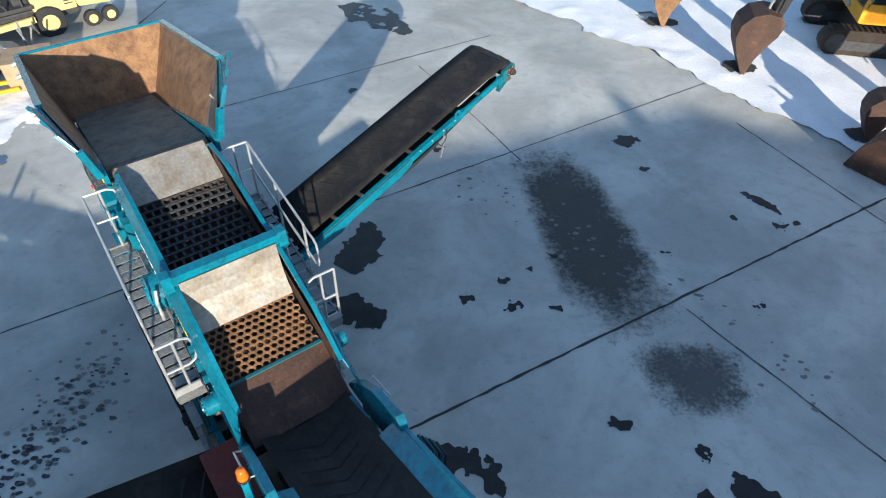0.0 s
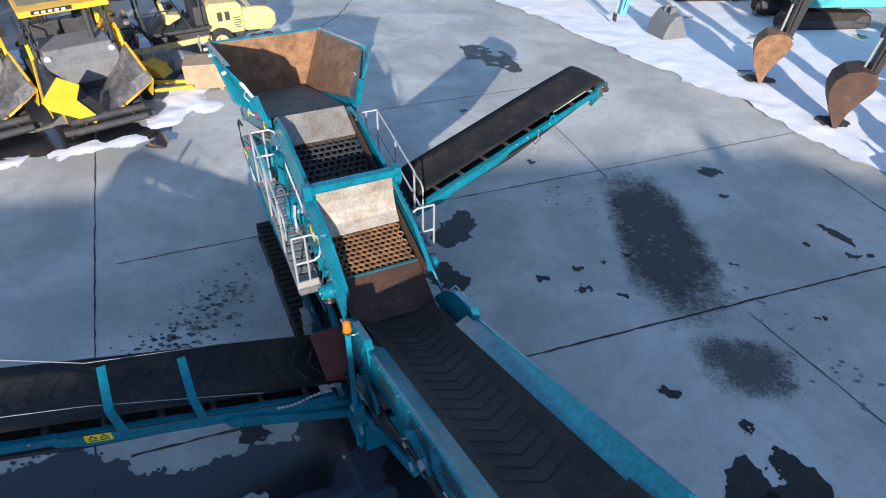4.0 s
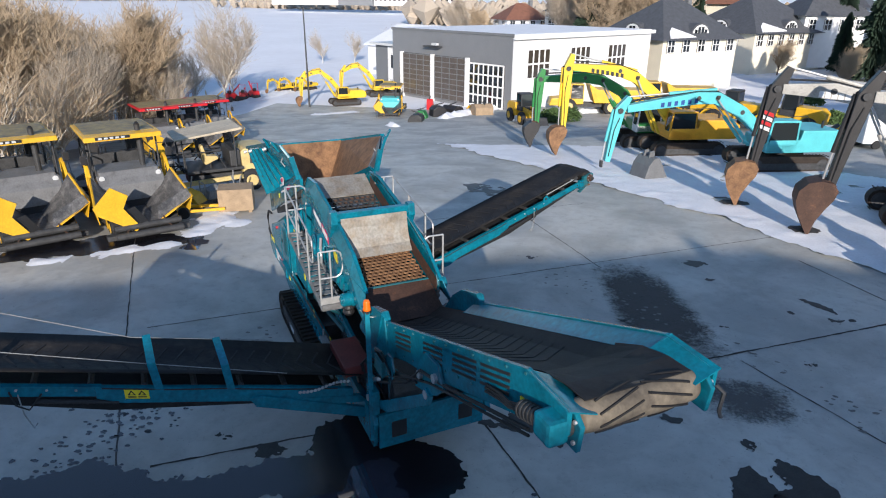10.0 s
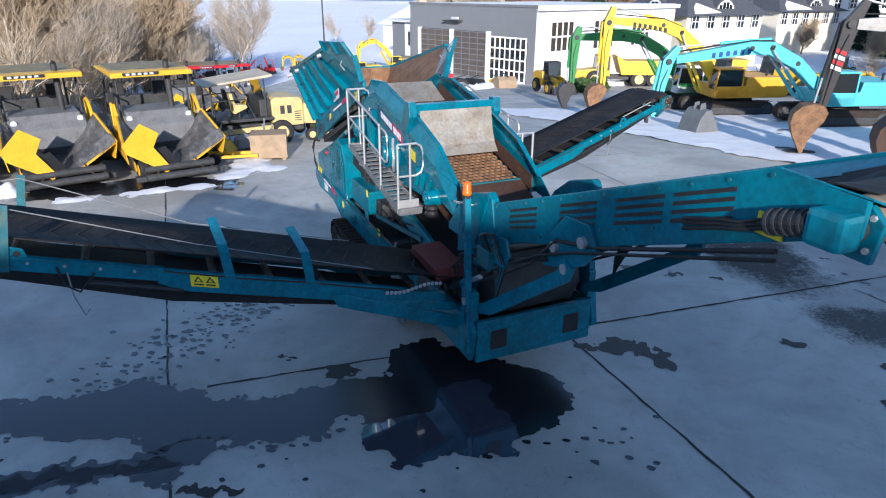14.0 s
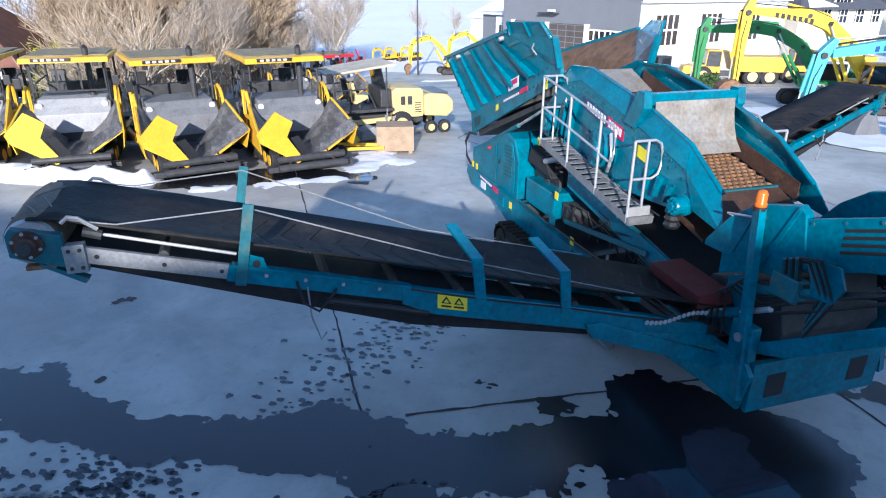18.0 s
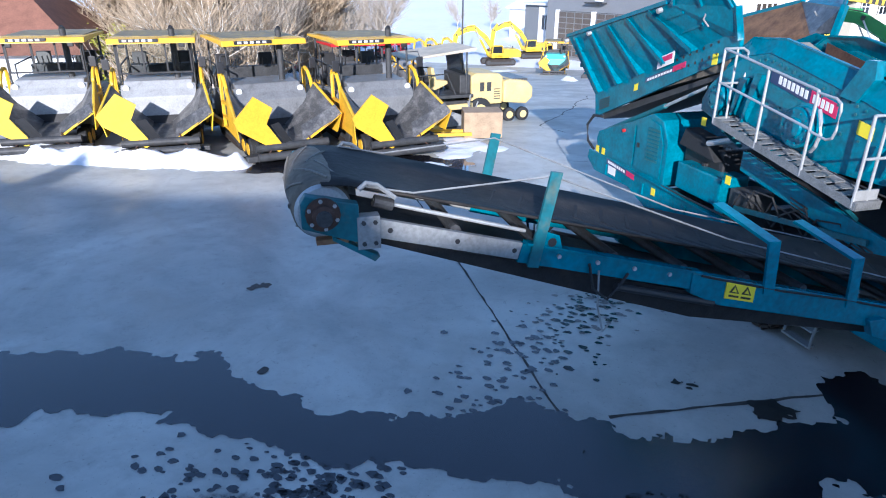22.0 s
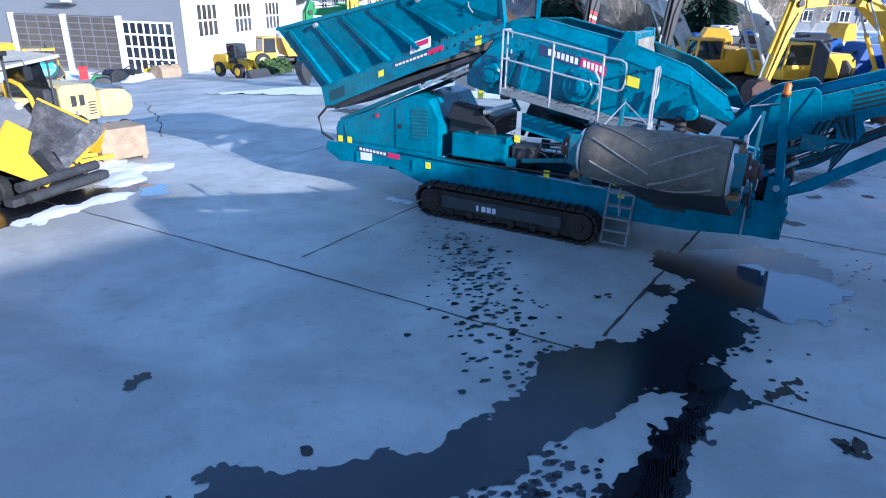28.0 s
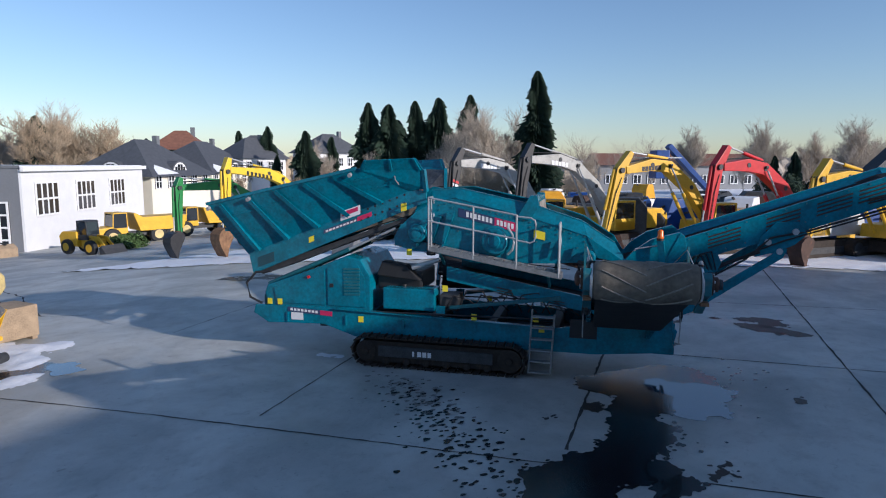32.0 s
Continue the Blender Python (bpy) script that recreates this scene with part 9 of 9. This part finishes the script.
plant_out(birch, [(-36.5, 33.0, 0.72), (-37.8, 38.5, 0.8), (-35.2, 29.6, 0.66), (-39.0, 44.5, 0.85), (-41.0, 48.5, 0.9), (-36.4, 41.5, 0.62), (-38.6, 35.8, 0.75), (-42.2, 52.5, 0.85), (-42.9, 43.4, 0.9), (-45.4, 51.6, 0.95), (-48.0, 71.6, 1.15), (-48.6, 75.9, 1.1), (-49.0, 66.2, 0.8), (-44.0, 37.0, 0.9), (-53.0, 80.5, 0.8), (-40.7, 147.7, 0.7), (-58.2, 131.2, 0.6), (-51.7, 133.8, 0.6), (-45.1, 141.3, 0.6), (72.2, 58.6, 0.75), (83.5, 59.7, 0.85), (91.1, 46.2, 0.85), (56.3, 54.7, 0.8), (61.8, 55.9, 0.75), (50.7, 53.6, 0.75)], 3)
plant_out(oak, [(95.0, 60.1, 0.8), (96.4, 46.7, 0.82), (99.2, 40.2, 0.7), (87.0, 29.9, 0.72), (96.9, 31.7, 0.8), (79.0, 21.9, 0.62), (-4.1, 153.9, 1.35), (8.6, 162.5, 1.49), (51.1, 67.5, 1.01), (45.8, 65.6, 0.94), (48.9, 76.1, 0.81), (53.7, 65.0, 0.94), (14.1, 172.3, 1.0), (-2.1, 182.8, 1.0), (54.4, 132.5, 1.0), (35.5, 179.4, 1.0), (-37.7, 189.3, 1.0), (45.7, 84.7, 0.88)], 4)
brush = tree_kind("thicket_shrub", "tall pale brown bare shrubs", "shrub", "pale thicket", 53, 8.5, 0.4, 0.06, "twig", "twig_grey", kids=3, levels=3, stems=9, twig=0.013, wiggle=0.25)
plant_out(brush, [(37.5, 52.9, 0.95), (41.3, 54.8, 0.95), (37.8, 55.4, 0.9), (43.8, 55.2, 0.85), (51.9, 52.1, 0.6), (49.8, 48.4, 0.55), (39.3, 59.4, 0.7), (36.2, 66.9, 0.3), (34.7, 70.4, 0.28), (34.3, 74.3, 0.28), (34.1, 91.8, 0.35), (39.1, 89.0, 0.35)], 5)
plant_out(conifer(7, 16.5, 2.9), [(40.3, 47.3, 1.01), (49.7, 84.3, 1.14), (49.5, 140.0, 0.72), (52.5, 171.2, 1.12), (74.6, 34.3, 0.4), (66.0, 142.8, 1.01)], 6)
plant_out(conifer(8, 15.5, 4.0), [(44.9, 85.3, 1.18), (52.9, 81.9, 1.23), (51.0, 128.1, 1.12), (0.7, 143.4, 1.23), (50.7, 91.0, 1.06)], 26)
plant_out(conifer(9, 17.0, 3.4), [(43.1, 88.9, 1.12), (65.7, 88.0, 1.23), (51.6, 149.9, 1.12), (75.5, 32.0, 0.42), (51.1, 106.7, 0.5), (22.5, 149.5, 0.90)], 46)
hedge = leafy(5, 1.6, 1.7, "hedge")
plant_out(hedge, [(-3.4, 58.8, 1.1), (-1.9, 60.8, 1.1), (17.8, 70.7, 1.0), (18.8, 68.4, 1.0), (17.5, 74.9, 1.0), (22.5, 59.0, 1.0), (24.9, 56.0, 1.0), (36.5, 49.5, 1.7), (35.7, 51.6, 1.6), (36.9, 47.7, 1.4), (30.2, 46.0, 1.5), (28.1, 83.5, 1.2)], 7)
lime = leafy(9, 2.4, 5.5, "lime", "yellow_shrub", "tall yellow-green leafy shrub")
plant_out(lime, [(-49.3, 30.4, 1.0), (-49.7, 33.0, 1.1)], 8)
deep = leafy(15, 2.2, 3.8, "conifer", "dark_shrub", "dark evergreen shrub behind the pavers")
plant_out(deep, [(-38.8, 24.3, 1.0), (-40.9, 24.8, 0.9), (-37.8, 26.1, 1.0), (66.1, 28.6, 1.3), (67.0, 31.7, 1.2), (68.9, 27.0, 1.2)], 9)

# wooded ridge on the horizon
def ridge(name, x0, y0, x1, y1, height, seed, mat, label):
    r_ = random.Random(seed)
    verts, faces = [], []
    n = 700
    for k in range(n):
        u = r_.random()
        x, y = x0 + (x1 - x0) * u + r_.gauss(0, 14), y0 + (y1 - y0) * u + r_.gauss(0, 14)
        h = height * r_.uniform(0.6, 1.1) * (0.75 + 0.35 * noise.noise((u * 9, seed, 0)))
        z = ground_z(x, y)
        w = h * r_.uniform(0.35, 0.6)
        i = len(verts)
        verts += [(x, y, z - 1)] + [(x + w * math.cos(6.283 * j / 6 + r_.random()), y + w * math.sin(6.283 * j / 6 + r_.random()), z + h * r_.uniform(0.35, 0.75)) for j in range(6)] + [(x, y, z + h)]
        for j in range(6):
            faces += [(i, i + 1 + j, i + 1 + (j + 1) % 6), (i + 7, i + 1 + (j + 1) % 6, i + 1 + j)]
    me = bpy.data.meshes.new(name)
    me.from_pydata(verts, [], faces)
    me.materials.append(M[mat])
    return tagged(new(name, me), label, "woodland", kind="stuff")


ridge("far_woodland", -786.3, 431.4, -475.9, 872.6, 24, 1, "twig_grey", "bare woodland along the horizon")
ridge("far_woodland", -295.2, 538.3, -78.4, 547.4, 10, 2, "twig_grey", "bare trees before the office block")
ridge("far_woodland", 92.1, 230.4, 218.1, 41.8, 9, 3, "twig_grey", "bare trees behind the yard")
ridge("far_woodland", -65.0, 316.5, 144.9, 255.3, 14, 5, "twig_grey", "wooded slope behind the houses")
ridge("far_woodland", -13.6, 294.4, 115.9, 217.9, 12, 4, "twig", "bare trees behind the houses")

# unseen block added behind the camera keeps low sun off the yard's near half
back = thing("storage_hall", Matrix.Translation((0, -34, 0)), "unseen plain grey block added to shade the near yard", "hall")
part("wall", prism([(-70, -4), (-70, 9.0), (-24, 10.0), (-23, 12.6), (-9, 13.0), (3, 14.3), (12, 15.4), (22, 16.4), (29, 15.2), (30, 12.5), (70, 12.0), (70, -4)], -14, 0), M["cladding_dark"], back)
# unseen conifers, added to poke over its top and dapple the shadow's edge
plant_out(conifer(19, 15.5, 2.2), [(16.0, -33.0, 1.0), (19.5, -32.6, 1.05), (8.2, -33.0, 0.98), (-1.0, -33.0, 0.94), (-14.0, -32.0, 0.86), (24.5, -33.0, 1.02)], 10)
